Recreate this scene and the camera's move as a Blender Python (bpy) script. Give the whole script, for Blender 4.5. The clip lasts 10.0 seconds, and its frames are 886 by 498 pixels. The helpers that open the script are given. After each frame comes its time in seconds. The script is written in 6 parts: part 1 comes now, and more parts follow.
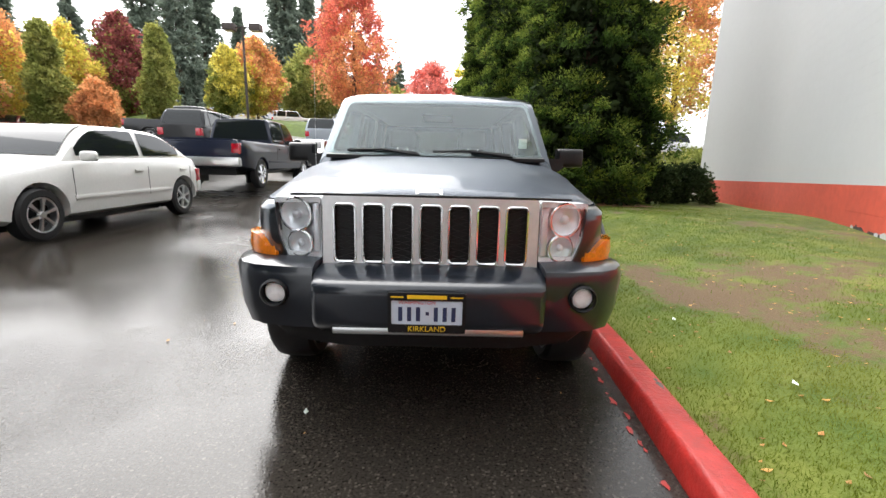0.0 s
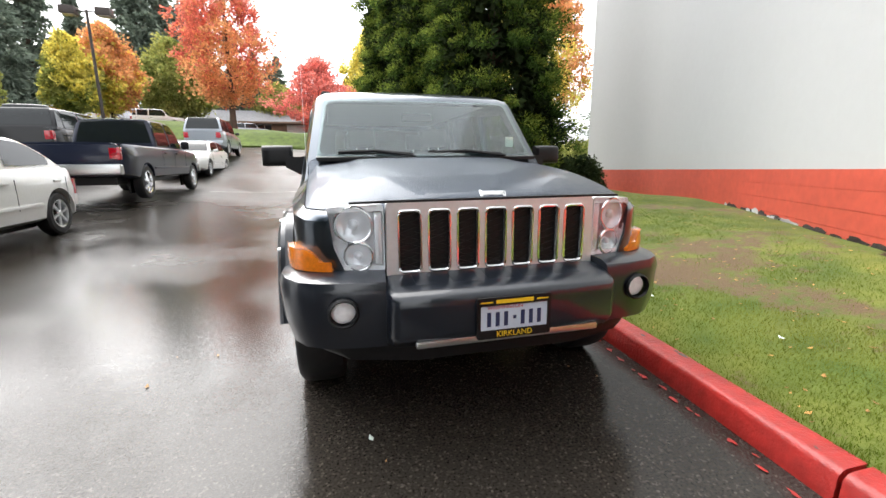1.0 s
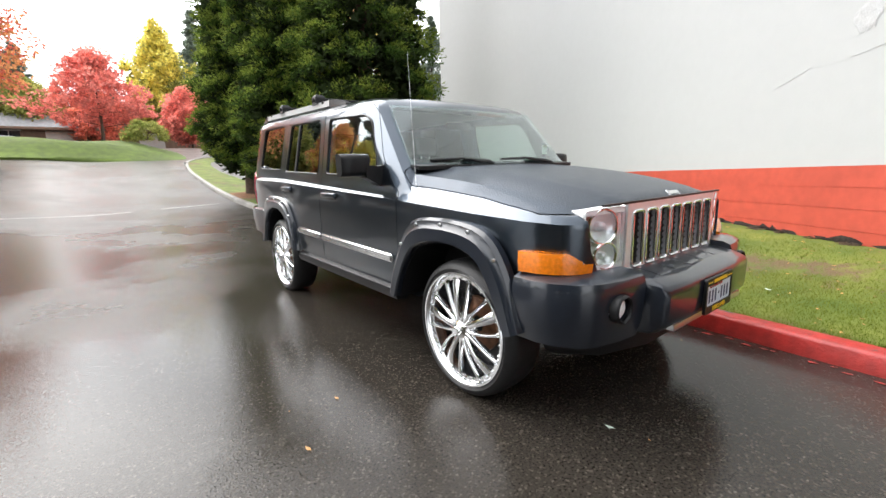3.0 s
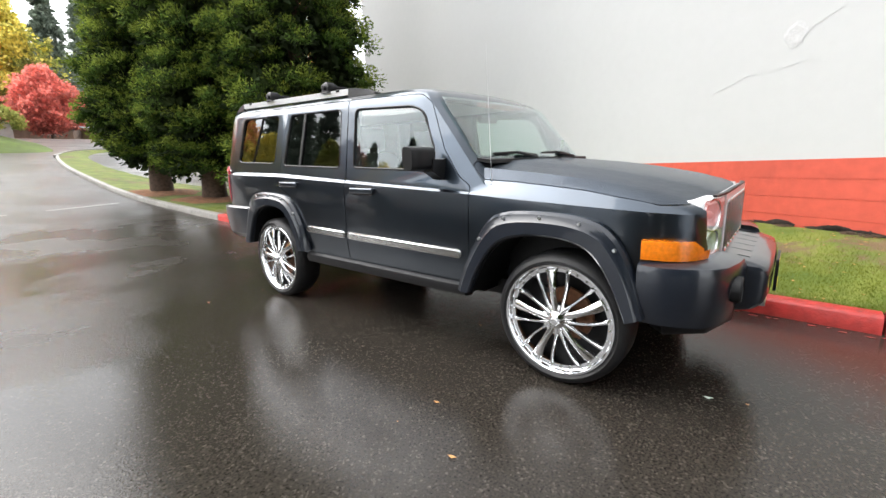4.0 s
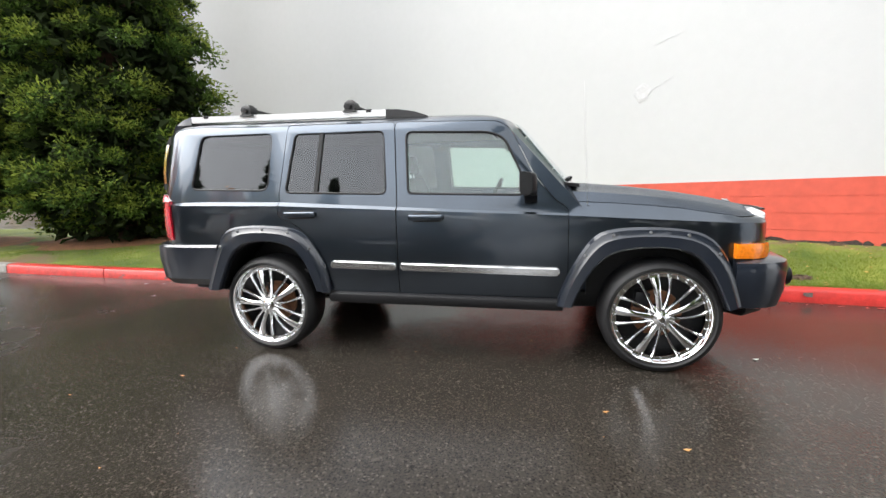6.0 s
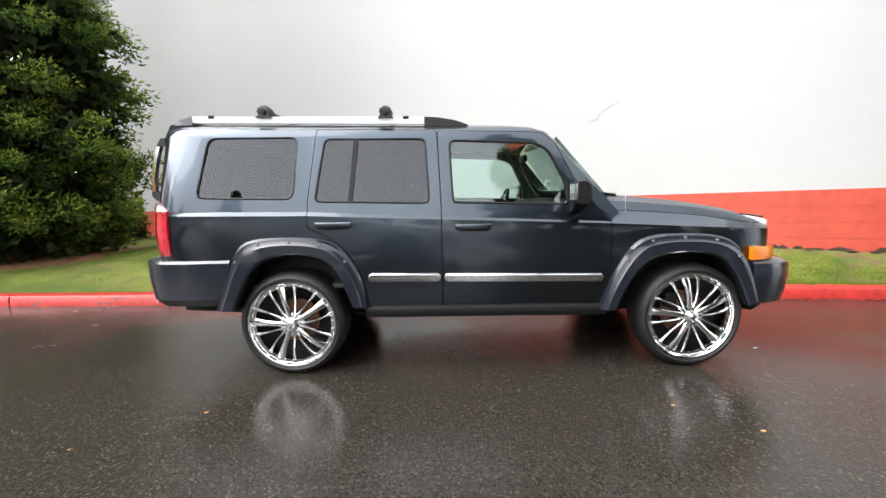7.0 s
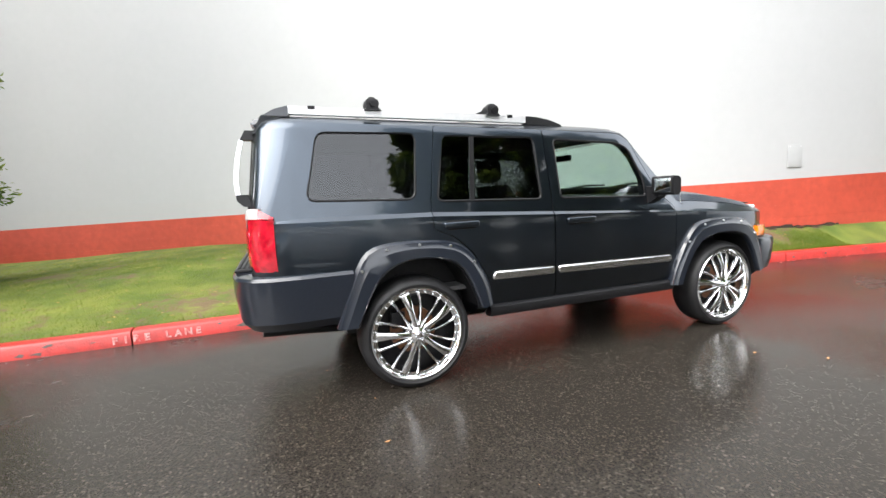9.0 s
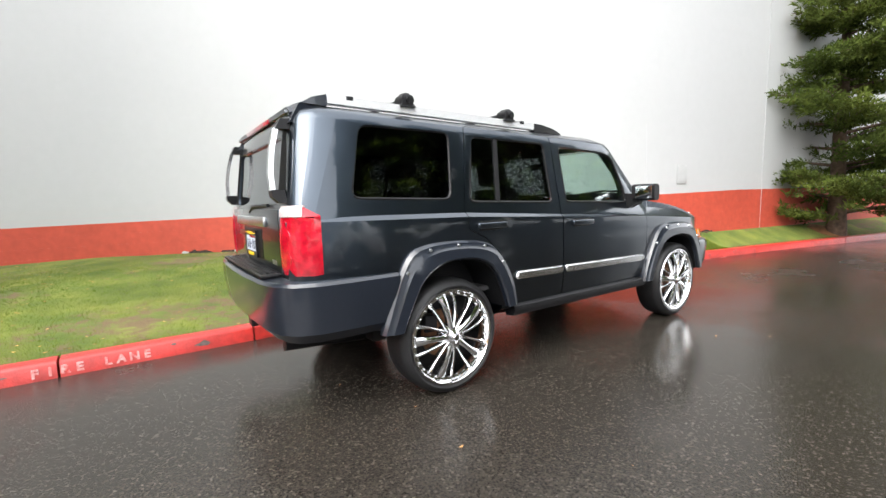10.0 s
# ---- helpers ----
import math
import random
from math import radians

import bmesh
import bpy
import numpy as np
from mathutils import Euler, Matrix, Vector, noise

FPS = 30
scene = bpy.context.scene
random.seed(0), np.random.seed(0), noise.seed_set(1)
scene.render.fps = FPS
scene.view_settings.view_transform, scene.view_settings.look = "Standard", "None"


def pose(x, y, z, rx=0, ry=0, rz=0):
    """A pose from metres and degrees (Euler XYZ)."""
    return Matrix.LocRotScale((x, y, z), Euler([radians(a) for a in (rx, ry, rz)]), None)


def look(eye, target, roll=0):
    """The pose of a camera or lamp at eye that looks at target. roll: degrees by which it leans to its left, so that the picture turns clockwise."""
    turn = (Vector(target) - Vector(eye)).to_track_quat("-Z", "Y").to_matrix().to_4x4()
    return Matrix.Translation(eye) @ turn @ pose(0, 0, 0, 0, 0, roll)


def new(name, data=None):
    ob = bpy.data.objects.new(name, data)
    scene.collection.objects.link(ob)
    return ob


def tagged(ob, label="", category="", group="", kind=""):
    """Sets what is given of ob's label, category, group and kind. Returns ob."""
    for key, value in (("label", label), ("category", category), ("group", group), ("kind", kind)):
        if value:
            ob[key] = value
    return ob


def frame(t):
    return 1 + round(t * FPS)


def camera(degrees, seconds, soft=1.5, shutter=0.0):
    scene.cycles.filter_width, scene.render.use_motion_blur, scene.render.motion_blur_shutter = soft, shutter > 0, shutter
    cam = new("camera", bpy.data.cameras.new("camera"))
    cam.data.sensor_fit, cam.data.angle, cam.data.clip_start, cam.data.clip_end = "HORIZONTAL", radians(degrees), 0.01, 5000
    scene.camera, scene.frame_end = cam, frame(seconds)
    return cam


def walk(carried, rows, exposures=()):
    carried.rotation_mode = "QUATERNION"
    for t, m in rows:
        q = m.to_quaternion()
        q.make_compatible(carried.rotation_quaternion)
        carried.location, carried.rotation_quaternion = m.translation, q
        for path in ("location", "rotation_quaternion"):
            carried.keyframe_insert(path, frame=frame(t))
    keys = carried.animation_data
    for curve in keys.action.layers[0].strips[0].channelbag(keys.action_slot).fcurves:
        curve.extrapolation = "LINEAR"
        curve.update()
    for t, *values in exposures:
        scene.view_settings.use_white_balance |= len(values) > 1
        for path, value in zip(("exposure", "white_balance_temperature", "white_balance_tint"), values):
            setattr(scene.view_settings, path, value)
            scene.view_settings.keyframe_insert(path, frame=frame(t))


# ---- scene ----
cam = camera(91.8, 10.0)
PATH = [
    (0, (0.07, -2.555, 1.187), (0.087, -0.595, 0.793), 1.4),
    (0.5, (-0.263, -2.48, 1.196), (-0.017, -0.541, 0.775), 0.5),
    (1, (-0.664, -2.408, 1.2), (-0.167, -0.513, 0.798), -0.5),
    (1.5, (-1.077, -2.281, 1.193), (-0.368, -0.445, 0.837), -0.5),
    (2, (-1.471, -2.1, 1.211), (-0.612, -0.325, 0.88), -0.8),
    (2.5, (-1.9, -1.913, 1.215), (-0.856, -0.245, 0.855), -0.5),
    (3, (-2.263, -1.643, 1.217), (-1.043, -0.103, 0.843), -1.6),
    (3.2, (-2.399, -1.517, 1.236), (-1.114, -0.032, 0.86), -1.7),
    (4.3, (-3.101, -0.686, 1.243), (-1.494, 0.429, 0.827), -0.2),
    (4.5, (-3.192, -0.546, 1.262), (-1.523, 0.477, 0.855), 1.0),
    (5, (-3.433, -0.142, 1.279), (-1.615, 0.601, 0.903), -0.3),
    (5.5, (-3.594, 0.279, 1.272), (-1.719, 0.853, 0.876), -0.6),
    (5.7, (-3.64, 0.455, 1.286), (-1.745, 0.981, 0.918), -0.7),
    (6.8, (-3.781, 1.612, 1.25), (-1.799, 1.678, 0.986), -2.6),
    (7, (-3.758, 1.721, 1.269), (-1.776, 1.72, 1.002), -1.2),
    (7.5, (-3.744, 2.198, 1.25), (-1.767, 1.993, 1.032), -3.1),
    (8, (-3.66, 2.648, 1.246), (-1.706, 2.335, 0.957), -3.4),
    (8.5, (-3.554, 3.097, 1.252), (-1.631, 2.589, 1.043), -3.0),
    (9, (-3.439, 3.535, 1.274), (-1.579, 2.849, 1.01), -2.7),
    (9.5, (-3.236, 3.931, 1.244), (-1.463, 3.051, 0.955), -2.3),
    (10, (-2.994, 4.334, 1.236), (-1.366, 3.196, 1.006), -1.7),
]
walk(cam, [(t, look(eye, target, roll)) for t, eye, target, roll in PATH], exposures=[(0.0, 2.0), (5.5, 2.02), (7.0, 2.16), (10.0, 2.27)])

# ---- world and light: an overcast, wet autumn day ----
SUN_EL, SUN_AZ = 50.0, 334.0
world = bpy.data.worlds.new("overcast_sky")
scene.world = world
world.use_nodes = True
wt = world.node_tree
wt.nodes.clear()
w_out = wt.nodes.new("ShaderNodeOutputWorld")
w_bg = wt.nodes.new("ShaderNodeBackground")
w_sky = wt.nodes.new("ShaderNodeTexSky")
w_sky.sky_type = "NISHITA"
w_sky.sun_disc = False
w_sky.sun_elevation, w_sky.sun_rotation = radians(SUN_EL), radians(SUN_AZ)
w_sky.air_density, w_sky.dust_density, w_sky.ozone_density = 1.0, 3.5, 1.0
w_hs = wt.nodes.new("ShaderNodeHueSaturation")
w_hs.inputs["Saturation"].default_value = 0.2
wt.links.new(w_sky.outputs[0], w_hs.inputs["Color"])
w_veil = wt.nodes.new("ShaderNodeMix")
w_veil.data_type = "RGBA"
w_veil.inputs["Factor"].default_value = 0.5
w_veil.inputs["B"].default_value = (6.0, 6.1, 6.25, 1)
wt.links.new(w_hs.outputs[0], w_veil.inputs["A"])
wt.links.new(w_veil.outputs["Result"], w_bg.inputs["Color"])
w_bg.inputs["Strength"].default_value = 0.13
wt.links.new(w_bg.outputs[0], w_out.inputs["Surface"])
sun_data = bpy.data.lights.new("sun", "SUN")
sun_data.energy, sun_data.angle, sun_data.color = 0.8, radians(66), (1.0, 0.975, 0.95)
sun = new("sun", sun_data)
sun.matrix_world = look((0, 0, 30), (30 * math.cos(radians(SUN_EL)) * -math.sin(radians(SUN_AZ)), 30 * math.cos(radians(SUN_EL)) * -math.cos(radians(SUN_AZ)), 30 - 30 * math.sin(radians(SUN_EL))))


# ---- materials ----
def mat(name, base, rough=0.5, metal=0.0, vary=0.15, scale=6.0, bump=0.0, bump_scale=60.0, coat=0.0, spec=0.5, island=0.0, each=0.0, rough_vary=0.0, second=None, stain_scale=0.6, stain=0.0):
    """Principled surface with two scales of mottling, optional relief and per-piece change of tone."""
    m = bpy.data.materials.new(name)
    m.use_nodes = True
    nt = m.node_tree
    b = nt.nodes["Principled BSDF"]
    geo = nt.nodes.new("ShaderNodeTexCoord")
    n1 = nt.nodes.new("ShaderNodeTexNoise")
    n1.inputs["Scale"].default_value, n1.inputs["Detail"].default_value = scale, 6
    nt.links.new(geo.outputs["Object"], n1.inputs["Vector"])
    n2 = nt.nodes.new("ShaderNodeTexNoise")
    n2.inputs["Scale"].default_value, n2.inputs["Detail"].default_value = stain_scale, 4
    nt.links.new(geo.outputs["Object"], n2.inputs["Vector"])
    mix = nt.nodes.new("ShaderNodeMix")
    mix.data_type = "RGBA"
    lo = [max(0, c * (1 - vary)) for c in base[:3]] + [1]
    hi = [min(1, c * (1 + vary)) for c in (second or base)[:3]] + [1]
    mix.inputs["A"].default_value, mix.inputs["B"].default_value = lo, hi
    ramp = nt.nodes.new("ShaderNodeMapRange")
    ramp.inputs["From Min"].default_value, ramp.inputs["From Max"].default_value = 0.3, 0.7
    nt.links.new(n1.outputs["Fac"], ramp.inputs["Value"])
    nt.links.new(ramp.outputs[0], mix.inputs["Factor"])
    colour = mix.outputs["Result"]
    if stain:
        s = nt.nodes.new("ShaderNodeMapRange")
        s.inputs["From Min"].default_value, s.inputs["From Max"].default_value = 0.35, 0.65
        s.inputs["To Min"].default_value, s.inputs["To Max"].default_value = 1 - stain, 1
        nt.links.new(n2.outputs["Fac"], s.inputs["Value"])
        mul = nt.nodes.new("ShaderNodeMix")
        mul.data_type, mul.blend_type = "RGBA", "MULTIPLY"
        mul.inputs["Factor"].default_value = 1
        nt.links.new(colour, mul.inputs["A"])
        nt.links.new(s.outputs[0], mul.inputs["B"])
        colour = mul.outputs["Result"]
    if island or each:
        src = nt.nodes.new("ShaderNodeNewGeometry" if island else "ShaderNodeObjectInfo")
        hs = nt.nodes.new("ShaderNodeHueSaturation")
        mr = nt.nodes.new("ShaderNodeMapRange")
        k = island or each
        mr.inputs["To Min"].default_value, mr.inputs["To Max"].default_value = 1 - k, 1 + k
        nt.links.new(src.outputs["Random Per Island" if island else "Random"], mr.inputs["Value"])
        nt.links.new(mr.outputs[0], hs.inputs["Value"])
        nt.links.new(colour, hs.inputs["Color"])
        colour = hs.outputs[0]
    nt.links.new(colour, b.inputs["Base Color"])
    b.inputs["Roughness"].default_value, b.inputs["Metallic"].default_value = rough, metal
    b.inputs["Specular IOR Level"].default_value = spec
    b.inputs["Coat Weight"].default_value, b.inputs["Coat Roughness"].default_value = coat, 0.04
    if rough_vary:
        rr = nt.nodes.new("ShaderNodeMapRange")
        rr.inputs["From Min"].default_value, rr.inputs["From Max"].default_value = 0.35, 0.65
        rr.inputs["To Min"].default_value, rr.inputs["To Max"].default_value = max(0.02, rough - rough_vary), min(1, rough + rough_vary)
        nt.links.new(n2.outputs["Fac"], rr.inputs["Value"])
        nt.links.new(rr.outputs[0], b.inputs["Roughness"])
    if bump:
        n3 = nt.nodes.new("ShaderNodeTexNoise")
        n3.inputs["Scale"].default_value, n3.inputs["Detail"].default_value = bump_scale, 4
        nt.links.new(geo.outputs["Object"], n3.inputs["Vector"])
        bp = nt.nodes.new("ShaderNodeBump")
        bp.inputs["Strength"].default_value, bp.inputs["Distance"].default_value = bump, 0.01
        nt.links.new(n3.outputs["Fac"], bp.inputs["Height"])
        nt.links.new(bp.outputs[0], b.inputs["Normal"])
    return m


def glass(name, tint, alpha_rough=0.0):
    m = bpy.data.materials.new(name)
    m.use_nodes = True
    nt = m.node_tree
    nt.nodes.clear()
    out = nt.nodes.new("ShaderNodeOutputMaterial")
    tr = nt.nodes.new("ShaderNodeBsdfTransparent")
    tr.inputs["Color"].default_value = (*tint, 1)
    gl = nt.nodes.new("ShaderNodeBsdfGlossy")
    gl.inputs["Roughness"].default_value = alpha_rough
    gl.inputs["Color"].default_value = (0.95, 0.97, 1.0, 1)
    lw = nt.nodes.new("ShaderNodeLayerWeight")
    lw.inputs["Blend"].default_value = 0.5
    pw = nt.nodes.new("ShaderNodeMath")
    pw.operation = "POWER"
    pw.inputs[1].default_value = 3.3
    nt.links.new(lw.outputs["Facing"], pw.inputs[0])
    fr = nt.nodes.new("ShaderNodeMapRange")
    fr.inputs["To Min"].default_value, fr.inputs["To Max"].default_value = 0.06, 1.0
    nt.links.new(pw.outputs[0], fr.inputs["Value"])
    mx = nt.nodes.new("ShaderNodeMixShader")
    nt.links.new(fr.outputs[0], mx.inputs[0])
    nt.links.new(tr.outputs[0], mx.inputs[1])
    nt.links.new(gl.outputs[0], mx.inputs[2])
    nt.links.new(mx.outputs[0], out.inputs["Surface"])
    return m


# ---- small builders ----
def part(name, bm, material, parent=None, label="", smooth=40):
    """Link a bmesh as one mesh object, under a thing where one is given."""
    me = bpy.data.meshes.new(name)
    bmesh.ops.recalc_face_normals(bm, faces=bm.faces)
    bm.to_mesh(me)
    bm.free()
    return finish(name, me, material, parent, label, smooth)


def finish(name, me, material, parent=None, label="", smooth=40):
    for m in material if isinstance(material, (list, tuple)) else [material]:
        me.materials.append(m)
    if smooth:
        me.polygons.foreach_set("use_smooth", [True] * len(me.polygons))
        me.set_sharp_from_angle(angle=radians(smooth))
    ob = new(name, me)
    if parent:
        ob.parent = parent
    if label:
        ob["label"] = label
    return ob


def empty(name, m, label, category, group="", kind=""):
    ob = new(name)
    ob.matrix_world = m
    ob.empty_display_size = 0.2
    return tagged(ob, label, category, group, kind)


def raw(verts, faces):
    bm = bmesh.new()
    vs = [bm.verts.new(v) for v in verts]
    for f in faces:
        bm.faces.new([vs[i] for i in f])
    return bm


def box(x0, x1, y0, y1, z0, z1, bevel=0.0, seg=2):
    bm = bmesh.new()
    bmesh.ops.create_cube(bm, size=1, matrix=Matrix.Translation(((x0 + x1) / 2, (y0 + y1) / 2, (z0 + z1) / 2)) @ Matrix.Diagonal((abs(x1 - x0), abs(y1 - y0), abs(z1 - z0), 1)))
    if bevel:
        bmesh.ops.bevel(bm, geom=bm.edges[:], offset=bevel, segments=seg, profile=0.6, affect="EDGES")
    return bm


def tube(p, q, r0, r1=None, seg=12, caps=True):
    p, q = Vector(p), Vector(q)
    bm = bmesh.new()
    m = Matrix.Translation((p + q) / 2) @ (q - p).to_track_quat("Z", "Y").to_matrix().to_4x4()
    bmesh.ops.create_cone(bm, cap_ends=caps, segments=seg, radius1=r0, radius2=r0 if r1 is None else r1, depth=(q - p).length, matrix=m)
    return bm


def join(*bms):
    out = bms[0]
    for b in bms[1:]:
        me = bpy.data.meshes.new("tmp")
        b.to_mesh(me)
        b.free()
        out.from_mesh(me)
        bpy.data.meshes.remove(me)
    return out


def moved(bm, m):
    bmesh.ops.transform(bm, matrix=m, verts=bm.verts)
    return bm


def bar(points, w, h, up=(0, 0, 1)):
    """A rectangular bar swept along a polyline."""
    up = Vector(up)
    pts = [Vector(p) for p in points]
    rings = []
    bm = bmesh.new()
    for i, p in enumerate(pts):
        d = (pts[min(i + 1, len(pts) - 1)] - pts[max(i - 1, 0)]).normalized()
        s = d.cross(up).normalized()
        u = s.cross(d).normalized()
        rings.append([bm.verts.new(p + s * a * w / 2 + u * b * h / 2) for a, b in ((-1, -1), (1, -1), (1, 1), (-1, 1))])
    for a, b in zip(rings, rings[1:]):
        for j in range(4):
            bm.faces.new((a[j], a[(j + 1) % 4], b[(j + 1) % 4], b[j]))
    bm.faces.new(rings[0][::-1])
    bm.faces.new(rings[-1])
    return bm


def hose(points, r, seg=8):
    """A round bar swept along a polyline; r a number or one for each point."""
    pts = [Vector(p) for p in points]
    rs = r if isinstance(r, (list, tuple)) else [r] * len(pts)
    bm = bmesh.new()
    rings = []
    for i, p in enumerate(pts):
        d = (pts[min(i + 1, len(pts) - 1)] - pts[max(i - 1, 0)]).normalized()
        s = d.cross(Vector((0.31, 0.17, 0.93))).normalized()
        u = s.cross(d)
        rings.append([bm.verts.new(p + (s * math.cos(k * math.tau / seg) + u * math.sin(k * math.tau / seg)) * rs[i]) for k in range(seg)])
    for a, b in zip(rings, rings[1:]):
        for j in range(seg):
            bm.faces.new((a[j], a[(j + 1) % seg], b[(j + 1) % seg], b[j]))
    bm.faces.new(rings[0][::-1])
    bm.faces.new(rings[-1])
    return bm


def rounded(poly, r, seg=4):
    """The polygon (2D points, in order) with its corners rounded off."""
    out = []
    n = len(poly)
    rr = r if isinstance(r, (list, tuple)) else [r] * n
    for i in range(n):
        p, a, b = Vector(poly[i]), Vector(poly[i - 1]), Vector(poly[(i + 1) % n])
        u, v = (a - p), (b - p)
        k = min(rr[i], u.length * 0.45, v.length * 0.45)
        s, e = p + u.normalized() * k, p + v.normalized() * k
        for j in range(seg + 1):
            t = j / seg
            out.append(tuple((1 - t) ** 2 * s + 2 * t * (1 - t) * p + t * t * e))
    return out


def prism(poly, a, b, axis="x", taper=None):
    """A 2D polygon pushed from a to b along an axis; the other two axes follow in order (y, z), (x, z) or (x, y)."""
    def at(p, d):
        return {"x": (d, p[0], p[1]), "y": (p[0], d, p[1]), "z": (p[0], p[1], d)}[axis]
    n = len(poly)
    far = taper or poly
    v = [at(p, a) for p in poly] + [at(p, b) for p in far]
    f = [tuple(range(n))[::-1], tuple(range(n, 2 * n))] + [(i, (i + 1) % n, n + (i + 1) % n, n + i) for i in range(n)]
    bm = raw(v, f)
    bmesh.ops.recalc_face_normals(bm, faces=bm.faces)
    return bm


def loft(rings, cap=True, closed=True):
    """Rings of points of equal count, skinned one to the next."""
    n = len(rings[0])
    v = [p for r in rings for p in r]
    f = []
    for i in range(len(rings) - 1):
        for j in range(n if closed else n - 1):
            k = (j + 1) % n
            f.append((i * n + j, i * n + k, (i + 1) * n + k, (i + 1) * n + j))
    if cap:
        f.append(tuple(range(n))[::-1])
        f.append(tuple(range((len(rings) - 1) * n, len(rings) * n)))
    bm = raw(v, f)
    bmesh.ops.recalc_face_normals(bm, faces=bm.faces)
    return bm


def bool_mesh(bm, cutters, mode="DIFFERENCE"):
    """The solid bm less (or within) each of the cutters, as a new bmesh."""
    me = bpy.data.meshes.new("solid")
    bm.to_mesh(me)
    bm.free()
    ob = new("solid", me)
    extra = []
    for c in cutters:
        cm = bpy.data.meshes.new("cutter")
        c.to_mesh(cm)
        c.free()
        co = new("cutter", cm)
        extra.append((co, cm))
        mod = ob.modifiers.new("b", "BOOLEAN")
        mod.operation, mod.solver, mod.object = mode, "EXACT", co
    dg = bpy.context.evaluated_depsgraph_get()
    dg.update()
    out = bmesh.new()
    out.from_mesh(bpy.data.meshes.new_from_object(ob.evaluated_get(dg)))
    bpy.data.objects.remove(ob)
    bpy.data.meshes.remove(me)
    for co, cm in extra:
        bpy.data.objects.remove(co)
        bpy.data.meshes.remove(cm)
    return out


def text(name, body, size, m, material, parent=None, depth=0.001, label="", weight=0.0):
    cu = bpy.data.curves.new(name, "FONT")
    cu.body, cu.size, cu.extrude, cu.align_x, cu.align_y = body, size, depth, "CENTER", "CENTER"
    cu.offset = weight
    tmp = new(name, cu)
    dg = bpy.context.evaluated_depsgraph_get()
    dg.update()
    me = bpy.data.meshes.new_from_object(tmp.evaluated_get(dg))
    bpy.data.objects.remove(tmp)
    bpy.data.curves.remove(cu)
    me.transform(m)
    ob = finish(name, me, material, parent, label, smooth=0)
    return ob


def smooth01(a, b, x):
    t = min(1.0, max(0.0, (x - a) / (b - a)))
    return t * t * (3 - 2 * t)


def soft(x, k=1.5):
    return k * math.log1p(math.exp(min(30, x / k)))


# ---- lie of the land ----
def ground_z(x, y):
    """Height of the asphalt: flat where the car stands, up towards the parked row and the far end of the lot."""
    return 0.16 * smooth01(-2.0, -5.0, x) + 0.2 * soft(-x - 7.0, 0.5) - 0.17 * soft(-x - 10.0, 0.6) - 0.03 * soft(-x - 24, 2) + 0.035 * soft(y - 7) + 0.088 * soft(y - 15) - 0.075 * soft(y - 40, 2) - 0.048 * soft(y - 62, 4)


CURB = [(-5.2, -26), (-2.6, -17), (-0.75, -10), (0.1, -6.7), (0.64, -4.1), (0.93, -2), (1.02, -1), (1.09, 0.2), (1.13, 3), (1.14, 6), (1.14, 8.6)]
CURB_GREY = [(1.14, 8.6), (1.18, 11), (1.22, 15), (1.28, 19), (1.4, 23), (1.9, 27), (2.9, 29.2), (4.5, 30.2), (8, 31), (14, 32)]


def spline(points, step):
    """Points every step metres on a smooth curve through the given ones."""
    pts = [Vector((*p, 0)) for p in points]
    dense = []
    for i in range(len(pts) - 1):
        p0, p1, p2, p3 = pts[max(i - 1, 0)], pts[i], pts[i + 1], pts[min(i + 2, len(pts) - 1)]
        for k in range(20):
            t = k / 20
            dense.append(0.5 * ((2 * p1) + (p2 - p0) * t + (2 * p0 - 5 * p1 + 4 * p2 - p3) * t * t + (3 * p1 - p0 - 3 * p2 + p3) * t ** 3))
    dense.append(pts[-1])
    out, run = [dense[0]], 0.0
    for a, b in zip(dense, dense[1:]):
        run += (b - a).length
        if run >= step:
            out.append(b)
            run = 0.0
    return out


EDGE = spline(CURB + CURB_GREY[1:], 0.25)
EDGE_Y = np.array([p.y for p in EDGE])
EDGE_X = np.array([p.x for p in EDGE])


def curb_x(y):
    return float(np.interp(y, EDGE_Y, EDGE_X))


def wall_point(s):
    """A point of the building's gently curving front, s metres along it."""
    x, y, a = 3.479, -0.76, 4.26
    n = max(2, int(abs(s - a) / 0.25))
    for k in range(n):
        m = a + (k + 0.5) / n * (s - a)
        h = radians(31.65 - 7.6 * smooth01(7.5, 11.5, m) - 20.5 * smooth01(2.4, -1.2, m) - 16.5 * smooth01(13.6, 15.8, m))
        x, y = x + (s - a) / n * math.sin(h), y + (s - a) / n * math.cos(h)
    return Vector((x, y, 0))


WALL = [(s, wall_point(s)) for s in [-24.0 + 0.5 * k for k in range(86)]]
WALL_Y = np.array([p.y for s, p in WALL])
WALL_X = np.array([p.x for s, p in WALL])


def lawn_z(x, y):
    """Height of the grass: level with the curb's top at its edge, banked up to the foot of the building."""
    w = max(0.5, float(np.interp(y, WALL_Y, WALL_X)) - curb_x(y))
    d = max(0.0, x - curb_x(y) - 0.15)
    bank = 0.26 - 0.24 * smooth01(4.5, 9.5, y)
    return ground_z(min(x, curb_x(y) + 0.1), y) * (1 - 0.55 * smooth01(0, 5, d)) + 0.12 + bank * smooth01(0, min(w - 0.15, 3.0), d) + 0.012 * noise.noise((x * 1.3, y * 1.3, 0))


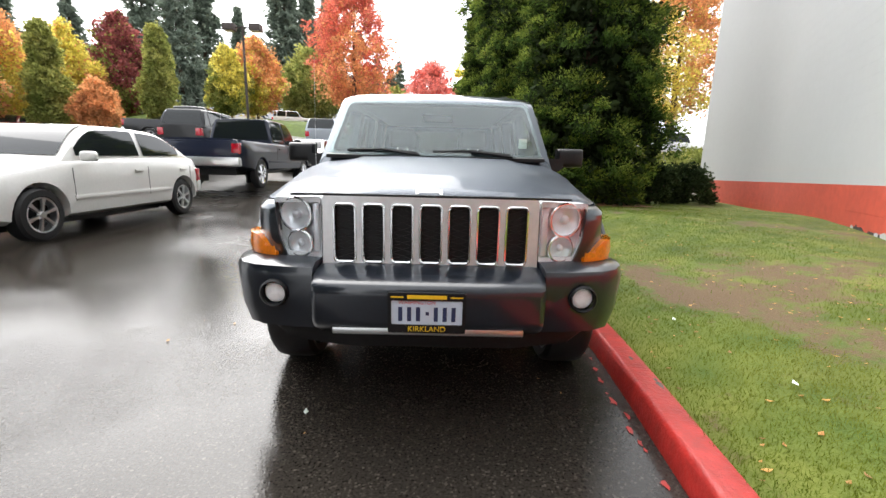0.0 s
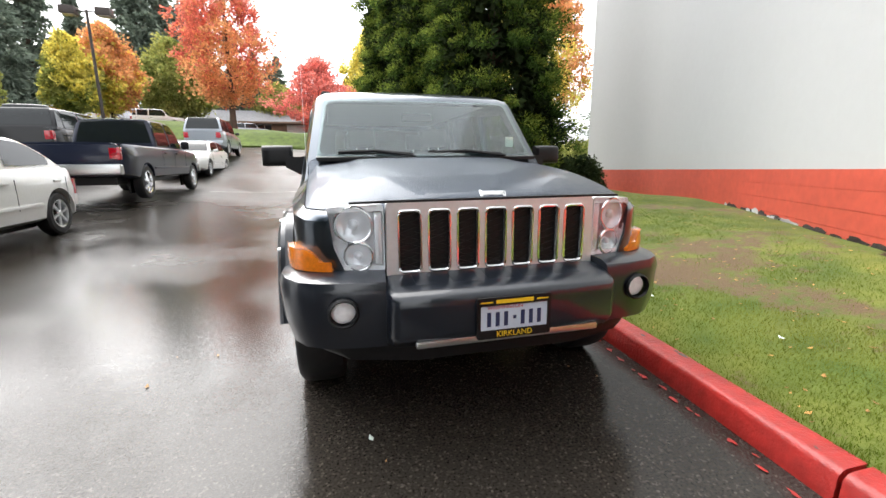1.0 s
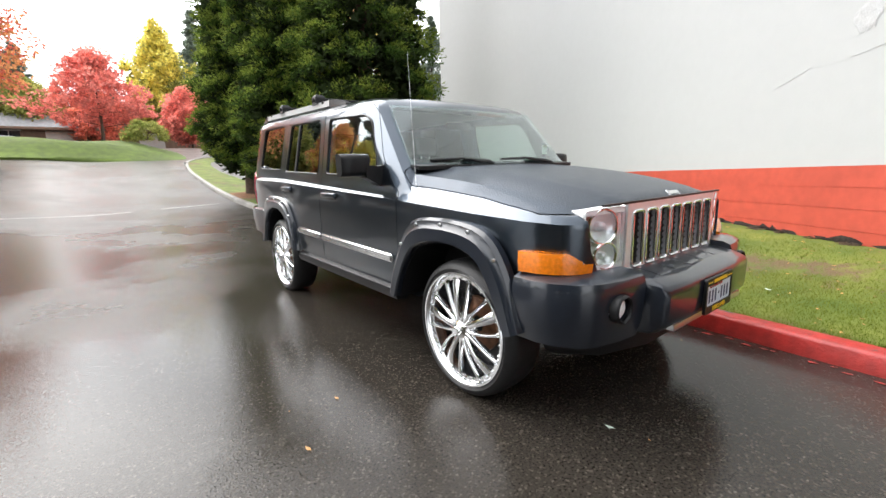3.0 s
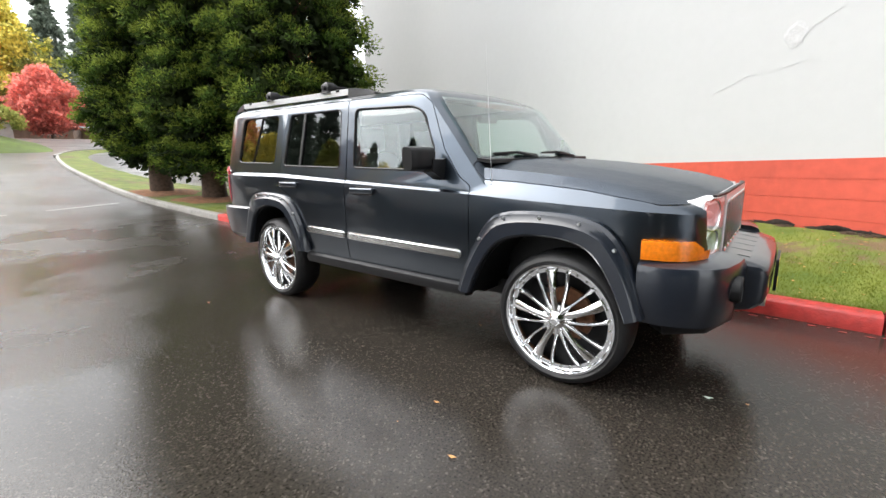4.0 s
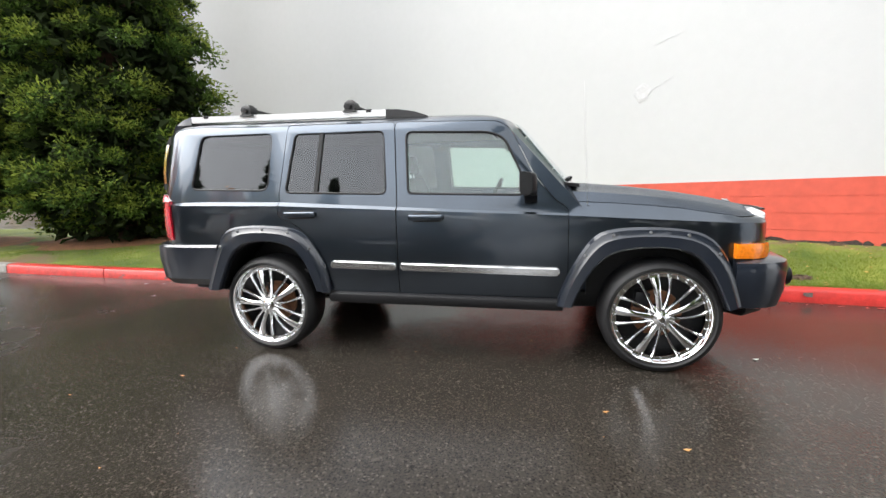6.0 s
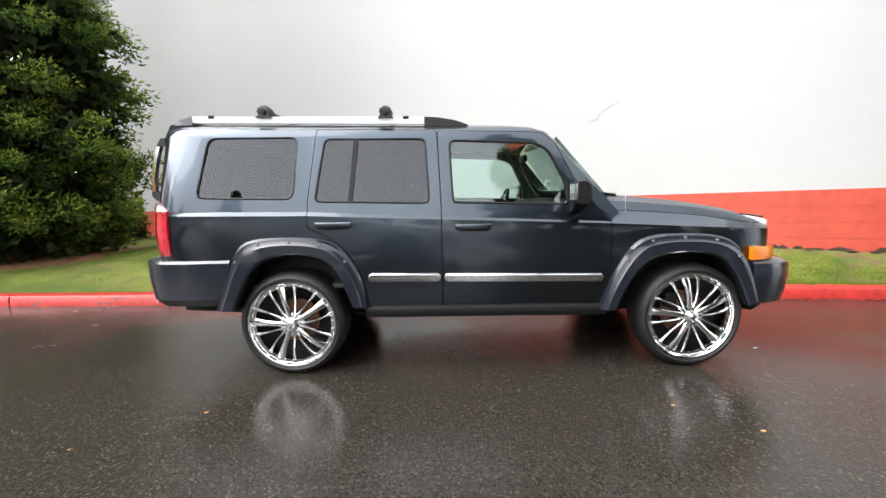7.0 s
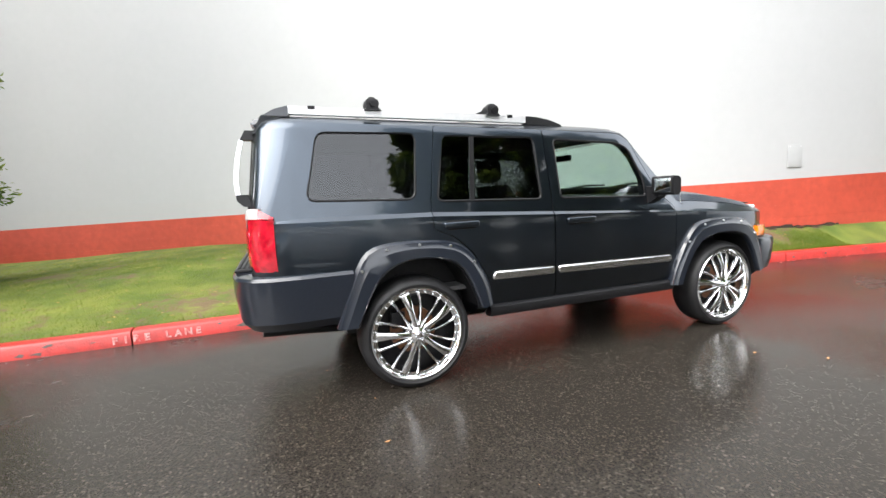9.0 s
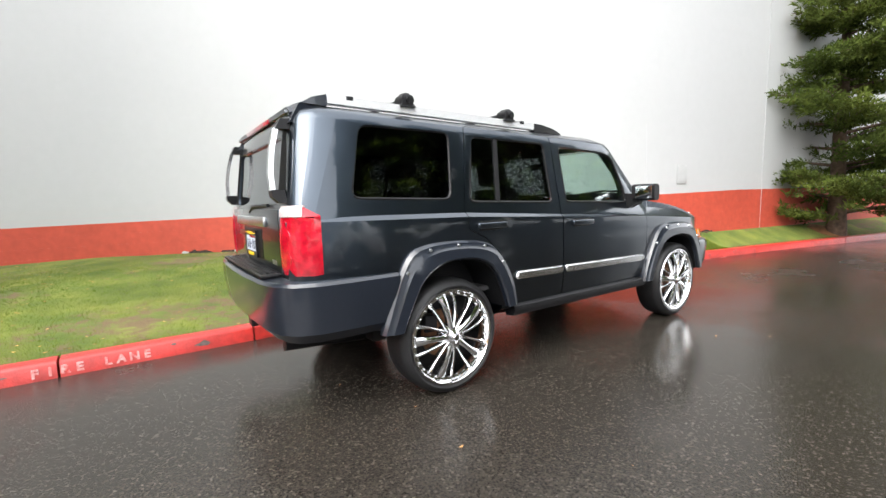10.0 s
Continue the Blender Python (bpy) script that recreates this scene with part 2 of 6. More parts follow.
# ---- surfaces of the place ----
def asphalt_material():
    m = mat("wet_asphalt", (0.026, 0.0222, 0.0182), 0.3, vary=0.5, scale=90, bump=0.0, spec=0.32)
    nt = m.node_tree
    b = nt.nodes["Principled BSDF"]
    tc = nt.nodes["Texture Coordinate"]

    def noise_node(scale, detail=5, rough=0.55):
        n = nt.nodes.new("ShaderNodeTexNoise")
        n.inputs["Scale"].default_value, n.inputs["Detail"].default_value, n.inputs["Roughness"].default_value = scale, detail, rough
        nt.links.new(tc.outputs["Object"], n.inputs["Vector"])
        return n

    def ranged(src, a, b_, lo, hi):
        r = nt.nodes.new("ShaderNodeMapRange")
        for k, v in zip(("From Min", "From Max", "To Min", "To Max"), (a, b_, lo, hi)):
            r.inputs[k].default_value = v
        nt.links.new(src, r.inputs["Value"])
        return r.outputs[0]

    film = noise_node(0.42, 6, 0.55)
    wet = ranged(film.outputs["Fac"], 0.32, 0.54, 0, 1)
    stones = nt.nodes.new("ShaderNodeTexVoronoi")
    stones.inputs["Scale"].default_value = 110
    nt.links.new(tc.outputs["Object"], stones.inputs["Vector"])
    tone = ranged(stones.outputs["Color"], 0.74, 1.0, 0, 1)
    light = nt.nodes.new("ShaderNodeMix")
    light.data_type = "RGBA"
    light.inputs["B"].default_value = (0.095, 0.085, 0.072, 1)
    old = b.inputs["Base Color"].links[0].from_socket
    nt.links.new(old, light.inputs["A"])
    nt.links.new(tone, light.inputs["Factor"])
    nt.links.new(light.outputs["Result"], b.inputs["Base Color"])
    # the older asphalt up the lot has a coarser surface
    where = nt.nodes.new("ShaderNodeSeparateXYZ")
    nt.links.new(tc.outputs["Object"], where.inputs[0])
    coarse = nt.nodes.new("ShaderNodeMath")
    nt.links.new(ranged(wet, 0, 1, 0.31, 0.12), coarse.inputs[0])
    nt.links.new(ranged(where.outputs["Y"], 3.5, 12.0, 0.0, 0.2), coarse.inputs[1])
    nt.links.new(coarse.outputs[0], b.inputs["Roughness"])
    bump = nt.nodes.new("ShaderNodeBump")
    bump.inputs["Distance"].default_value = 0.006
    nt.links.new(stones.outputs["Distance"], bump.inputs["Height"])
    nt.links.new(ranged(wet, 0, 1, 0.36, 0.07), bump.inputs["Strength"])
    fine = noise_node(160, 3)
    bump2 = nt.nodes.new("ShaderNodeBump")
    bump2.inputs["Distance"].default_value, bump2.inputs["Strength"].default_value = 0.003, 0.07
    nt.links.new(fine.outputs["Fac"], bump2.inputs["Height"])
    nt.links.new(bump.outputs[0], bump2.inputs["Normal"])
    nt.links.new(bump2.outputs[0], b.inputs["Normal"])
    return m


M_ASPHALT = asphalt_material()
M_FARGRASS = mat("bank_grass", (0.08, 0.12, 0.012), 0.9, vary=0.3, scale=3, bump=0.6, bump_scale=25, stain=0.3)
M_RED = mat("red_wall_paint", (0.52, 0.078, 0.046), 0.55, vary=0.10, scale=9, bump=0.25, bump_scale=45, stain=0.12, stain_scale=1.1)
M_WHITE = mat("white_wall_paint", (0.455, 0.465, 0.465), 0.6, vary=0.012, scale=7, bump=0.12, bump_scale=30, stain=0.025, stain_scale=0.5)
M_CURB_RED = mat("red_curb_paint", (0.46, 0.03, 0.024), 0.35, vary=0.22, scale=14, bump=0.35, bump_scale=60, each=0.08, stain=0.2, stain_scale=3)
M_CONCRETE = mat("worn_concrete", (0.24, 0.23, 0.21), 0.6, vary=0.25, scale=18, bump=0.4, bump_scale=80, each=0.08, stain=0.25, stain_scale=2)
M_LINE = mat("worn_white_line_paint", (0.5, 0.5, 0.48), 0.4, vary=0.25, scale=20)
M_BARK = mat("bark", (0.085, 0.055, 0.038), 0.9, vary=0.4, scale=14, bump=0.9, bump_scale=22)


# ---- ground: one sheet to the horizon ----
def spaced(a, b, near, far, inner):
    out = [0.0]
    while out[-1] < b:
        out.append(out[-1] + (near if out[-1] < inner else max(near, (out[-1] - inner) * 0.16 + near)))
    neg = [0.0]
    while neg[-1] < -a:
        neg.append(neg[-1] + (near if neg[-1] < inner else max(near, (neg[-1] - inner) * 0.16 + near)))
    return [-v for v in neg[:0:-1]] + out


gx, gy = spaced(-420, 420, 0.6, 30, 10), spaced(-320, 520, 0.6, 30, 34)
gv = [(x, y, ground_z(x, y)) for y in gy for x in gx]
nx = len(gx)
gf = [(j * nx + i, j * nx + i + 1, (j + 1) * nx + i + 1, (j + 1) * nx + i) for j in range(len(gy) - 1) for i in range(nx - 1)]
tagged(part("ground", raw(gv, gf), M_ASPHALT, smooth=60), "dark wet asphalt of a car park with puddles and grit", "ground", kind="structure")


# ---- lawn between the curb and the building ----
def bare(x, y):
    """How bare the lawn is: patches and a worn strip."""
    n = noise.noise((x * 0.9 + 3, y * 0.55, 0.2)) + 0.5 * noise.noise((x * 2.7, y * 2.1, 4.0))
    strip = math.exp(-((x - curb_x(y) - 1.15 + 0.3 * math.sin(y * 0.9)) / 0.42) ** 2) * smooth01(8, 3, y)
    return 0.95 * n + 0.42 * strip * (0.7 + 0.9 * noise.noise((x * 1.7, y * 1.1, 9)))


def lawn_material():
    """Turf that thins out to soil where the mesh says it is bare."""
    m = mat("mown_grass", (0.08, 0.145, 0.011), 0.9, vary=0.3, scale=2.4, second=(0.135, 0.152, 0.022), bump=0.7, bump_scale=70, stain=0.3, stain_scale=0.9)
    nt = m.node_tree
    b = nt.nodes["Principled BSDF"]
    at_ = nt.nodes.new("ShaderNodeAttribute")
    at_.attribute_name = "bare"
    tc = nt.nodes["Texture Coordinate"]
    ragged = nt.nodes.new("ShaderNodeTexNoise")
    ragged.inputs["Scale"].default_value, ragged.inputs["Detail"].default_value, ragged.inputs["Roughness"].default_value = 6.0, 8, 0.72
    nt.links.new(tc.outputs["Object"], ragged.inputs["Vector"])
    add = nt.nodes.new("ShaderNodeMath")
    add.operation = "MULTIPLY_ADD"
    add.inputs[1].default_value = 3.2
    nt.links.new(ragged.outputs["Fac"], add.inputs[0])
    nt.links.new(at_.outputs["Fac"], add.inputs[2])
    cut = nt.nodes.new("ShaderNodeMapRange")
    cut.inputs["From Min"].default_value, cut.inputs["From Max"].default_value, cut.inputs["To Max"].default_value = 1.82, 2.25, 0.9
    nt.links.new(add.outputs[0], cut.inputs["Value"])
    grit = nt.nodes.new("ShaderNodeTexNoise")
    grit.inputs["Scale"].default_value, grit.inputs["Detail"].default_value = 60.0, 6
    nt.links.new(tc.outputs["Object"], grit.inputs["Vector"])
    soil = nt.nodes.new("ShaderNodeMix")
    soil.data_type = "RGBA"
    soil.inputs["A"].default_value, soil.inputs["B"].default_value = (0.075, 0.042, 0.023, 1), (0.165, 0.102, 0.058, 1)
    nt.links.new(grit.outputs["Fac"], soil.inputs["Factor"])
    mx = nt.nodes.new("ShaderNodeMix")
    mx.data_type = "RGBA"
    old = b.inputs["Base Color"].links[0].from_socket
    nt.links.new(old, mx.inputs["A"])
    nt.links.new(soil.outputs["Result"], mx.inputs["B"])
    nt.links.new(cut.outputs[0], mx.inputs["Factor"])
    nt.links.new(mx.outputs["Result"], b.inputs["Base Color"])
    return m


def lawn():
    rows = [-24 + 0.5 * k for k in range(36)] + [-6 + 0.1 * k for k in range(171)] + [11.3 + 0.5 * k for k in range(40)]
    cols = 56
    v, f, worn = [], [], []
    for y in rows:
        a = curb_x(y) + 0.14
        b = float(np.interp(y, WALL_Y, WALL_X)) + 0.15 if WALL_Y[0] <= y <= WALL_Y[-1] else a + 22
        if y < WALL_Y[0]:
            b = a + 9
        for i in range(cols + 1):
            t = i / cols
            x = a + (b - a) * t
            v.append((x, y, lawn_z(x, y)))
            worn.append(bare(x, y))
    n = cols + 1
    for j in range(len(rows) - 1):
        for i in range(cols):
            f.append((j * n + i, j * n + i + 1, (j + 1) * n + i + 1, (j + 1) * n + i))
    me = bpy.data.meshes.new("lawn")
    me.from_pydata(v, [], f)
    me.attributes.new("bare", "FLOAT", "POINT").data.foreach_set("value", worn)
    return finish("lawn", me, lawn_material(), smooth=80)


tagged(lawn(), "patchy green lawn with bare brown soil along a building", "lawn", kind="structure")


# ---- curb: red-painted sections, then bare concrete ones round the island ----
def curb_section(a, b, x_of, top_h=0.13):
    prof = [(0.0, -0.05), (0.012, 0.105), (0.03, top_h - 0.006), (0.05, top_h), (0.15, top_h), (0.16, -0.05)]
    n = 5
    rings = []
    for k in range(n + 1):
        y = a + (b - a) * k / n
        x, z = x_of(y)
        rings.append([(x + px, y, z + pz) for px, pz in prof])
    return loft(rings)


red_curb = empty("curb", pose(0, 0, 0), "red-painted concrete curb with chipped paint and white fire lane letters", "curb", kind="structure")
joints = [-24.0, -20.9, -17.8, -14.7, -11.6, -8.5, -5.6, -3.5, -1.5, 0.9, 3.58, 4.93, 6.8, 8.6]
for a, b in zip(joints, joints[1:]):
    part("curb_section", curb_section(a + 0.008, b - 0.008, lambda y: (curb_x(y), ground_z(curb_x(y), y))), M_CURB_RED, red_curb)
grey_curb = empty("curb", pose(0, 0, 0), "bare grey concrete curb round a grass island", "curb", kind="structure")
for k in range(7):
    a, b = 8.6 + k * 2.65, 8.6 + (k + 1) * 2.65
    part("curb_section", curb_section(a + 0.01, b - 0.01, lambda y: (curb_x(y), ground_z(curb_x(y), y))), M_CONCRETE, grey_curb)
tip = spline(CURB_GREY[5:], 0.5)
part("curb_section", bar([(p.x, p.y, ground_z(p.x, p.y) + 0.05) for p in tip], 0.15, 0.2), M_CONCRETE, grey_curb)


# ---- building: white block wall over a red base of four courses ----
def band_top(s):
    return 1.215 - 0.021 * max(s, -2.0)


def band_foot(s):
    return 0.34 - 0.012 * max(s, -1.0)


def wall_strip(s0, s1, lo, hi, proud, thick=0.3, step=0.5):
    n = max(1, round((s1 - s0) / step))
    rings = []
    for k in range(n + 1):
        s = s0 + (s1 - s0) * k / n
        p = wall_point(s)
        d = (wall_point(s + 0.05) - wall_point(s - 0.05)).normalized()
        out = Vector((-d.y, d.x, 0))
        f, bk = p + out * proud, p - out * thick
        rings.append([(f.x, f.y, lo(s)), (f.x, f.y, hi(s)), (bk.x, bk.y, hi(s)), (bk.x, bk.y, lo(s))])
    return loft(rings)


S0, S1 = -24.0, 18.5
building = empty("wall_east", pose(0, 0, 0), "white painted block wall with a red painted base", "wall", kind="structure")
part("wall", wall_strip(S0, S1, lambda s: -0.3, lambda s: 10.5, -0.006), M_WHITE, building)
for k in range(46):
    part("block_course", wall_strip(S0, S1, lambda s: band_top(s) + 0.2 * k + 0.001, lambda s: band_top(s) + 0.2 * (k + 1) - 0.001, -0.0048, 0.1), M_WHITE, building)
end_p, end_d = wall_point(S1), (wall_point(S1) - wall_point(S1 - 0.1)).normalized()
part("return_wall", moved(box(0.0, 9.0, -0.3, 0.0, -0.3, 10.5), Matrix.Translation((end_p.x + 0.31, end_p.y - 0.01, 0))), M_WHITE, building)
for k in range(4):
    part("block_course", wall_strip(S0, S1, lambda s: band_foot(s) + (band_top(s) - band_foot(s)) * k / 4 + 0.003, lambda s: band_foot(s) + (band_top(s) - band_foot(s)) * (k + 1) / 4 - 0.003, 0.006, 0.1), M_RED, building)
part("footing", wall_strip(S0, S1, lambda s: -0.3, lambda s: band_foot(s) - 0.004, 0.012, 0.1), M_RED, building)
part("joint", wall_strip(S0, S1, lambda s: 0.1, lambda s: band_top(s) - 0.004, -0.0015, 0.1), M_RED, building)

for s in (-2.8,):
    p, d = wall_point(s), (wall_point(s + 0.05) - wall_point(s - 0.05)).normalized()
    part("joint_cover", bar([(p.x - d.y * 0.006, p.y + d.x * 0.006, 0.3), (p.x - d.y * 0.006, p.y + d.x * 0.006, 10.4)], 0.012, 0.004, (d.x, d.y, 0)), M_WHITE, building)


# ---- materials of vehicles ----
M_PAINT = mat("slate_blue_metallic_paint", (0.054, 0.069, 0.089), 0.29, metal=1.0, spec=0.2, vary=0.08, scale=300, coat=1.0, bump=0.02, bump_scale=220, stain=0.1, stain_scale=3)
M_BEADED = mat("rain_beaded_paint", (0.06, 0.073, 0.092), 0.45, metal=0.9, spec=0.3, vary=0.08, scale=300, coat=0.3, bump=0.55, bump_scale=110, stain=0.1, stain_scale=3)
M_PLASTIC = mat("blue_grey_plastic_trim", (0.010, 0.0135, 0.021), 0.3, spec=0.4, vary=0.1, scale=60, bump=0.02, bump_scale=300, coat=0.8)
M_BLACK = mat("black_plastic", (0.009, 0.009, 0.010), 0.42, spec=0.3, vary=0.2, scale=40, bump=0.08, bump_scale=300)
M_RUBBER = mat("tyre_rubber", (0.010, 0.010, 0.011), 0.55, vary=0.3, scale=25, bump=0.15, bump_scale=120)
M_CHROME = mat("chrome", (0.86, 0.87, 0.88), 0.09, metal=1.0, vary=0.02, scale=10)
M_MOLDING = mat("polished_molding", (0.78, 0.79, 0.80), 0.2, metal=1.0, vary=0.05, scale=60)
M_MIRROR = mat("mirror_glass", (0.55, 0.57, 0.58), 0.03, metal=1.0, vary=0.02, scale=10)
M_SATIN = mat("satin_silver", (0.68, 0.69, 0.70), 0.3, metal=1.0, vary=0.04, scale=40)
M_BRUSHED = mat("brushed_chrome", (0.72, 0.73, 0.74), 0.34, metal=0.5, vary=0.04, scale=40)
M_RAIL = mat("silver_rail_paint", (0.72, 0.73, 0.74), 0.3, metal=0.3, vary=0.04, scale=20)
M_AMBER = mat("amber_lens", (0.85, 0.22, 0.008), 0.12, vary=0.15, scale=60, coat=1.0, bump=0.25, bump_scale=70)
M_REDLENS = mat("red_lens", (0.43, 0.004, 0.018), 0.1, vary=0.35, scale=25, coat=1.0, bump=0.3, bump_scale=40)
M_CLEARLENS = mat("frosted_white_lens", (0.5, 0.44, 0.43), 0.12, vary=0.1, scale=30, coat=1.0, bump=0.2, bump_scale=50)
M_REFLECTOR = mat("lamp_reflector", (0.9, 0.91, 0.92), 0.16, metal=0.35, vary=0.08, scale=30, bump=0.2, bump_scale=25)
M_BEZEL = mat("lamp_bezel", (0.86, 0.87, 0.88), 0.25, metal=0.0, vary=0.1, scale=40, bump=0.25, bump_scale=30)
M_DISC = mat("rusty_brake_disc", (0.2, 0.09, 0.045), 0.5, metal=0.5, vary=0.35, scale=30)
M_SEAT = mat("grey_seat_cloth", (0.1, 0.1, 0.1), 0.85, vary=0.2, scale=80, bump=0.2, bump_scale=400)
M_LINER = mat("pale_grey_headliner", (0.42, 0.42, 0.4), 0.9, vary=0.06, scale=60)
M_DASH = mat("dark_dashboard", (0.05, 0.05, 0.052), 0.6, vary=0.1, scale=60, bump=0.1, bump_scale=300)
M_PLATE = mat("plate_blue_white", (0.55, 0.62, 0.72), 0.4, vary=0.06, scale=20)
M_INK = mat("dark_blue_ink", (0.02, 0.03, 0.09), 0.5, vary=0.1)
M_YELLOW = mat("yellow_print", (0.85, 0.55, 0.02), 0.45, vary=0.06)
M_REDINK = mat("red_print", (0.5, 0.03, 0.03), 0.5, vary=0.1)
M_PALE = mat("pale_sticker", (0.62, 0.72, 0.66), 0.5, vary=0.08)
G_TINT = glass("privacy_glass", (0.27, 0.28, 0.29))
G_CLEAR = glass("green_tinted_glass", (0.82, 0.89, 0.86))
G_LAMP = glass("clear_lamp_cover", (0.93, 0.94, 0.95), 0.03)


def interp(x, xs, ys):
    return float(np.interp(x, xs, ys))


def sweep(path, prof):
    """A closed profile (outward offset, z) carried along a plan path of (x, y); outward lies to the path's left."""
    rings = []
    pts = [Vector(p) for p in path]
    for i, p in enumerate(pts):
        a, b = pts[max(i - 1, 0)], pts[min(i + 1, len(pts) - 1)]
        d1 = (p - a).normalized() if i else (b - p).normalized()
        d2 = (b - p).normalized() if i < len(pts) - 1 else d1
        d = (d1 + d2).normalized()
        n = Vector((-d.y, d.x)) / max(0.5, d.dot(d1))
        rings.append([(p.x + n.x * o, p.y + n.y * o, z) for o, z in prof])
    return loft(rings)


def mirror_x(bm):
    bmesh.ops.scale(bm, vec=(-1, 1, 1), verts=bm.verts)
    bmesh.ops.reverse_faces(bm, faces=bm.faces)
    return bm


def both(fn):
    """Run a builder for the two sides of a car: fn(side) with side -1 and 1."""
    return [fn(-1), fn(1)]


def resample(poly, n):
    p = [Vector(q) for q in poly]
    run = [0.0]
    for a, b in zip(p, p[1:]):
        run.append(run[-1] + (b - a).length)
    out = []
    for k in range(n):
        t = run[-1] * k / (n - 1)
        out.append((interp(t, run, [q.x for q in p]), interp(t, run, [q.y for q in p])))
    return out


def smooth_line(poly, n):
    """A polyline rounded twice, then resampled."""
    p = [Vector(q) for q in poly]
    for _ in range(2):
        q = [p[0]]
        for a, b in zip(p, p[1:]):
            q += [a * 0.75 + b * 0.25, a * 0.25 + b * 0.75]
        p = q + [p[-1]]
    return resample(p, n)


def revolve(prof, seg=48, axis_y=0.0):
    """Rings round the x axis from (x, r) points; open at both ends unless r is 0."""
    v, f = [], []
    n = len(prof)
    for k in range(seg):
        a = math.tau * k / seg
        v += [(x, r * math.cos(a), r * math.sin(a)) for x, r in prof]
    for k in range(seg):
        k2 = (k + 1) % seg
        for j in range(n - 1):
            f.append((k * n + j, k * n + j + 1, k2 * n + j + 1, k2 * n + j))
    bm = raw(v, f)
    bmesh.ops.remove_doubles(bm, verts=bm.verts, dist=1e-5)
    return bm


def chrome_wheel(parent, x, y, side, r=0.37, turn=0.0):
    """A low-profile tyre on a large chrome rim of many thin spokes; side is the way it faces along x."""
    wheel = new("wheel")
    wheel.parent = parent
    wheel.matrix_local = pose(x, y, r, turn, 0, 0) @ Matrix.Diagonal((side, 1, 1, 1))
    rim = 0.307
    part("tyre", revolve([(-0.22, rim - 0.01), (-0.235, r - 0.035), (-0.215, r - 0.008), (-0.17, r), (-0.06, r), (-0.02, r - 0.008), (0.0, r - 0.03), (0.006, rim + 0.02), (-0.004, rim + 0.004), (-0.02, rim - 0.008)], 64), M_RUBBER, wheel)
    part("rim", join(revolve([(-0.002, rim + 0.004), (0.004, rim), (0.004, rim - 0.01), (-0.004, rim - 0.016), (-0.026, rim - 0.022), (-0.028, rim - 0.042), (-0.045, rim - 0.046), (-0.2, rim - 0.05), (-0.21, rim - 0.01)], 64),
                     revolve([(0.022, 0.0), (0.02, 0.02), (0.012, 0.036), (0.0, 0.05), (-0.008, 0.085), (-0.04, 0.095)], 40)), M_CHROME, wheel)
    for k in range(15):
        wide = k % 3 == 0
        lean_ = (0, 1, -1)[k % 3]
        a = math.tau * (k // 3) / 5
        pts, ws = [], []
        for j in range(8):
            t = j / 7
            rr = 0.045 + (rim - 0.085) * t
            aa = a + lean_ * (0.50 - 0.16 * t ** 0.7) + (0.02 if wide else 0.035) * math.sin(math.pi * t)
            xx = -0.006 - 0.016 * t + (0.014 if wide else 0.004) * math.sin(math.pi * t)
            pts.append((xx, rr * math.cos(aa), rr * math.sin(aa)))
            ws.append((0.034 + 0.020 * smooth01(0.45, 0.95, t)) if wide else 0.018 + 0.007 * abs(2 * t - 1) ** 2)
        rings = []
        for j, (p, w) in enumerate(zip(pts, ws)):
            q, o = Vector(pts[min(j + 1, 7)]), Vector(pts[max(j - 1, 0)])
            d = (q - o).normalized()
            s = d.cross(Vector((1, 0, 0))).normalized()
            c = Vector(p)
            rings.append([tuple(c + s * w * 0.5 - Vector((0.03, 0, 0))), tuple(c + s * w * 0.5), tuple(c + s * w * 0.2 + Vector((0.008, 0, 0))), tuple(c - s * w * 0.2 + Vector((0.008, 0, 0))), tuple(c - s * w * 0.5), tuple(c - s * w * 0.5 - Vector((0.03, 0, 0)))])
        part("spoke", loft(rings), M_CHROME, wheel)
    for k in range(30):
        a = math.tau * (k + 0.5) / 30
        part("rivet", moved(tube((-0.03, 0, 0), (-0.012, 0, 0), 0.006, 0.004, 6), pose(0, (rim - 0.036) * math.cos(a), (rim - 0.036) * math.sin(a))), M_CHROME, wheel)
    part("hub_cap", revolve([(0.034, 0.0), (0.032, 0.018), (0.022, 0.026), (0.0, 0.027)], 24), M_CHROME, wheel)
    for k in range(5):
        a = math.tau * (k + 0.25) / 5
        part("lug_nut", moved(tube((-0.03, 0, 0), (0.004, 0, 0), 0.009, 0.008, 6), pose(0, 0.058 * math.cos(a), 0.058 * math.sin(a))), M_CHROME, wheel)
    part("brake_disc", revolve([(-0.12, 0.05), (-0.118, 0.155), (-0.14, 0.157), (-0.142, 0.05)], 40), M_DISC, wheel, "rust-brown steel brake disc")
    part("brake_caliper", box(-0.165, -0.095, 0.06, 0.15, 0.02, 0.13, 0.012), M_BLACK, wheel, "dark brake caliper")
    part("backing", revolve([(-0.19, 0.0), (-0.188, 0.26), (-0.2, 0.265)], 32), M_BLACK, wheel)
    return wheel


# ---- the dark blue-grey sport utility vehicle ----
EDGE_YS = [-0.66, -0.4, 0.6, 1.73, 2.62, 3.5, 3.75]
EDGE_ZS = [0.985, 1.0, 1.058, 1.107, 1.147, 1.162, 1.165]
WIDE_YS = [-0.645, -0.62, -0.55, -0.4, -0.1, 0.3, 3.2, 3.48, 3.60, 3.68, 3.73]
WIDE_WS = [0.64, 0.72, 0.80, 0.852, 0.88, 0.89, 0.89, 0.883, 0.862, 0.82, 0.76]


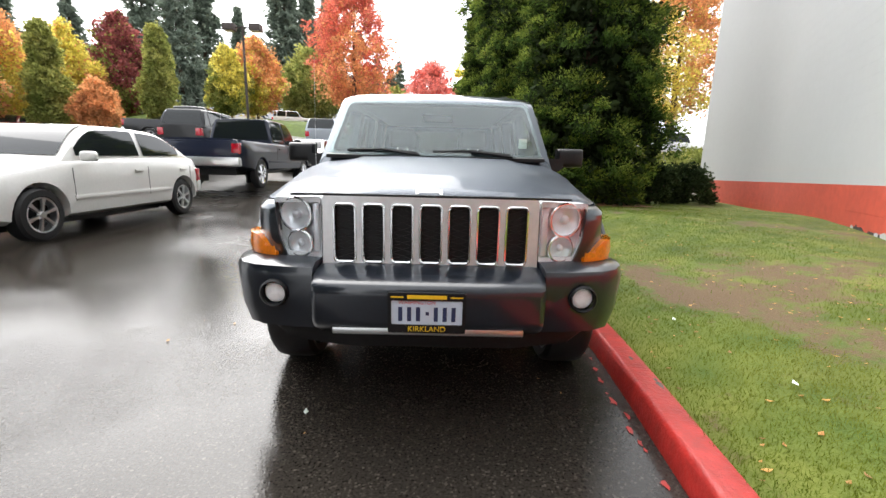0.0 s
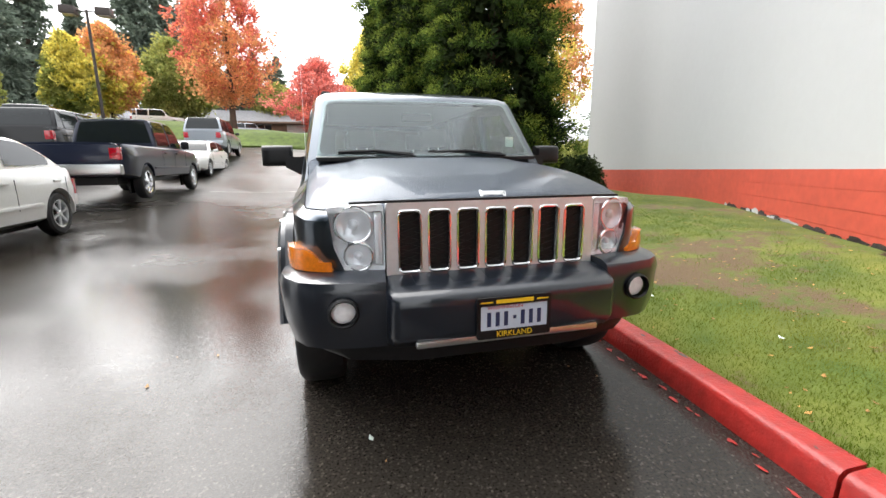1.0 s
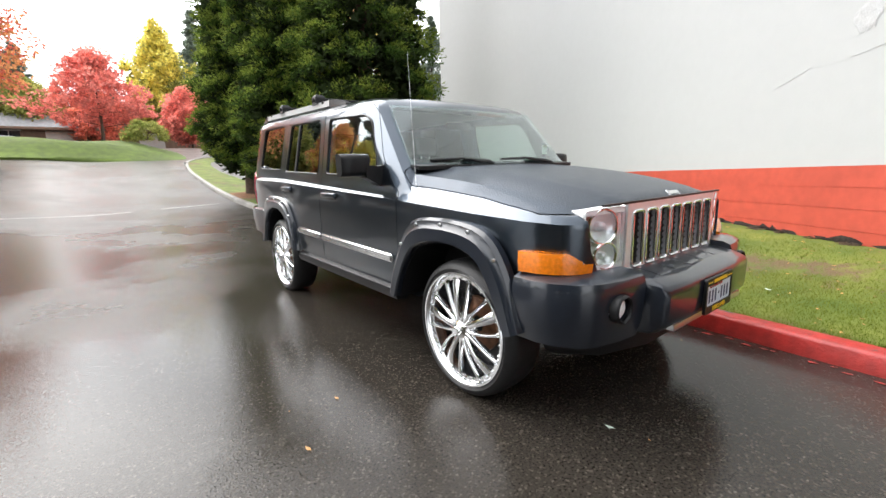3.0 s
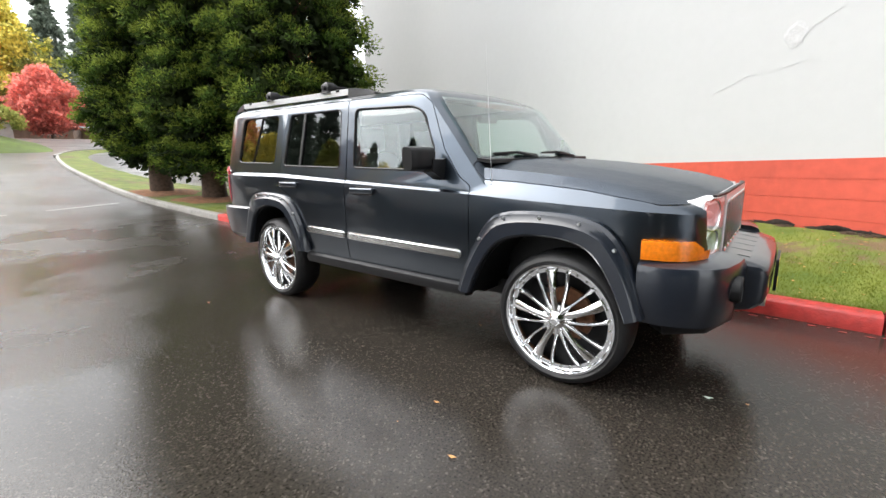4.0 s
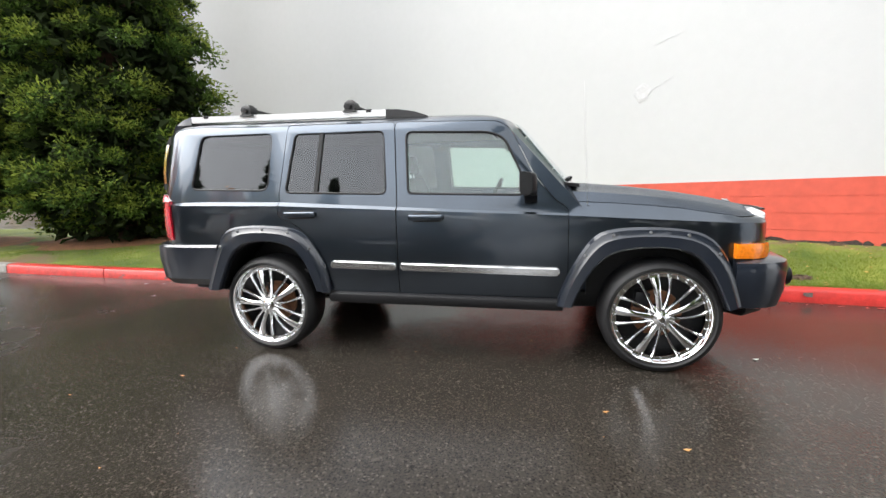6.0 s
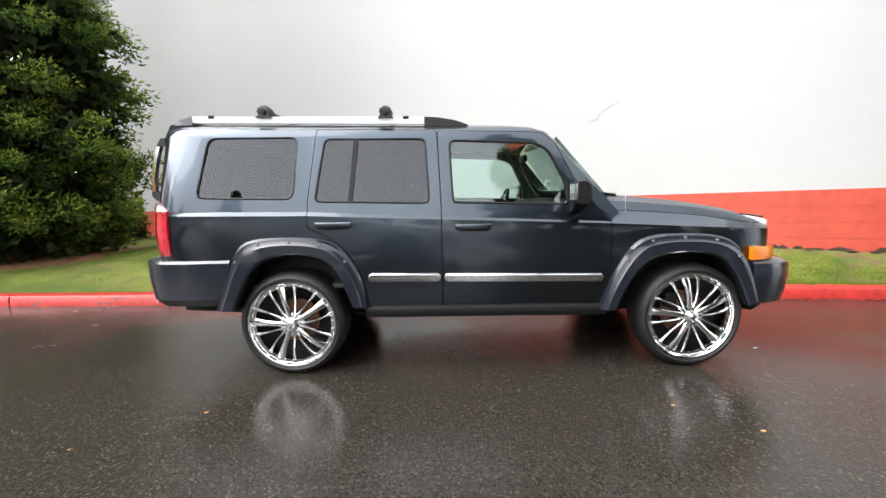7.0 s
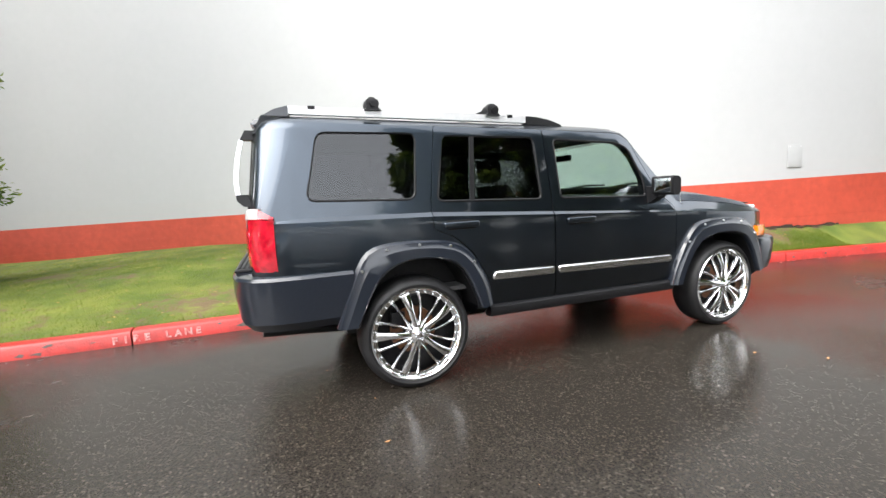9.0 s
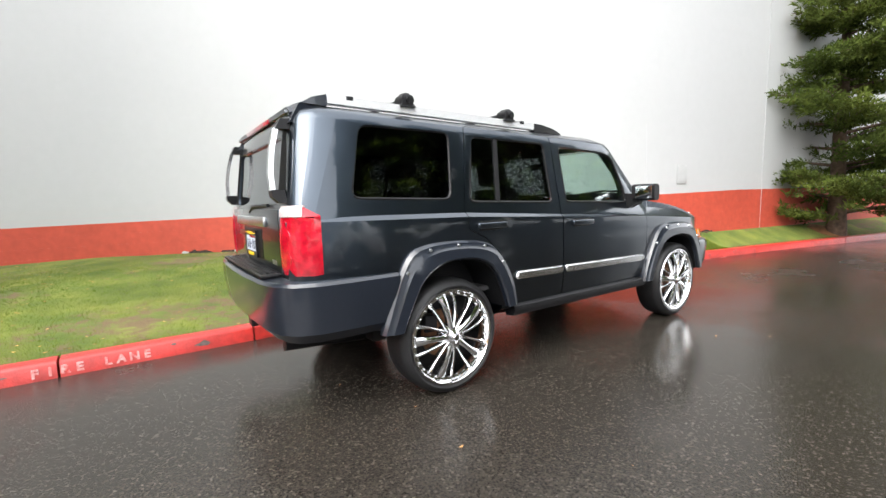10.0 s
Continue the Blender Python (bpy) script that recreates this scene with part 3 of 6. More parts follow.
def suv_tub():
    rings = []
    ys = [-0.645, -0.62, -0.55, -0.4, -0.25, -0.1, 0.1, 0.3, 0.45, 0.58, 0.64, 0.72, 1.2, 1.73, 2.2, 2.62, 3.0, 3.2, 3.48, 3.60, 3.68, 3.73]
    for y in ys:
        w, ze = interp(y, WIDE_YS, WIDE_WS), interp(y, EDGE_YS, EDGE_ZS)
        zb = interp(y, [-0.65, 0, 0.6, 2.3, 3.2, 3.72], [0.46, 0.42, 0.40, 0.405, 0.47, 0.52])
        if y < 0.66:
            zh = interp(y, [-0.645, -0.62, -0.5, -0.3, 0.0, 0.3, 0.6, 0.66], [1.0, 1.03, 1.07, 1.11, 1.16, 1.19, 1.215, 1.2])
            zh2 = max(ze, zh - 0.03)
        else:
            zh, zh2 = ze + 0.006, ze + 0.004
        half = [(w - 0.12, zb), (w - 0.02, zb + 0.06), (w, zb + 0.2), (w + 0.004, 0.8), (w + 0.002, ze - 0.06), (w, ze - 0.026), (w - 0.03, ze), (w - 0.075, (ze + zh2) / 2), (w - 0.13, zh2), (w * 0.64, zh - 0.008 * (y < 0.66)), (w * 0.56, zh + 0.012 * (y < 0.66)), (w * 0.3, zh + 0.018 * (y < 0.66))]
        rings.append([(-px, y, pz) for px, pz in half] + [(px, y, pz) for px, pz in half[::-1]])
    return loft(rings)


def suv_cabin():
    rings = []
    levels = [(1.03, 0.878, 0.40, 0.34, 3.73), (1.10, 0.868, 0.475, 0.41, 3.725), (1.62, 0.776, 0.93, 0.85, 3.655), (1.665, 0.758, 0.975, 0.89, 3.63), (1.70, 0.71, 1.06, 0.96, 3.58), (1.725, 0.60, 1.20, 1.10, 3.52), (1.735, 0.3, 1.45, 1.38, 3.42)]
    for z, w, ye, yc, yr in levels:
        half = [(0.0, yc), (w * 0.5, yc + (ye - yc) * 0.25), (w * 0.86, yc + (ye - yc) * 0.8), (w * 0.965, ye + 0.03), (w, ye + 0.16), (w, 1.5), (w, 2.2), (w, 2.9), (w, yr - 0.22), (w * 0.985, yr - 0.10), (w * 0.94, yr - 0.035), (w * 0.86, yr - 0.005), (w * 0.5, yr + 0.01), (0.0, yr + 0.012)]
        ring = [(x, y) for x, y in half] + [(-x, y) for x, y in half[-2:0:-1]]
        rings.append([(x, y, z + (0.022 * (y - 1.0) if z > 1.6 else 0.0)) for x, y in ring])
    return loft(rings)


def glass_x(z):
    return 0.868 - 0.177 * (z - 1.10)


SUV_WINDOWS = {
    "front": rounded([(1.665, 1.615), (1.085, 1.585), (0.985, 1.54), (0.868, 1.30), (0.862, 1.165), (1.645, 1.19)], [0.05, 0.06, 0.06, 0.05, 0.03, 0.03]),
    "rear": rounded([(2.515, 1.642), (1.825, 1.628), (1.805, 1.19), (2.59, 1.214)], 0.045),
    "quarter": rounded([(3.31, 1.662), (2.69, 1.656), (2.735, 1.233), (3.40, 1.253)], 0.06),
}
SUV_DOORS = {
    "front": [(0.575, 0.485), (0.575, 1.075), (0.66, 1.13), (0.795, 1.30), (0.945, 1.60), (1.03, 1.655), (1.742, 1.685), (1.722, 1.18), (1.722, 0.485)],
    "rear": [(1.73, 0.485), (1.73, 1.18), (1.75, 1.686), (2.565, 1.705), (2.635, 1.20), (2.635, 1.04), (2.50, 0.985), (2.37, 0.87), (2.27, 0.70), (2.24, 0.485)],
}


def grown(poly, d):
    c = Vector((sum(p[0] for p in poly) / len(poly), sum(p[1] for p in poly) / len(poly)))
    out = []
    n = len(poly)
    for i in range(n):
        p, a, b = Vector(poly[i]), Vector(poly[i - 1]), Vector(poly[(i + 1) % n])
        u, v = (p - a).normalized(), (b - p).normalized()
        nn = Vector((u.y + v.y, -u.x - v.x))
        if nn.length < 1e-6:
            nn = p - c
        nn.normalize()
        if nn.dot(p - c) < 0 and abs(nn.dot((p - c).normalized())) > 0.2:
            nn = -nn
        out.append(tuple(p + nn * d))
    return out


FLARE_F = [(0.645, 0.44), (0.60, 0.60), (0.455, 0.866), (0.345, 0.945), (0.083, 0.958), (-0.181, 0.935), (-0.30, 0.85), (-0.385, 0.69), (-0.44, 0.48)]
ARCH_F = [(0.545, 0.44), (0.50, 0.56), (0.411, 0.712), (0.301, 0.806), (0.076, 0.838), (-0.152, 0.808), (-0.26, 0.68), (-0.32, 0.55), (-0.36, 0.45)]
FLARE_R = [(3.285, 0.485), (3.22, 0.66), (3.135, 0.884), (3.045, 0.968), (2.78, 0.985), (2.482, 0.957), (2.37, 0.85), (2.27, 0.68), (2.245, 0.50)]
ARCH_R = [(3.16, 0.485), (3.11, 0.60), (3.022, 0.767), (2.902, 0.849), (2.75, 0.872), (2.564, 0.849), (2.455, 0.774), (2.375, 0.60), (2.345, 0.50)]


def flare(outer, inner, side):
    o, i = smooth_line(outer, 34), smooth_line(inner, 34)
    rings = []
    for k in range(34):
        (oy, oz), (iy, iz) = o[k], i[k]
        m = lambda t: (oy + (iy - oy) * t, oz + (iz - oz) * t)
        prof = [(0.872, 0.0), (0.908, -0.01), (0.930, 0.10), (0.936, 0.30), (0.948, 0.42), (0.950, 0.92), (0.940, 1.0), (0.86, 1.0)]
        rings.append([(side * x, *m(t)) for x, t in prof])
    return loft(rings)


def suv():
    car = empty("sport_utility_vehicle", pose(0.03, 0, 0), "dark slate-blue boxy four-by-four with big chrome wheels, wet from rain", "car")
    shell = bool_mesh(suv_tub(), [suv_cabin()], "UNION")
    cavity = loft([[(sx * w, y, z) for sx, y in ((-1, a), (1, a), (1, b), (-1, b))] for z, w, a, b in ((0.60, 0.80, 0.62, 3.52), (1.04, 0.805, 0.56, 3.56), (1.15, 0.80, 0.62, 3.58), (1.63, 0.715, 1.05, 3.53), (1.69, 0.63, 1.16, 3.45))])
    cuts = [cavity]
    for poly in SUV_WINDOWS.values():
        cuts.append(prism(poly, -1.2, 1.2))
    for s in (-1, 1):
        cuts.append(prism([(s * x, z) for x, z in ((0.489, 0.756), (0.65, 0.756), (0.689, 0.85), (0.707, 1.012), (0.489, 1.026))], -0.9, -0.50, "y"))
    cuts.append(prism(rounded([(-0.745, 1.25), (0.745, 1.25), (0.672, 1.625), (-0.672, 1.625)], 0.05), 0.2, 1.35, "y"))
    cuts.append(prism(rounded([(-0.60, 1.235), (0.60, 1.235), (0.565, 1.60), (-0.565, 1.60)], 0.05), 3.3, 3.95, "y"))
    for arch in (ARCH_F, ARCH_R):
        a = smooth_line(arch, 24)
        poly = [(a[0][0], 0.2)] + a + [(a[-1][0], 0.2)]
        cuts += [prism(poly, 0.55, 1.2), prism(poly, -1.2, -0.55)]
    shell = bool_mesh(shell, cuts)
    me = bpy.data.meshes.new("shell")
    shell.to_mesh(me)
    shell.free()

    def copy_shell():
        b = bmesh.new()
        b.from_mesh(me)
        return b

    hood_poly = rounded([(-0.775, -0.70), (0.775, -0.70), (0.80, -0.40), (0.815, 0.585), (-0.815, 0.585), (-0.80, -0.40)], 0.02)
    doors = {}
    for key, poly in SUV_DOORS.items():
        for side in (-1, 1):
            p = rounded(poly, 0.03, 3)
            doors[key, side] = bool_mesh(copy_shell(), [prism(p, side * 0.5, side * 1.2)], "INTERSECT")
    hood = bool_mesh(copy_shell(), [prism(hood_poly, 1.006, 1.5, "z")], "INTERSECT")
    rest = [prism(rounded(grown(poly, 0.005), 0.03, 3), s * 0.5, s * 1.2) for poly in SUV_DOORS.values() for s in (-1, 1)]
    rest.append(prism(grown(hood_poly, 0.005), 1.001, 1.5, "z"))
    body = bool_mesh(copy_shell(), rest)
    part("body", body, M_PAINT, car, smooth=32)
    part("hood", hood, M_BEADED, car, "rain-beaded blue-grey hood", smooth=32)

    def pane(poly, side, mat_, parent, name="window_pane"):
        bm = prism(poly, 0.0, 0.005)
        for v in bm.verts:
            v.co.x = side * (glass_x(v.co.z) - 0.014 + v.co.x)
        ob = part(name, bm, mat_, parent, smooth=20)
        ob.visible_shadow = False
        q = [Vector((side * (glass_x(z) - 0.004), y, z)) for y, z in poly]
        part("window_seal", hose(q + q[:2], 0.009, 6), M_BLACK, parent)
        return ob

    for (key, side), bm in doors.items():
        door = part(key + "_door", bm, M_PAINT, car, smooth=32)
        pane(SUV_WINDOWS[key], side, G_CLEAR if key == "front" else G_TINT, door)
        y0, y1, zt = (1.388, 1.634, 1.028) if key == "front" else (2.327, 2.577, 1.058)
        handle = part("handle", box(-0.014, 0.014, y0, y1, zt - 0.02, zt + 0.02, 0.012, 3), M_PAINT, door)
        handle.location = (side * 0.908, 0, 0)
        part("handle_cup", box(side * 0.885, side * 0.8965, y0 + 0.02, y1 - 0.03, zt - 0.032, zt + 0.03, 0.004), M_BLACK, door)
        a, b = (0.625, 1.712) if key == "front" else (1.738, 2.245)
        strip = prism([(a, 0.634), (b, 0.634 + (b - a) * 0.02), (b, 0.694 + (b - a) * 0.02), (a, 0.694)] if key == "front" else [(a, 0.656), (b, 0.666), (b - 0.02, 0.728), (a, 0.716)], side * 0.885, side * 0.914)
        bmesh.ops.bevel(strip, geom=strip.edges[:], offset=0.013, segments=3, affect="EDGES")
        part("side_molding", strip, M_MOLDING, door, "bright silver side molding")
        if key == "rear":
            part("window_divider", bar([(side * (glass_x(1.20) - 0.006), 2.345, 1.20), (side * (glass_x(1.64) - 0.006), 2.30, 1.64)], 0.03, 0.016, (1, 0, 0)), M_BLACK, door)
    for side in (-1, 1):
        part("door_pillar", bar([(side * 0.845, 1.727, 0.60), (side * 0.845, 1.727, 1.12), (side * (glass_x(1.60) - 0.05), 1.738, 1.62)], 0.09, 0.03, (1, 0, 0)), M_BLACK, car)
        pane(SUV_WINDOWS["quarter"], side, G_TINT, car, "quarter_window")
    for ws in [loft([[(-0.76, 0.575, 1.235), (0.76, 0.575, 1.235), (0.76, 0.580, 1.232), (-0.76, 0.580, 1.232)], [(-0.69, 0.915, 1.635), (0.69, 0.915, 1.635), (0.69, 0.92, 1.632), (-0.69, 0.92, 1.632)]])]:
        bmesh.ops.subdivide_edges(ws, edges=[e for e in ws.edges if abs(e.verts[0].co.x - e.verts[1].co.x) > 1], cuts=6)
        for v in ws.verts:
            v.co.y -= 0.07 * (1 - (v.co.x / 0.74) ** 2)
        screen = part("windshield", ws, G_CLEAR, car, smooth=60)
        screen.visible_shadow = False
    part("inspection_sticker", box(0.60, 0.66, 0.66, 0.664, 1.30, 1.37), M_PALE, car, "small pale sticker")
    part("rear_window", loft([[(-0.615, y, z), (0.615, y, z), (0.615, y + 0.005, z), (-0.615, y + 0.005, z)] for y, z in ((3.700, 1.22), (3.648, 1.615))]), G_TINT, car)

    # wheels, arches, flares
    for side in (-1, 1):
        for y, turn, arch, outer in ((0.0, 8, ARCH_F, FLARE_F), (2.781, 3, ARCH_R, FLARE_R)):
            chrome_wheel(car, side * 0.892, y, side, 0.37, turn + (40 if side > 0 else 0))
            part("fender_flare", flare(outer, arch, side), M_PLASTIC, car, "bolted blue-grey fender flare", smooth=30)
            a = smooth_line(arch, 30)
            rings = [[(side * x, y + (yy - y) * f, 0.37 + (zz - 0.37) * f) for x, f in ((0.50, 0.965), (0.91, 0.985), (0.91, 1.0), (0.50, 1.0))] for yy, zz in a]
            part("wheel_liner", loft(rings), M_BLACK, car)
            part("wheel_liner", box(side * 0.62, side * 0.64, y - 0.43, y + 0.43, 0.45, 0.93), M_BLACK, car)
            o = smooth_line(outer, 60)
            i = smooth_line(arch, 60)
            for k in (14, 22, 30, 38, 46):
                p = Vector(o[k]) * 0.78 + Vector(i[k]) * 0.22
                part("flare_bolt", tube((side * 0.925, p.x, p.y), (side * 0.944, p.x, p.y), 0.011, 0.008, 8), M_SATIN, car)
        sill = [(0.884, 0.485), (0.905, 0.47), (0.912, 0.44), (0.895, 0.405), (0.82, 0.395), (0.80, 0.48)]
        part("rocker_panel", loft([[(side * x, y, z + 0.008 * (y - 1.5)) for x, z in sill] for y in (0.60, 1.2, 1.8, 2.26)]), M_BLACK, car, "black sill cladding")

    # front bumper, grille, lamps
    nose = [(0.922, -0.395), (0.925, -0.50), (0.90, -0.60), (0.845, -0.69), (0.76, -0.745), (0.62, -0.775), (0.50, -0.785)]
    for side in (-1, 1):
        bm = sweep(nose, [(0.0, 0.70), (-0.012, 0.735), (-0.05, 0.752), (-0.25, 0.765), (-0.25, 0.43), (-0.09, 0.43), (-0.035, 0.455), (-0.012, 0.54)])
        bm = bool_mesh(bm, [tube((0.668, -1.0, 0.62), (0.668, -0.735, 0.62), 0.062, 0.058, 32)])
        if side < 0:
            mirror_x(bm)
        end = part("front_bumper_corner", bm, M_PLASTIC, car, smooth=35)
        fog = part("fog_lamp", moved(revolve([(0.0, 0.0), (0.004, 0.03), (-0.006, 0.046), (-0.02, 0.05), (-0.06, 0.05)], 32), pose(side * 0.668, -0.765, 0.62, 0, 0, -90)), M_BEZEL, car, "round clear fog lamp")
        part("fog_bezel", moved(revolve([(0.004, 0.048), (0.012, 0.054), (0.004, 0.061), (-0.03, 0.061)], 32), pose(side * 0.668, -0.778, 0.62, 0, 0, -90)), M_BLACK, fog)
    centre = rounded([(-0.56, 0.765), (-0.66, 0.735), (-0.80, 0.715), (-0.865, 0.69), (-0.875, 0.66), (-0.87, 0.52), (-0.82, 0.47), (-0.56, 0.47)], 0.02, 2)
    cen = loft([[(x, y + inset, z) for y, z in centre] for x, inset in ((-0.50, 0.07), (-0.485, 0.02), (-0.46, 0.0), (-0.25, -0.012), (0, -0.015), (0.25, -0.012), (0.46, 0.0), (0.485, 0.02), (0.50, 0.07))])
    bumper = part("front_bumper", cen, M_PLASTIC, car, smooth=35)
    for k in range(5):
        part("bumper_rib", loft([[(-0.385 + k * 0.155 + i_, y, z + i_), (-0.265 + k * 0.155 - i_, y, z + i_), (-0.265 + k * 0.155, y, z - 0.012), (-0.385 + k * 0.155, y, z - 0.012)] for y, z, i_ in ((-0.665, 0.734, 0.003), (-0.785, 0.7175, 0.003), (-0.80, 0.712, 0.0))]), M_PLASTIC, bumper)
    part("skid_strip", box(-0.40, 0.40, -0.872, -0.82, 0.478, 0.508, 0.008), M_SATIN, bumper, "dull silver skid strip")
    part("air_dam", loft([[(x * k, y, z) for x, y in ((-0.84, -0.50), (-0.70, -0.66), (-0.40, -0.74), (0.40, -0.74), (0.70, -0.66), (0.84, -0.50), (0.6, -0.3), (-0.6, -0.3))] for k, z in ((0.92, 0.37), (0.98, 0.41), (1.0, 0.48))]), M_BLACK, car)

    gpoly = rounded([(-0.482, 0.70), (0.482, 0.70), (0.476, 1.035), (-0.476, 1.035)], 0.015)
    slots = []
    for k in range(7):
        cx = -0.381 + 0.127 * k
        slots.append(prism(rounded([(cx - 0.047, 0.742), (cx + 0.047, 0.742), (cx + 0.047, 1.0), (cx - 0.047, 1.0)], 0.02, 3), -0.9, -0.4, "y"))
    plate = bool_mesh(prism(gpoly, -0.672, -0.632, "y"), slots)
    grille = part("grille", plate, M_BRUSHED, car, "brushed chrome grille with seven upright slots", smooth=30)
    part("grille_backing", box(-0.47, 0.47, -0.648, -0.646, 0.72, 1.02), M_BLACK, grille)
    for k in range(7):
        cx = -0.381 + 0.127 * k
        part("slot_rim", hose([(x, -0.674, z) for x, z in rounded([(cx - 0.047, 0.742), (cx + 0.047, 0.742), (cx + 0.047, 1.0), (cx - 0.047, 1.0)], 0.02, 3)] + [(cx - 0.047, -0.674, 0.762)], 0.0065, 6), M_CHROME, grille)
        lattice = []
        for j in range(9):
            z = 0.75 + j * 0.03
            lattice.append(bar([(cx - 0.045, -0.652, z), (cx + 0.045, -0.652, z + 0.03)], 0.006, 0.006))
            lattice.append(bar([(cx + 0.045, -0.6525, z), (cx - 0.045, -0.6525, z + 0.03)], 0.006, 0.006))
        part("slot_mesh", join(*lattice), M_BLACK, grille)
    for side in (-1, 1):
        hp = [(0.486, 0.752), (0.652, 0.752), (0.692, 0.85), (0.712, 1.018), (0.486, 1.03)]
        hp = rounded([(side * x, z) for x, z in hp], 0.015, 3)
        inner = [(x * 0.97 + side * 0.018, 0.891 + (z - 0.891) * 0.93) for x, z in hp]
        lamp = part("headlight", bool_mesh(prism(hp, -0.662, -0.58, "y"), [prism(inner, -0.70, -0.60, "y")]), M_BEZEL, car, "clear square headlight with two round reflectors", smooth=30)
        for cx, cz, r in ((0.608, 0.945, 0.072), (0.592, 0.815, 0.056)):
            part("reflector", moved(revolve([(-0.034, r + 0.004), (0.003, r + 0.004), (0.004, r), (-0.006, r * 0.93), (-0.018, r * 0.75), (-0.026, r * 0.5), (-0.030, r * 0.3), (-0.012, r * 0.27), (-0.004, r * 0.16), (-0.002, 0.0)], 32), pose(side * cx, -0.656, cz, 0, 0, -90)), M_REFLECTOR, lamp)
            part("lamp_ring", moved(revolve([(0.0, r + 0.009), (0.006, r + 0.004), (0.006, r), (0.0, r - 0.004)], 32), pose(side * cx, -0.654, cz, 0, 0, -90)), M_CHROME, lamp)
        part("lamp_surround", bool_mesh(prism(hp, -0.6635, -0.652, "y"), [prism([(x * 0.995 + side * 0.003, 0.891 + (z - 0.891) * 0.88) for x, z in inner], -0.70, -0.60, "y")]), M_BEZEL, lamp)
        part("lamp_back", prism(inner, -0.626, -0.604, "y"), M_BEZEL, lamp)
        part("side_reflector", box(side * 0.495, side * 0.525, -0.655, -0.61, 0.78, 1.0, 0.008), M_REFLECTOR, lamp)
        cover = part("lens_cover", prism(hp, -0.668, -0.664, "y"), G_LAMP, lamp)
        cover.visible_shadow = False
        for ob in [lamp, *lamp.children]:
            for v in ob.data.vertices:
                v.co.y += 0.055 * smooth01(0.53, 0.74, abs(v.co.x))
        sg = sweep([(0.888, -0.40), (0.875, -0.49), (0.848, -0.555), (0.802, -0.602), (0.752, -0.632), (0.70, -0.648)], [(0.0, 0.848), (0.005, 0.80), (0.0, 0.758), (-0.06, 0.758), (-0.06, 0.848)])
        for v in sg.verts:
            if v.co.z > 0.82:
                v.co.z -= 0.075 * smooth01(0.80, 0.70, v.co.x)
        part("turn_signal", sg if side > 0 else mirror_x(sg), M_AMBER, car, "amber wrap-round turn signal", smooth=30)
    part("hood_seal", bar([(-0.62, -0.640, 1.036), (-0.45, -0.662, 1.040), (0.45, -0.662, 1.040), (0.62, -0.640, 1.036)], 0.02, 0.010), M_BLACK, car)

    # plates
    def number_plate(y, cx, cz, face, frame_mat):
        fr = part("plate_frame", bool_mesh(prism(rounded([(cx - 0.158, cz - 0.085), (cx + 0.158, cz - 0.085), (cx + 0.158, cz + 0.085), (cx - 0.158, cz + 0.085)], 0.01), y, y - face * 0.014, "y"), [prism(rounded([(cx - 0.144, cz - 0.05), (cx + 0.144, cz - 0.05), (cx + 0.144, cz + 0.052), (cx - 0.144, cz + 0.052)], 0.006), y + face * 0.1, y - face * 0.0066, "y")]), frame_mat, car, "black dealer plate frame with yellow print")
        part("number_plate", box(cx - 0.146, cx + 0.146, y - face * 0.0064, y - face * 0.0050, cz - 0.052, cz + 0.054), M_PLATE, fr, "white and blue number plate")
        for k in range(7):
            if k != 3:
                part("plate_mark", box(cx - 0.116 + k * 0.036, cx - 0.099 + k * 0.036, y - face * 0.0050, y - face * 0.0040, cz - 0.036, cz + 0.024), M_INK, fr)
        part("plate_mark", box(cx - 0.005, cx + 0.009, y - face * 0.0050, y - face * 0.0040, cz - 0.01, cz + 0.004), M_INK, fr)
        text("plate_state", "WASHINGTON", 0.022, Matrix.Translation((cx - 0.04, y - face * 0.0045, cz + 0.043)) @ pose(0, 0, 0, 90, 0, 0 if face < 0 else 180), M_REDINK, fr)
        text("frame_town", "KIRKLAND", 0.032, Matrix.Translation((cx, y + face * 0.001, cz - 0.068)) @ pose(0, 0, 0, 90, 0, 0 if face < 0 else 180), M_YELLOW, fr)
        part("frame_print", box(cx - 0.08, cx + 0.08, y, y + face * 0.001, cz + 0.06, cz + 0.076), M_YELLOW, fr)
        for dx in (-0.12, 0.12):
            part("frame_print", box(cx + dx - 0.025, cx + dx + 0.025, y, y + face * 0.001, cz + 0.064, cz + 0.07), M_YELLOW, fr)
        return fr

    number_plate(-0.905, -0.005, 0.588, -1, M_BLACK)
    # badge on the hood's lip: plain bright bar in the shape of a short word
    part("hood_badge", moved(join(box(-0.058, 0.058, -0.002, 0.003, -0.011, 0.011, 0.002), box(-0.06, -0.045, -0.002, 0.003, -0.018, 0.018, 0.002), box(0.045, 0.06, -0.002, 0.003, -0.019, 0.009, 0.002)), pose(-0.01, -0.655, 1.062, -42)), M_CHROME, car, "small chrome badge")

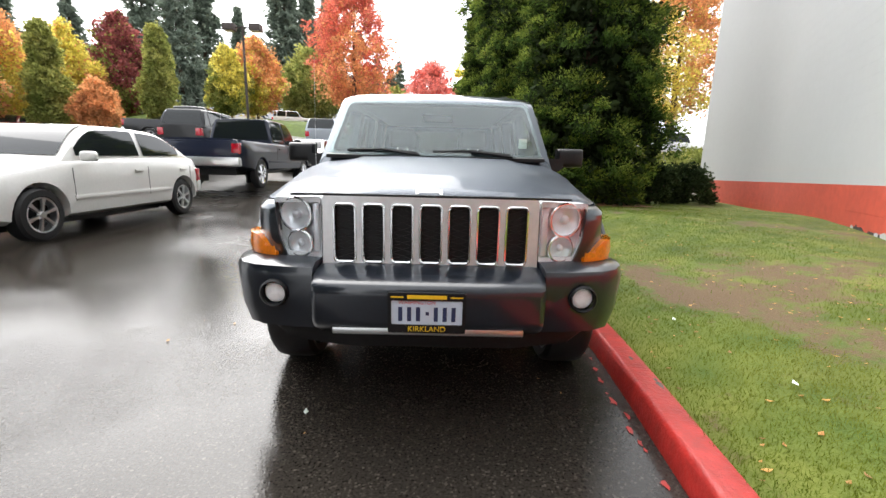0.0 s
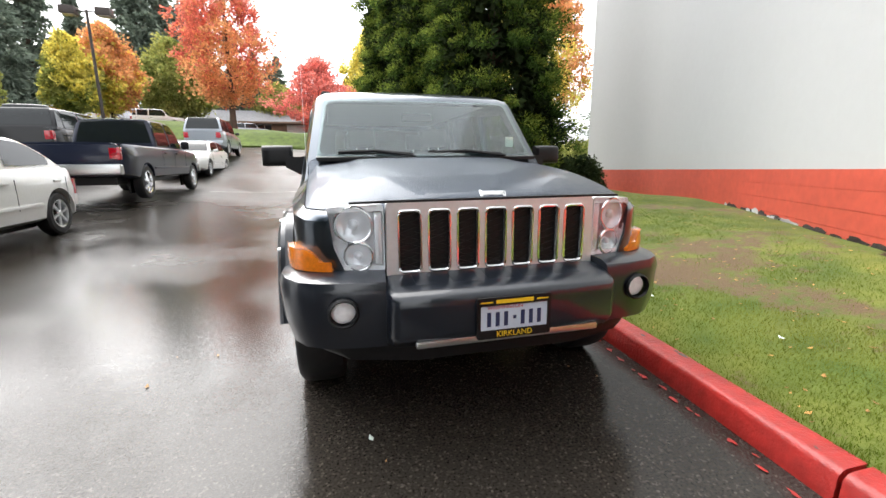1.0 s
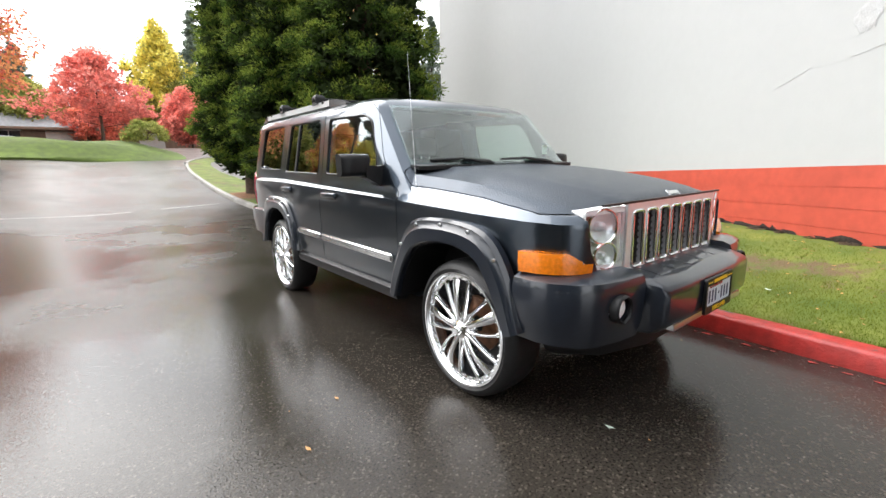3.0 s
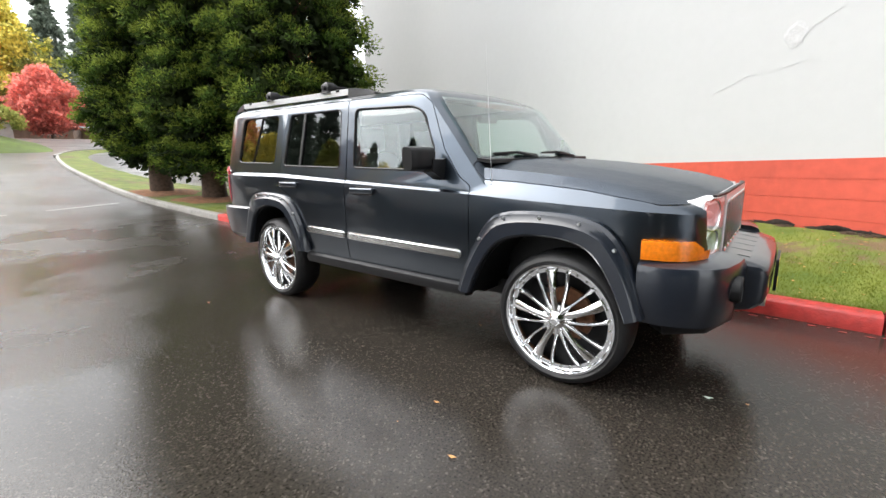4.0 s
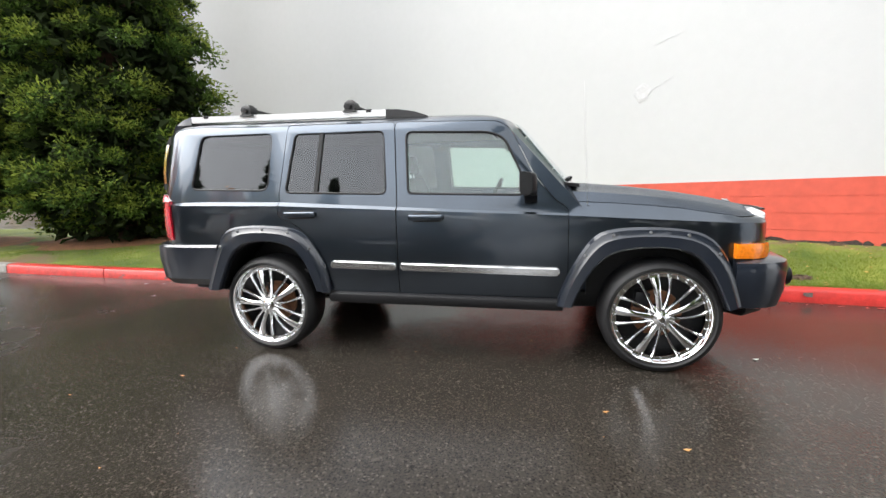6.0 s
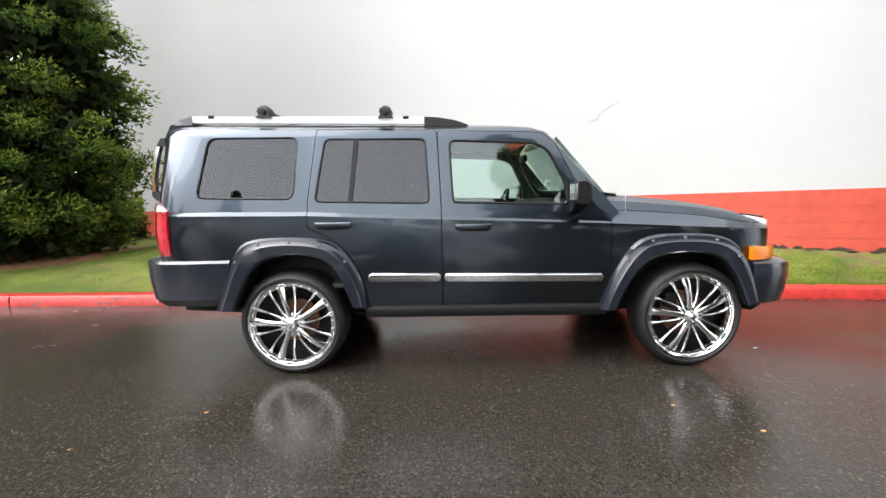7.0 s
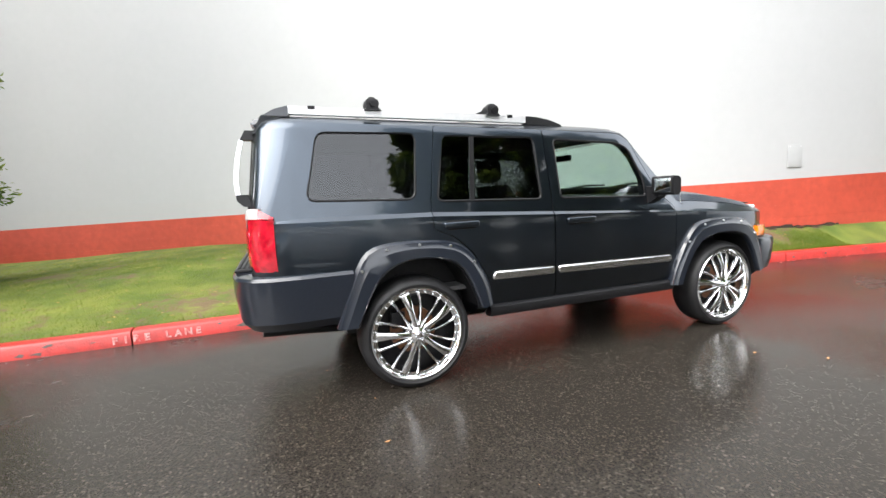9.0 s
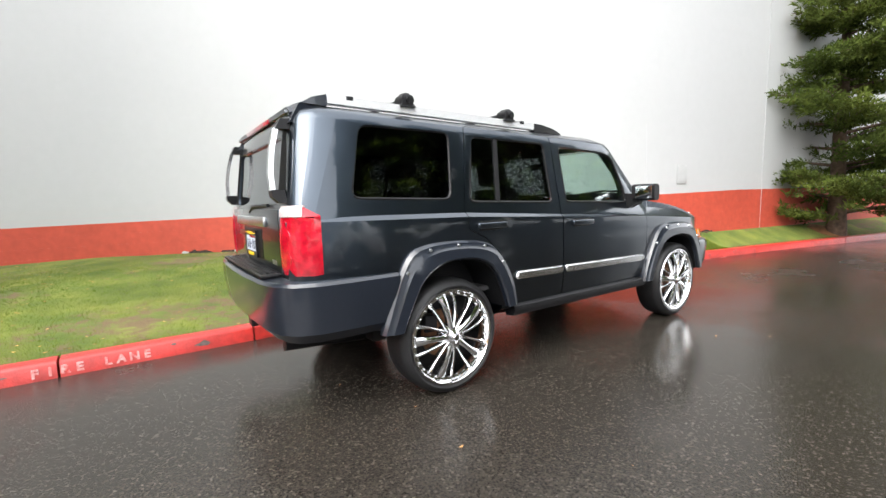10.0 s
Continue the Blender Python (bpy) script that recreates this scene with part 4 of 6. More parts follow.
    # mirrors
    for side in (-1, 1):
        mir = part("side_mirror", loft([[(side * x, y, z) for y, z in rounded([(0.80 - t, 1.178), (0.872, 1.172), (0.878, 1.318), (0.80 - t, 1.306)], 0.03, 3)] for x, t in ((0.925, 0.0), (0.94, 0.022), (1.05, 0.028), (1.105, 0.018), (1.122, 0.0))]), M_BLACK, car, "large black door mirror", smooth=40)
        part("mirror_arm", loft([[(side * x, y, z) for y, z in ((0.77, z0), (0.85, z0), (0.85, z1), (0.77, z1))] for x, z0, z1 in ((0.80, 1.105, 1.25), (0.88, 1.115, 1.235), (0.97, 1.165, 1.24))]), M_BLACK, mir)
        part("mirror_glass", box(side * 0.955, side * 1.10, 0.874, 0.8795, 1.195, 1.298, 0.002), M_MIRROR, mir)

    # roof rails and cross bars
    for side in (-1, 1):
        z0 = lambda y: 1.70 + 0.022 * (y - 1.0)
        rail = part("roof_rail", bar([(side * 0.672, y, z0(y) + 0.044) for y in (1.83, 2.2, 2.6, 3.0, 3.45)], 0.05, 0.046), M_RAIL, car, "silver roof rail with dark ends")
        part("rail_end", loft([[(side * (0.672 + a), y, z0(y) + b * h + 0.005) for a, b in ((-0.03, 0), (0.03, 0), (0.024, 1), (-0.024, 1))] for y, h in ((1.53, 0.012), (1.62, 0.042), (1.74, 0.06), (1.832, 0.064))]), M_BLACK, rail)
        part("rail_end", loft([[(side * (0.672 + a), y, z0(y) + b * h + 0.005) for a, b in ((-0.03, 0), (0.03, 0), (0.024, 1), (-0.024, 1))] for y, h in ((3.448, 0.064), (3.53, 0.04), (3.58, 0.01))]), M_PLASTIC, rail)
        for y in (1.96, 3.315):
            part("rail_pad", box(side * 0.65, side * 0.70, y - 0.022, y + 0.022, z0(y) + 0.05, z0(y) + 0.074, 0.006), M_BLACK, rail)
    for y in (2.10, 2.945):
        z = 1.70 + 0.022 * (y - 1.0)
        cb = part("roof_cross_bar", hose([(x, y, z + 0.108) for x in (-0.70, -0.35, 0, 0.35, 0.70)], 0.014, 8), M_BLACK, car, "black roof cross bar")
        for side in (-1, 1):
            foot = loft([[(side * 0.668 + dx, y + dy, zz) for dx, dy in ((-wx, -wy), (wx, -wy), (wx, wy), (-wx, wy))] for zz, wx, wy in ((z + 0.058, 0.05, 0.055), (z + 0.078, 0.045, 0.036), (z + 0.10, 0.048, 0.044), (z + 0.124, 0.044, 0.036), (z + 0.134, 0.036, 0.02), (z + 0.142, 0.03, 0.016))])
            part("bar_foot", foot, M_BLACK, cb)
            part("foot_knob", tube((side * 0.70, y, z + 0.096), (side * 0.728, y, z + 0.096), 0.018, 0.016, 12), M_BLACK, cb)

    # aerial, wipers
    part("aerial", hose([(-0.82, 0.45, 1.06), (-0.82, 0.455, 1.12), (-0.82, 0.49, 1.86)], [0.012, 0.0014, 0.0006], 6), M_SATIN, car, "thin grey whip aerial")
    part("aerial_base", tube((-0.82, 0.45, 1.03), (-0.82, 0.45, 1.09), 0.02, 0.014, 12), M_BLACK, car)
    for x0, x1 in ((-0.62, -0.13), (-0.02, 0.52)):
        wp = part("wiper", hose([(x0, 0.585 - 0.05 * (1 - (x0 / 0.74) ** 2), 1.262), ((x0 + x1) / 2, 0.54, 1.270), (x1, 0.57 - 0.05 * (1 - (x1 / 0.74) ** 2), 1.248)], 0.009, 6), M_BLACK, car, "black windshield wiper")
        part("wiper_arm", hose([(x1 + 0.02, 0.52, 1.235), ((x0 + x1) / 2, 0.525, 1.268)], 0.011, 6), M_BLACK, wp)
    part("cowl", loft([[(-0.76, y0, z0_), (0.76, y0, z0_), (0.76, y1, z1), (-0.76, y1, z1)] for y0, z0_, y1, z1 in ((0.50, 1.205, 0.60, 1.225), (0.50, 1.228, 0.60, 1.240))]), M_BLACK, car)

    # rear: lamps, bumper, tailgate dress
    for side in (-1, 1):
        path = [(0.688, 3.738), (0.74, 3.733), (0.80, 3.708), (0.84, 3.668), (0.864, 3.615), (0.872, 3.585)]
        tl = sweep(path, [(0.0, 1.166), (0.008, 1.08), (0.010, 1.0), (0.006, 0.90), (-0.004, 0.862), (-0.06, 0.862), (-0.06, 1.166)])
        lamp = part("tail_lamp", tl if side > 0 else mirror_x(tl), M_REDLENS, car, "red tail lamp with a white top", smooth=30)
        tw = sweep(path[:4], [(-0.012, 1.226), (0.0, 1.205), (0.005, 1.168), (-0.05, 1.168), (-0.05, 1.226)])
        part("reverse_lens", tw if side > 0 else mirror_x(tw), M_CLEARLENS, lamp, "white reversing lens", smooth=30)
        te = sweep(path[3:], [(-0.012, 1.222), (0.002, 1.19), (0.005, 1.168), (-0.05, 1.168), (-0.05, 1.222)])
        for v in te.verts:
            if v.co.z > 1.18:
                v.co.z -= 0.05 * smooth01(3.66, 3.58, v.co.y)
        part("lens_edge", te if side > 0 else mirror_x(te), M_REDLENS, lamp, smooth=30)
        for zz in (0.945, 1.065):
            part("lamp_bowl", moved(revolve([(0.008, 0.0), (0.013, 0.02), (0.014, 0.034), (0.006, 0.04), (-0.02, 0.042)], 24), pose(side * 0.755, 3.718, zz, 0, 0, 90 - side * 14)), M_REDLENS, lamp)
        grip = loft([[(side * (x + dx), y + dy, z) for dx, dy in ((-0.02, -0.012), (0.02, -0.012), (0.02, 0.012), (-0.02, 0.012))] for x, y, z in ((0.680, 3.765, 1.305), (0.673, 3.768, 1.40), (0.662, 3.750, 1.52), (0.650, 3.720, 1.63))])
        g = part("grab_handle", grip, M_CHROME, car, "upright chrome grab handle on the rear pillar")
        part("handle_mount", loft([[(side * (x + dx), y + dy, z) for dx, dy in ((-0.035, -0.06), (0.03, -0.06), (0.03, 0.008), (-0.035, 0.008))] for x, y, z in ((0.690, 3.73, 1.24), (0.683, 3.765, 1.275), (0.680, 3.768, 1.31))]), M_BLACK, g)
        part("handle_mount", loft([[(side * (x + dx), y + dy, z) for dx, dy in ((-0.035, -0.08), (0.03, -0.08), (0.03, 0.008), (-0.035, 0.008))] for x, y, z in ((0.650, 3.720, 1.625), (0.645, 3.69, 1.68))]), M_BLACK, g)
        part("pillar_cover", loft([[(side * x, y, z) for x, y in ((0.60, y0), (0.71 - (z - 1.24) * 0.08, y0 - 0.02), (0.71 - (z - 1.24) * 0.08, y0 - 0.06), (0.60, y0 - 0.06))] for z, y0 in ((1.24, 3.722), (1.45, 3.694), (1.66, 3.664))]), M_BLACK, g)
    sp = loft([[(x * w, y, z) for x, y, z in ((-1, 3.44, 1.745), (1, 3.44, 1.745), (1, 3.66 - d, 1.70), (-1, 3.66 - d, 1.70))] for w, d in ((0.68, 0.0),)] + [[(-0.65, 3.44, 1.80), (0.65, 3.44, 1.80), (0.64, 3.665, 1.745), (-0.64, 3.665, 1.745)]])
    bmesh.ops.bevel(sp, geom=sp.edges[:], offset=0.015, segments=2, affect="EDGES")
    spoiler = part("roof_spoiler", sp, M_PLASTIC, car)
    for side in (-1, 1):
        part("spoiler_end", loft([[(side * x, y, z) for x, y, z in ((0.60, 3.46, 1.80 - 0.06 * k), (0.69, 3.46, 1.79 - 0.06 * k), (0.70, 3.60 + k * 0.06, 1.765 - k * 0.11), (0.60, 3.62 + k * 0.06, 1.765 - k * 0.11))] for k in (0, 1)] ), M_PLASTIC, spoiler)
    part("high_brake_lamp", box(-0.3, 0.3, 3.655, 3.672, 1.708, 1.735, 0.005), M_REDLENS, spoiler)
    tail = [(0.922, 3.168), (0.925, 3.27), (0.928, 3.45), (0.915, 3.62), (0.87, 3.74), (0.78, 3.815), (0.62, 3.85), (0.3, 3.868), (0.0, 3.872), (-0.3, 3.868), (-0.62, 3.85), (-0.78, 3.815), (-0.87, 3.74), (-0.915, 3.62), (-0.928, 3.45), (-0.925, 3.27), (-0.922, 3.168)]
    rb = sweep(tail, [(0.015, 0.832), (0.22, 0.845), (0.22, 0.49), (0.07, 0.505), (0.02, 0.56), (0.0, 0.72), (0.0, 0.815)])
    rbp = part("rear_bumper", rb, M_PLASTIC, car, smooth=35)
    bmp = box(-0.60, 0.60, 3.66, 3.84, 0.838, 0.856, 0.01)
    part("step_pad", bmp, M_BLACK, rbp)
    for k in range(5):
        part("pad_rib", box(-0.55, 0.55, 3.70 + k * 0.028, 3.712 + k * 0.028, 0.852, 0.862, 0.003), M_BLACK, rbp)
    part("tow_hitch", join(box(-0.05, 0.05, 3.60, 3.80, 0.44, 0.52, 0.01), box(-0.35, 0.35, 3.55, 3.62, 0.42, 0.5, 0.01)), M_BLACK, car)
    part("tailgate_panel", box(-0.645, 0.645, 3.70, 3.738, 0.86, 1.21, 0.012), M_PAINT, car)
    part("tailgate_bar", box(-0.40, 0.40, 3.735, 3.762, 1.105, 1.165, 0.015), M_SATIN, car, "silver tailgate bar")
    part("plate_recess", box(-0.26, 0.26, 3.73, 3.742, 0.90, 1.09, 0.01), M_BLACK, car)
    number_plate(3.758, 0.0, 0.99, 1, M_BLACK)
    part("rear_badge", join(*[box(-0.50 - k * 0.03, -0.48 - k * 0.03, 3.736, 3.742, 0.90, 0.925) for k in range(3)]), M_SATIN, car, "small silver badge")
    rw = part("rear_wiper", hose([(0.05, 3.735, 1.19), (-0.05, 3.735, 1.225), (-0.42, 3.73, 1.23)], 0.012, 6), M_BLACK, car)

    # inside
    part("cabin_floor", box(-0.79, 0.79, 0.63, 3.5, 0.604, 0.63), M_DASH, car)
    part("headliner", box(-0.66, 0.66, 1.16, 3.44, 1.655, 1.665), M_LINER, car)
    dash = part("dashboard", loft([[(-0.79, y, z) for y, z in ((0.60, 1.05), (0.60, 1.19), (0.92, 1.17), (1.04, 1.09), (1.04, 0.8), (0.62, 0.8))], [(0.79, y, z) for y, z in ((0.60, 1.05), (0.60, 1.19), (0.92, 1.17), (1.04, 1.09), (1.04, 0.8), (0.62, 0.8))]]), M_DASH, car)
    wheel_pts = [(0.36 + 0.185 * math.cos(a), 1.16 - 0.07 * math.sin(a), 1.10 + 0.17 * math.sin(a)) for a in [math.tau * k / 24 for k in range(25)]]
    st = part("steering_wheel", hose(wheel_pts, 0.016, 8), M_BLACK, car)
    part("steering_hub", join(hose([(0.19, 1.16, 1.10), (0.36, 1.15, 1.10), (0.53, 1.16, 1.10)], 0.03, 8), hose([(0.36, 0.95, 1.02), (0.36, 1.15, 1.1)], 0.035, 8)), M_BLACK, st)
    part("rear_view_mirror", box(-0.12, 0.12, 0.99, 1.03, 1.50, 1.56, 0.02), M_BLACK, car)
    for x in (-0.36, 0.36):
        for y, w in ((1.62, 0.25), (2.45, 0.26)):
            seat = part("seat", loft([[(x + a * w, yy, z) for a in (-1, 1) for yy in ((y - 0.28, y + 0.2) if a < 0 else (y + 0.2, y - 0.28))] for z in (0.66, 0.78, 0.86)]), M_SEAT, car)
            part("seat_back", loft([[(x - ww, y0, z), (x + ww, y0, z), (x + ww * 0.9, y0 + t, z), (x - ww * 0.9, y0 + t, z)] for z, y0, ww, t in ((0.80, y + 0.12, w, 0.15), (1.1, y + 0.2, w, 0.14), (1.30, y + 0.28, w * 0.8, 0.1))]), M_SEAT, seat)
            part("headrest", moved(box(-0.13, 0.13, -0.05, 0.05, -0.09, 0.09, 0.04, 3), pose(x, y + 0.35, 1.42, -8)), M_SEAT, seat)
            part("headrest_post", join(tube((x - 0.05, y + 0.33, 1.26), (x - 0.05, y + 0.34, 1.36), 0.007), tube((x + 0.05, y + 0.33, 1.26), (x + 0.05, y + 0.34, 1.36), 0.007)), M_SATIN, seat)
    part("underbody", box(-0.60, 0.60, -0.45, 3.2, 0.34, 0.46, 0.03), M_BLACK, car)
    for y in (0.0, 2.781):
        part("axle", tube((-0.68, y, 0.37), (0.68, y, 0.37), 0.05, seg=12), M_BLACK, car)
    part("exhaust_pipe", hose([(-0.45, 3.2, 0.36), (-0.5, 3.5, 0.40), (-0.52, 3.72, 0.42)], 0.03, 10), M_BLACK, car)
    return car


suv()


# ---- trees ----
def leaf_mesh(name, centres, out, size, slim, material, parent, rng, droop=0.0, label="", stray=0.8):
    """Many small folded leaves round the given points, as one mesh; out: the way each one faces."""
    n = len(centres)
    d = out + rng.normal(0, stray, (n, 3))
    d[:, 2] -= droop
    d /= np.linalg.norm(d, axis=1)[:, None] + 1e-9
    s = np.cross(d, rng.normal(0, 1, (n, 3)))
    s /= np.linalg.norm(s, axis=1)[:, None] + 1e-9
    k = size * rng.uniform(0.6, 1.35, (n, 1))
    lift = np.cross(s, d) * k * 0.18
    quad = np.stack([centres - d * k * 0.5, centres + s * k * slim * 0.5 + lift, centres + d * k * 0.5, centres - s * k * slim * 0.5 + lift], axis=1)
    me = bpy.data.meshes.new(name)
    me.from_pydata(quad.reshape(-1, 3).tolist(), [], (np.arange(4 * n).reshape(n, 4)).tolist())
    return finish(name, me, material, parent, label, smooth=0)


def clumps(rng, points, out, radius, per, flat=1.0):
    """Scatter leaf centres in soft clumps; returns centres and outward ways."""
    n = len(points)
    c = np.repeat(points, per, axis=0)
    g = rng.normal(0, 1, (n * per, 3))
    g /= np.linalg.norm(g, axis=1)[:, None]
    rad = np.repeat(radius, per)[:, None] if np.ndim(radius) else radius
    off = g * rad * rng.uniform(0.35, 1.0, (n * per, 1))
    off[:, 2] *= flat
    return c + off, g + np.repeat(out, per, axis=0) * 0.7


def leaf_material(name, a, b, island=0.35, rough=0.75):
    m = mat(name, a, rough, vary=0.15, scale=0.7, second=b, island=island, spec=0.15)
    bs = m.node_tree.nodes["Principled BSDF"]
    nt = m.node_tree
    thin = nt.nodes.new("ShaderNodeBsdfTranslucent")
    both_ways = nt.nodes.new("ShaderNodeMixShader")
    both_ways.inputs[0].default_value = 0.45
    nt.links.new(bs.inputs["Base Color"].links[0].from_socket, thin.inputs["Color"])
    nt.links.new(bs.outputs[0], both_ways.inputs[1])
    nt.links.new(thin.outputs[0], both_ways.inputs[2])
    nt.links.new(both_ways.outputs[0], nt.nodes["Material Output"].inputs["Surface"])
    return m


L_CEDAR = leaf_material("cedar_foliage", (0.042, 0.088, 0.018), (0.095, 0.148, 0.028), 0.5)
# yellow-green of the tips, with light on the clump tops painted in
L_LIT_TIP = leaf_material("cedar_lit_tips", (0.115, 0.17, 0.022), (0.205, 0.255, 0.044), 0.4)
L_PINE = leaf_material("pine_foliage", (0.045, 0.075, 0.016), (0.12, 0.15, 0.03), 0.5)
# fir green lightened and greyed: distance haze painted into the base colour
L_HAZED_FIR = leaf_material("hazed_fir_foliage", (0.13, 0.165, 0.13), (0.22, 0.26, 0.2), 0.4)
L_RED = leaf_material("red_maple_leaves", (0.68, 0.16, 0.13), (0.76, 0.30, 0.19), 0.3)
L_PINK = leaf_material("crimson_maple_leaves", (0.74, 0.22, 0.18), (0.8, 0.33, 0.27), 0.3)
L_ORANGE = leaf_material("orange_leaves", (0.70, 0.31, 0.14), (0.77, 0.45, 0.2), 0.3)
L_YELLOW = leaf_material("yellow_leaves", (0.75, 0.66, 0.12), (0.78, 0.68, 0.2), 0.3)
L_GREEN = leaf_material("olive_green_leaves", (0.2, 0.26, 0.06), (0.42, 0.40, 0.13), 0.4)
L_PURPLE = leaf_material("dark_purple_leaves", (0.24, 0.07, 0.08), (0.38, 0.13, 0.11), 0.4)
# dark evergreen shrubs; also the painted shade within conifer crowns
L_HEDGE_AND_SHADE = leaf_material("hedge_and_shade_leaves", (0.02, 0.035, 0.014), (0.05, 0.07, 0.025), 0.5)


def trunk_and_limbs(thing, rng, height, r0, limbs, lean=0.0, crown_r=1.5, low=0.15):
    pts = [(lean * t + 0.05 * math.sin(5 * t), 0.04 * math.cos(4 * t), height * t) for t in [k / 8 for k in range(9)]]
    part("trunk", hose(pts, [r0 * (1.25 if k == 0 else 1) * (1 - 0.11 * k) for k in range(9)], 10), M_BARK, thing)
    for k in range(limbs):
        t = low + (0.95 - low) * k / limbs
        a = k * 2.4 + rng.uniform(-0.3, 0.3)
        ln = crown_r * (1.05 - t) * rng.uniform(0.6, 1.0)
        z = height * t
        part("limb", hose([(lean * t, 0, z), (lean * t + 0.5 * ln * math.cos(a), 0.5 * ln * math.sin(a), z + 0.12 * ln), (lean * t + ln * math.cos(a), ln * math.sin(a), z + 0.1 * ln)], [r0 * 0.22 * (1.1 - t), r0 * 0.14 * (1.1 - t), 0.012], 5), M_BARK, thing)


def cedar(x, y, z, height, radius, seed, bottom=0.9, stretch=(1, 1), label="tall dense dark green conifer on the lawn", n=720, per=190, group="conifers beside the building", leaf=1.0):
    """A dense lumpy evergreen with foliage nearly to the ground and a short clear trunk."""
    rng = np.random.default_rng(seed)
    tree = empty("conifer_tree", pose(x, y, z - 0.08), label, "tree", group)
    trunk_and_limbs(tree, rng, height * 0.95, 0.27, 26, 0.05, radius)
    h = rng.uniform(0, 1, n) ** 1.15
    a = rng.uniform(0, math.tau, n)
    prof = radius * (np.clip(1 - h, 0, 1) ** 0.42) * np.clip(0.62 + h * 3.6, 0, 1)
    lump = 1 + 0.10 * np.sin(a * 3 + h * 11 + seed) + 0.08 * np.sin(a * 5 - h * 23)
    rr = prof * lump * rng.uniform(0.66, 1.06, n)
    pts = np.stack([rr * np.cos(a) * stretch[0], rr * np.sin(a) * stretch[1], bottom + (height - bottom) * h + rng.normal(0, 0.1, n)], axis=1)
    out = np.stack([np.cos(a), np.sin(a), np.full(n, 0.25)], axis=1)
    c, o = clumps(rng, pts, out, rng.uniform(0.22, 0.44, n), per, 0.7)
    # leaves facing out and up get the brighter colour, as painted top light
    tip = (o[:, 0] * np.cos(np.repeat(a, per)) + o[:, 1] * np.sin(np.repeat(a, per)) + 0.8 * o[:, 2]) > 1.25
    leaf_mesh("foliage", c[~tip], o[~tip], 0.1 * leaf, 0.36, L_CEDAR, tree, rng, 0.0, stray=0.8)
    leaf_mesh("young_foliage", c[tip], o[tip], 0.092 * leaf, 0.34, L_LIT_TIP, tree, rng, 0.0, stray=0.7, label="yellow-green tips, brightened as if lit from above")
    # inner leaves coloured near black: shade in the crown's gaps, put into colour
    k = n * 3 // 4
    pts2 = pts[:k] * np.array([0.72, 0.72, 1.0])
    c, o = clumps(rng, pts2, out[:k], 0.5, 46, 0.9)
    leaf_mesh("inner_foliage", c, o, 0.25 * leaf, 0.6, L_HEDGE_AND_SHADE, tree, rng, 0.2)
    return tree


def pine(x, y, z, height, radius, seed, label="open evergreen with tiers of spreading branches"):
    """An evergreen with flat spreading tiers and gaps between them."""
    rng = np.random.default_rng(seed)
    tree = empty("pine_tree", pose(x, y, z - 0.08), label, "tree")
    trunk_and_limbs(tree, rng, height, 0.16, 0, 0.1, radius)
    pts, outs = [], []
    for k in range(1, 97):
        t = 0.07 + 0.88 * (k // 6) / 16 + rng.uniform(-0.05, 0.05)
        a = k * 2.39 + rng.uniform(-0.3, 0.3)
        ln = radius * (1.02 - t) ** 0.7 * rng.uniform(0.55, 1.08)
        zz = height * t
        tip = np.array([ln * math.cos(a), ln * math.sin(a), zz + 0.16 * ln])
        part("limb", hose([(0.1 * t, 0, zz), tuple(tip * [0.5, 0.5, 1] - [0, 0, 0.06 * ln]), tuple(tip)], [0.04 * (1.1 - t) + 0.01, 0.02, 0.008], 5), M_BARK, tree)
        m = int(8 + 18 * ln / radius)
        for j in range(m):
            f = 0.3 + 0.75 * j / m
            side = rng.normal(0, 0.2 * ln)
            pts.append([tip[0] * f - math.sin(a) * side, tip[1] * f + math.cos(a) * side, zz + 0.16 * ln * f * f + rng.normal(0, 0.05)])
            outs.append([math.cos(a), math.sin(a), 0.5])
    c, o = clumps(rng, np.array(pts), np.array(outs), 0.27, 46, 0.42)
    leaf_mesh("foliage", c, o, 0.15, 0.22, L_PINE, tree, rng, stray=0.4)
    return tree


def far_fir(x, y, z, height, radius, seed, group="far firs"):
    rng = np.random.default_rng(seed)
    tree = empty("fir_tree", pose(x, y, z - 0.2), "tall fir standing far behind the car park, paled by painted haze", "tree", group)
    part("trunk", hose([(0, 0, 0), (0, 0, height * 0.5), (0, 0, height)], [radius * 0.09, radius * 0.06, 0.03], 7), M_BARK, tree)
    n = 330
    h = rng.uniform(0.06, 1, n)
    a = rng.uniform(0, math.tau, n)
    tier = 0.72 + 0.28 * np.abs(np.sin(h * 21 + seed))
    rr = radius * (1.02 - h) ** 0.85 * tier * rng.uniform(0.4, 1.05, n)
    pts = np.stack([rr * np.cos(a), rr * np.sin(a), height * h - rr * 0.22], axis=1)
    out = np.stack([np.cos(a), np.sin(a), np.full(n, -0.1)], axis=1)
    c, o = clumps(rng, pts, out, 0.085 * height * (1.15 - h), 29, 0.45)
    leaf_mesh("foliage", c, o, 0.035 * height, 0.3, L_HAZED_FIR, tree, rng, 0.25)
    return tree


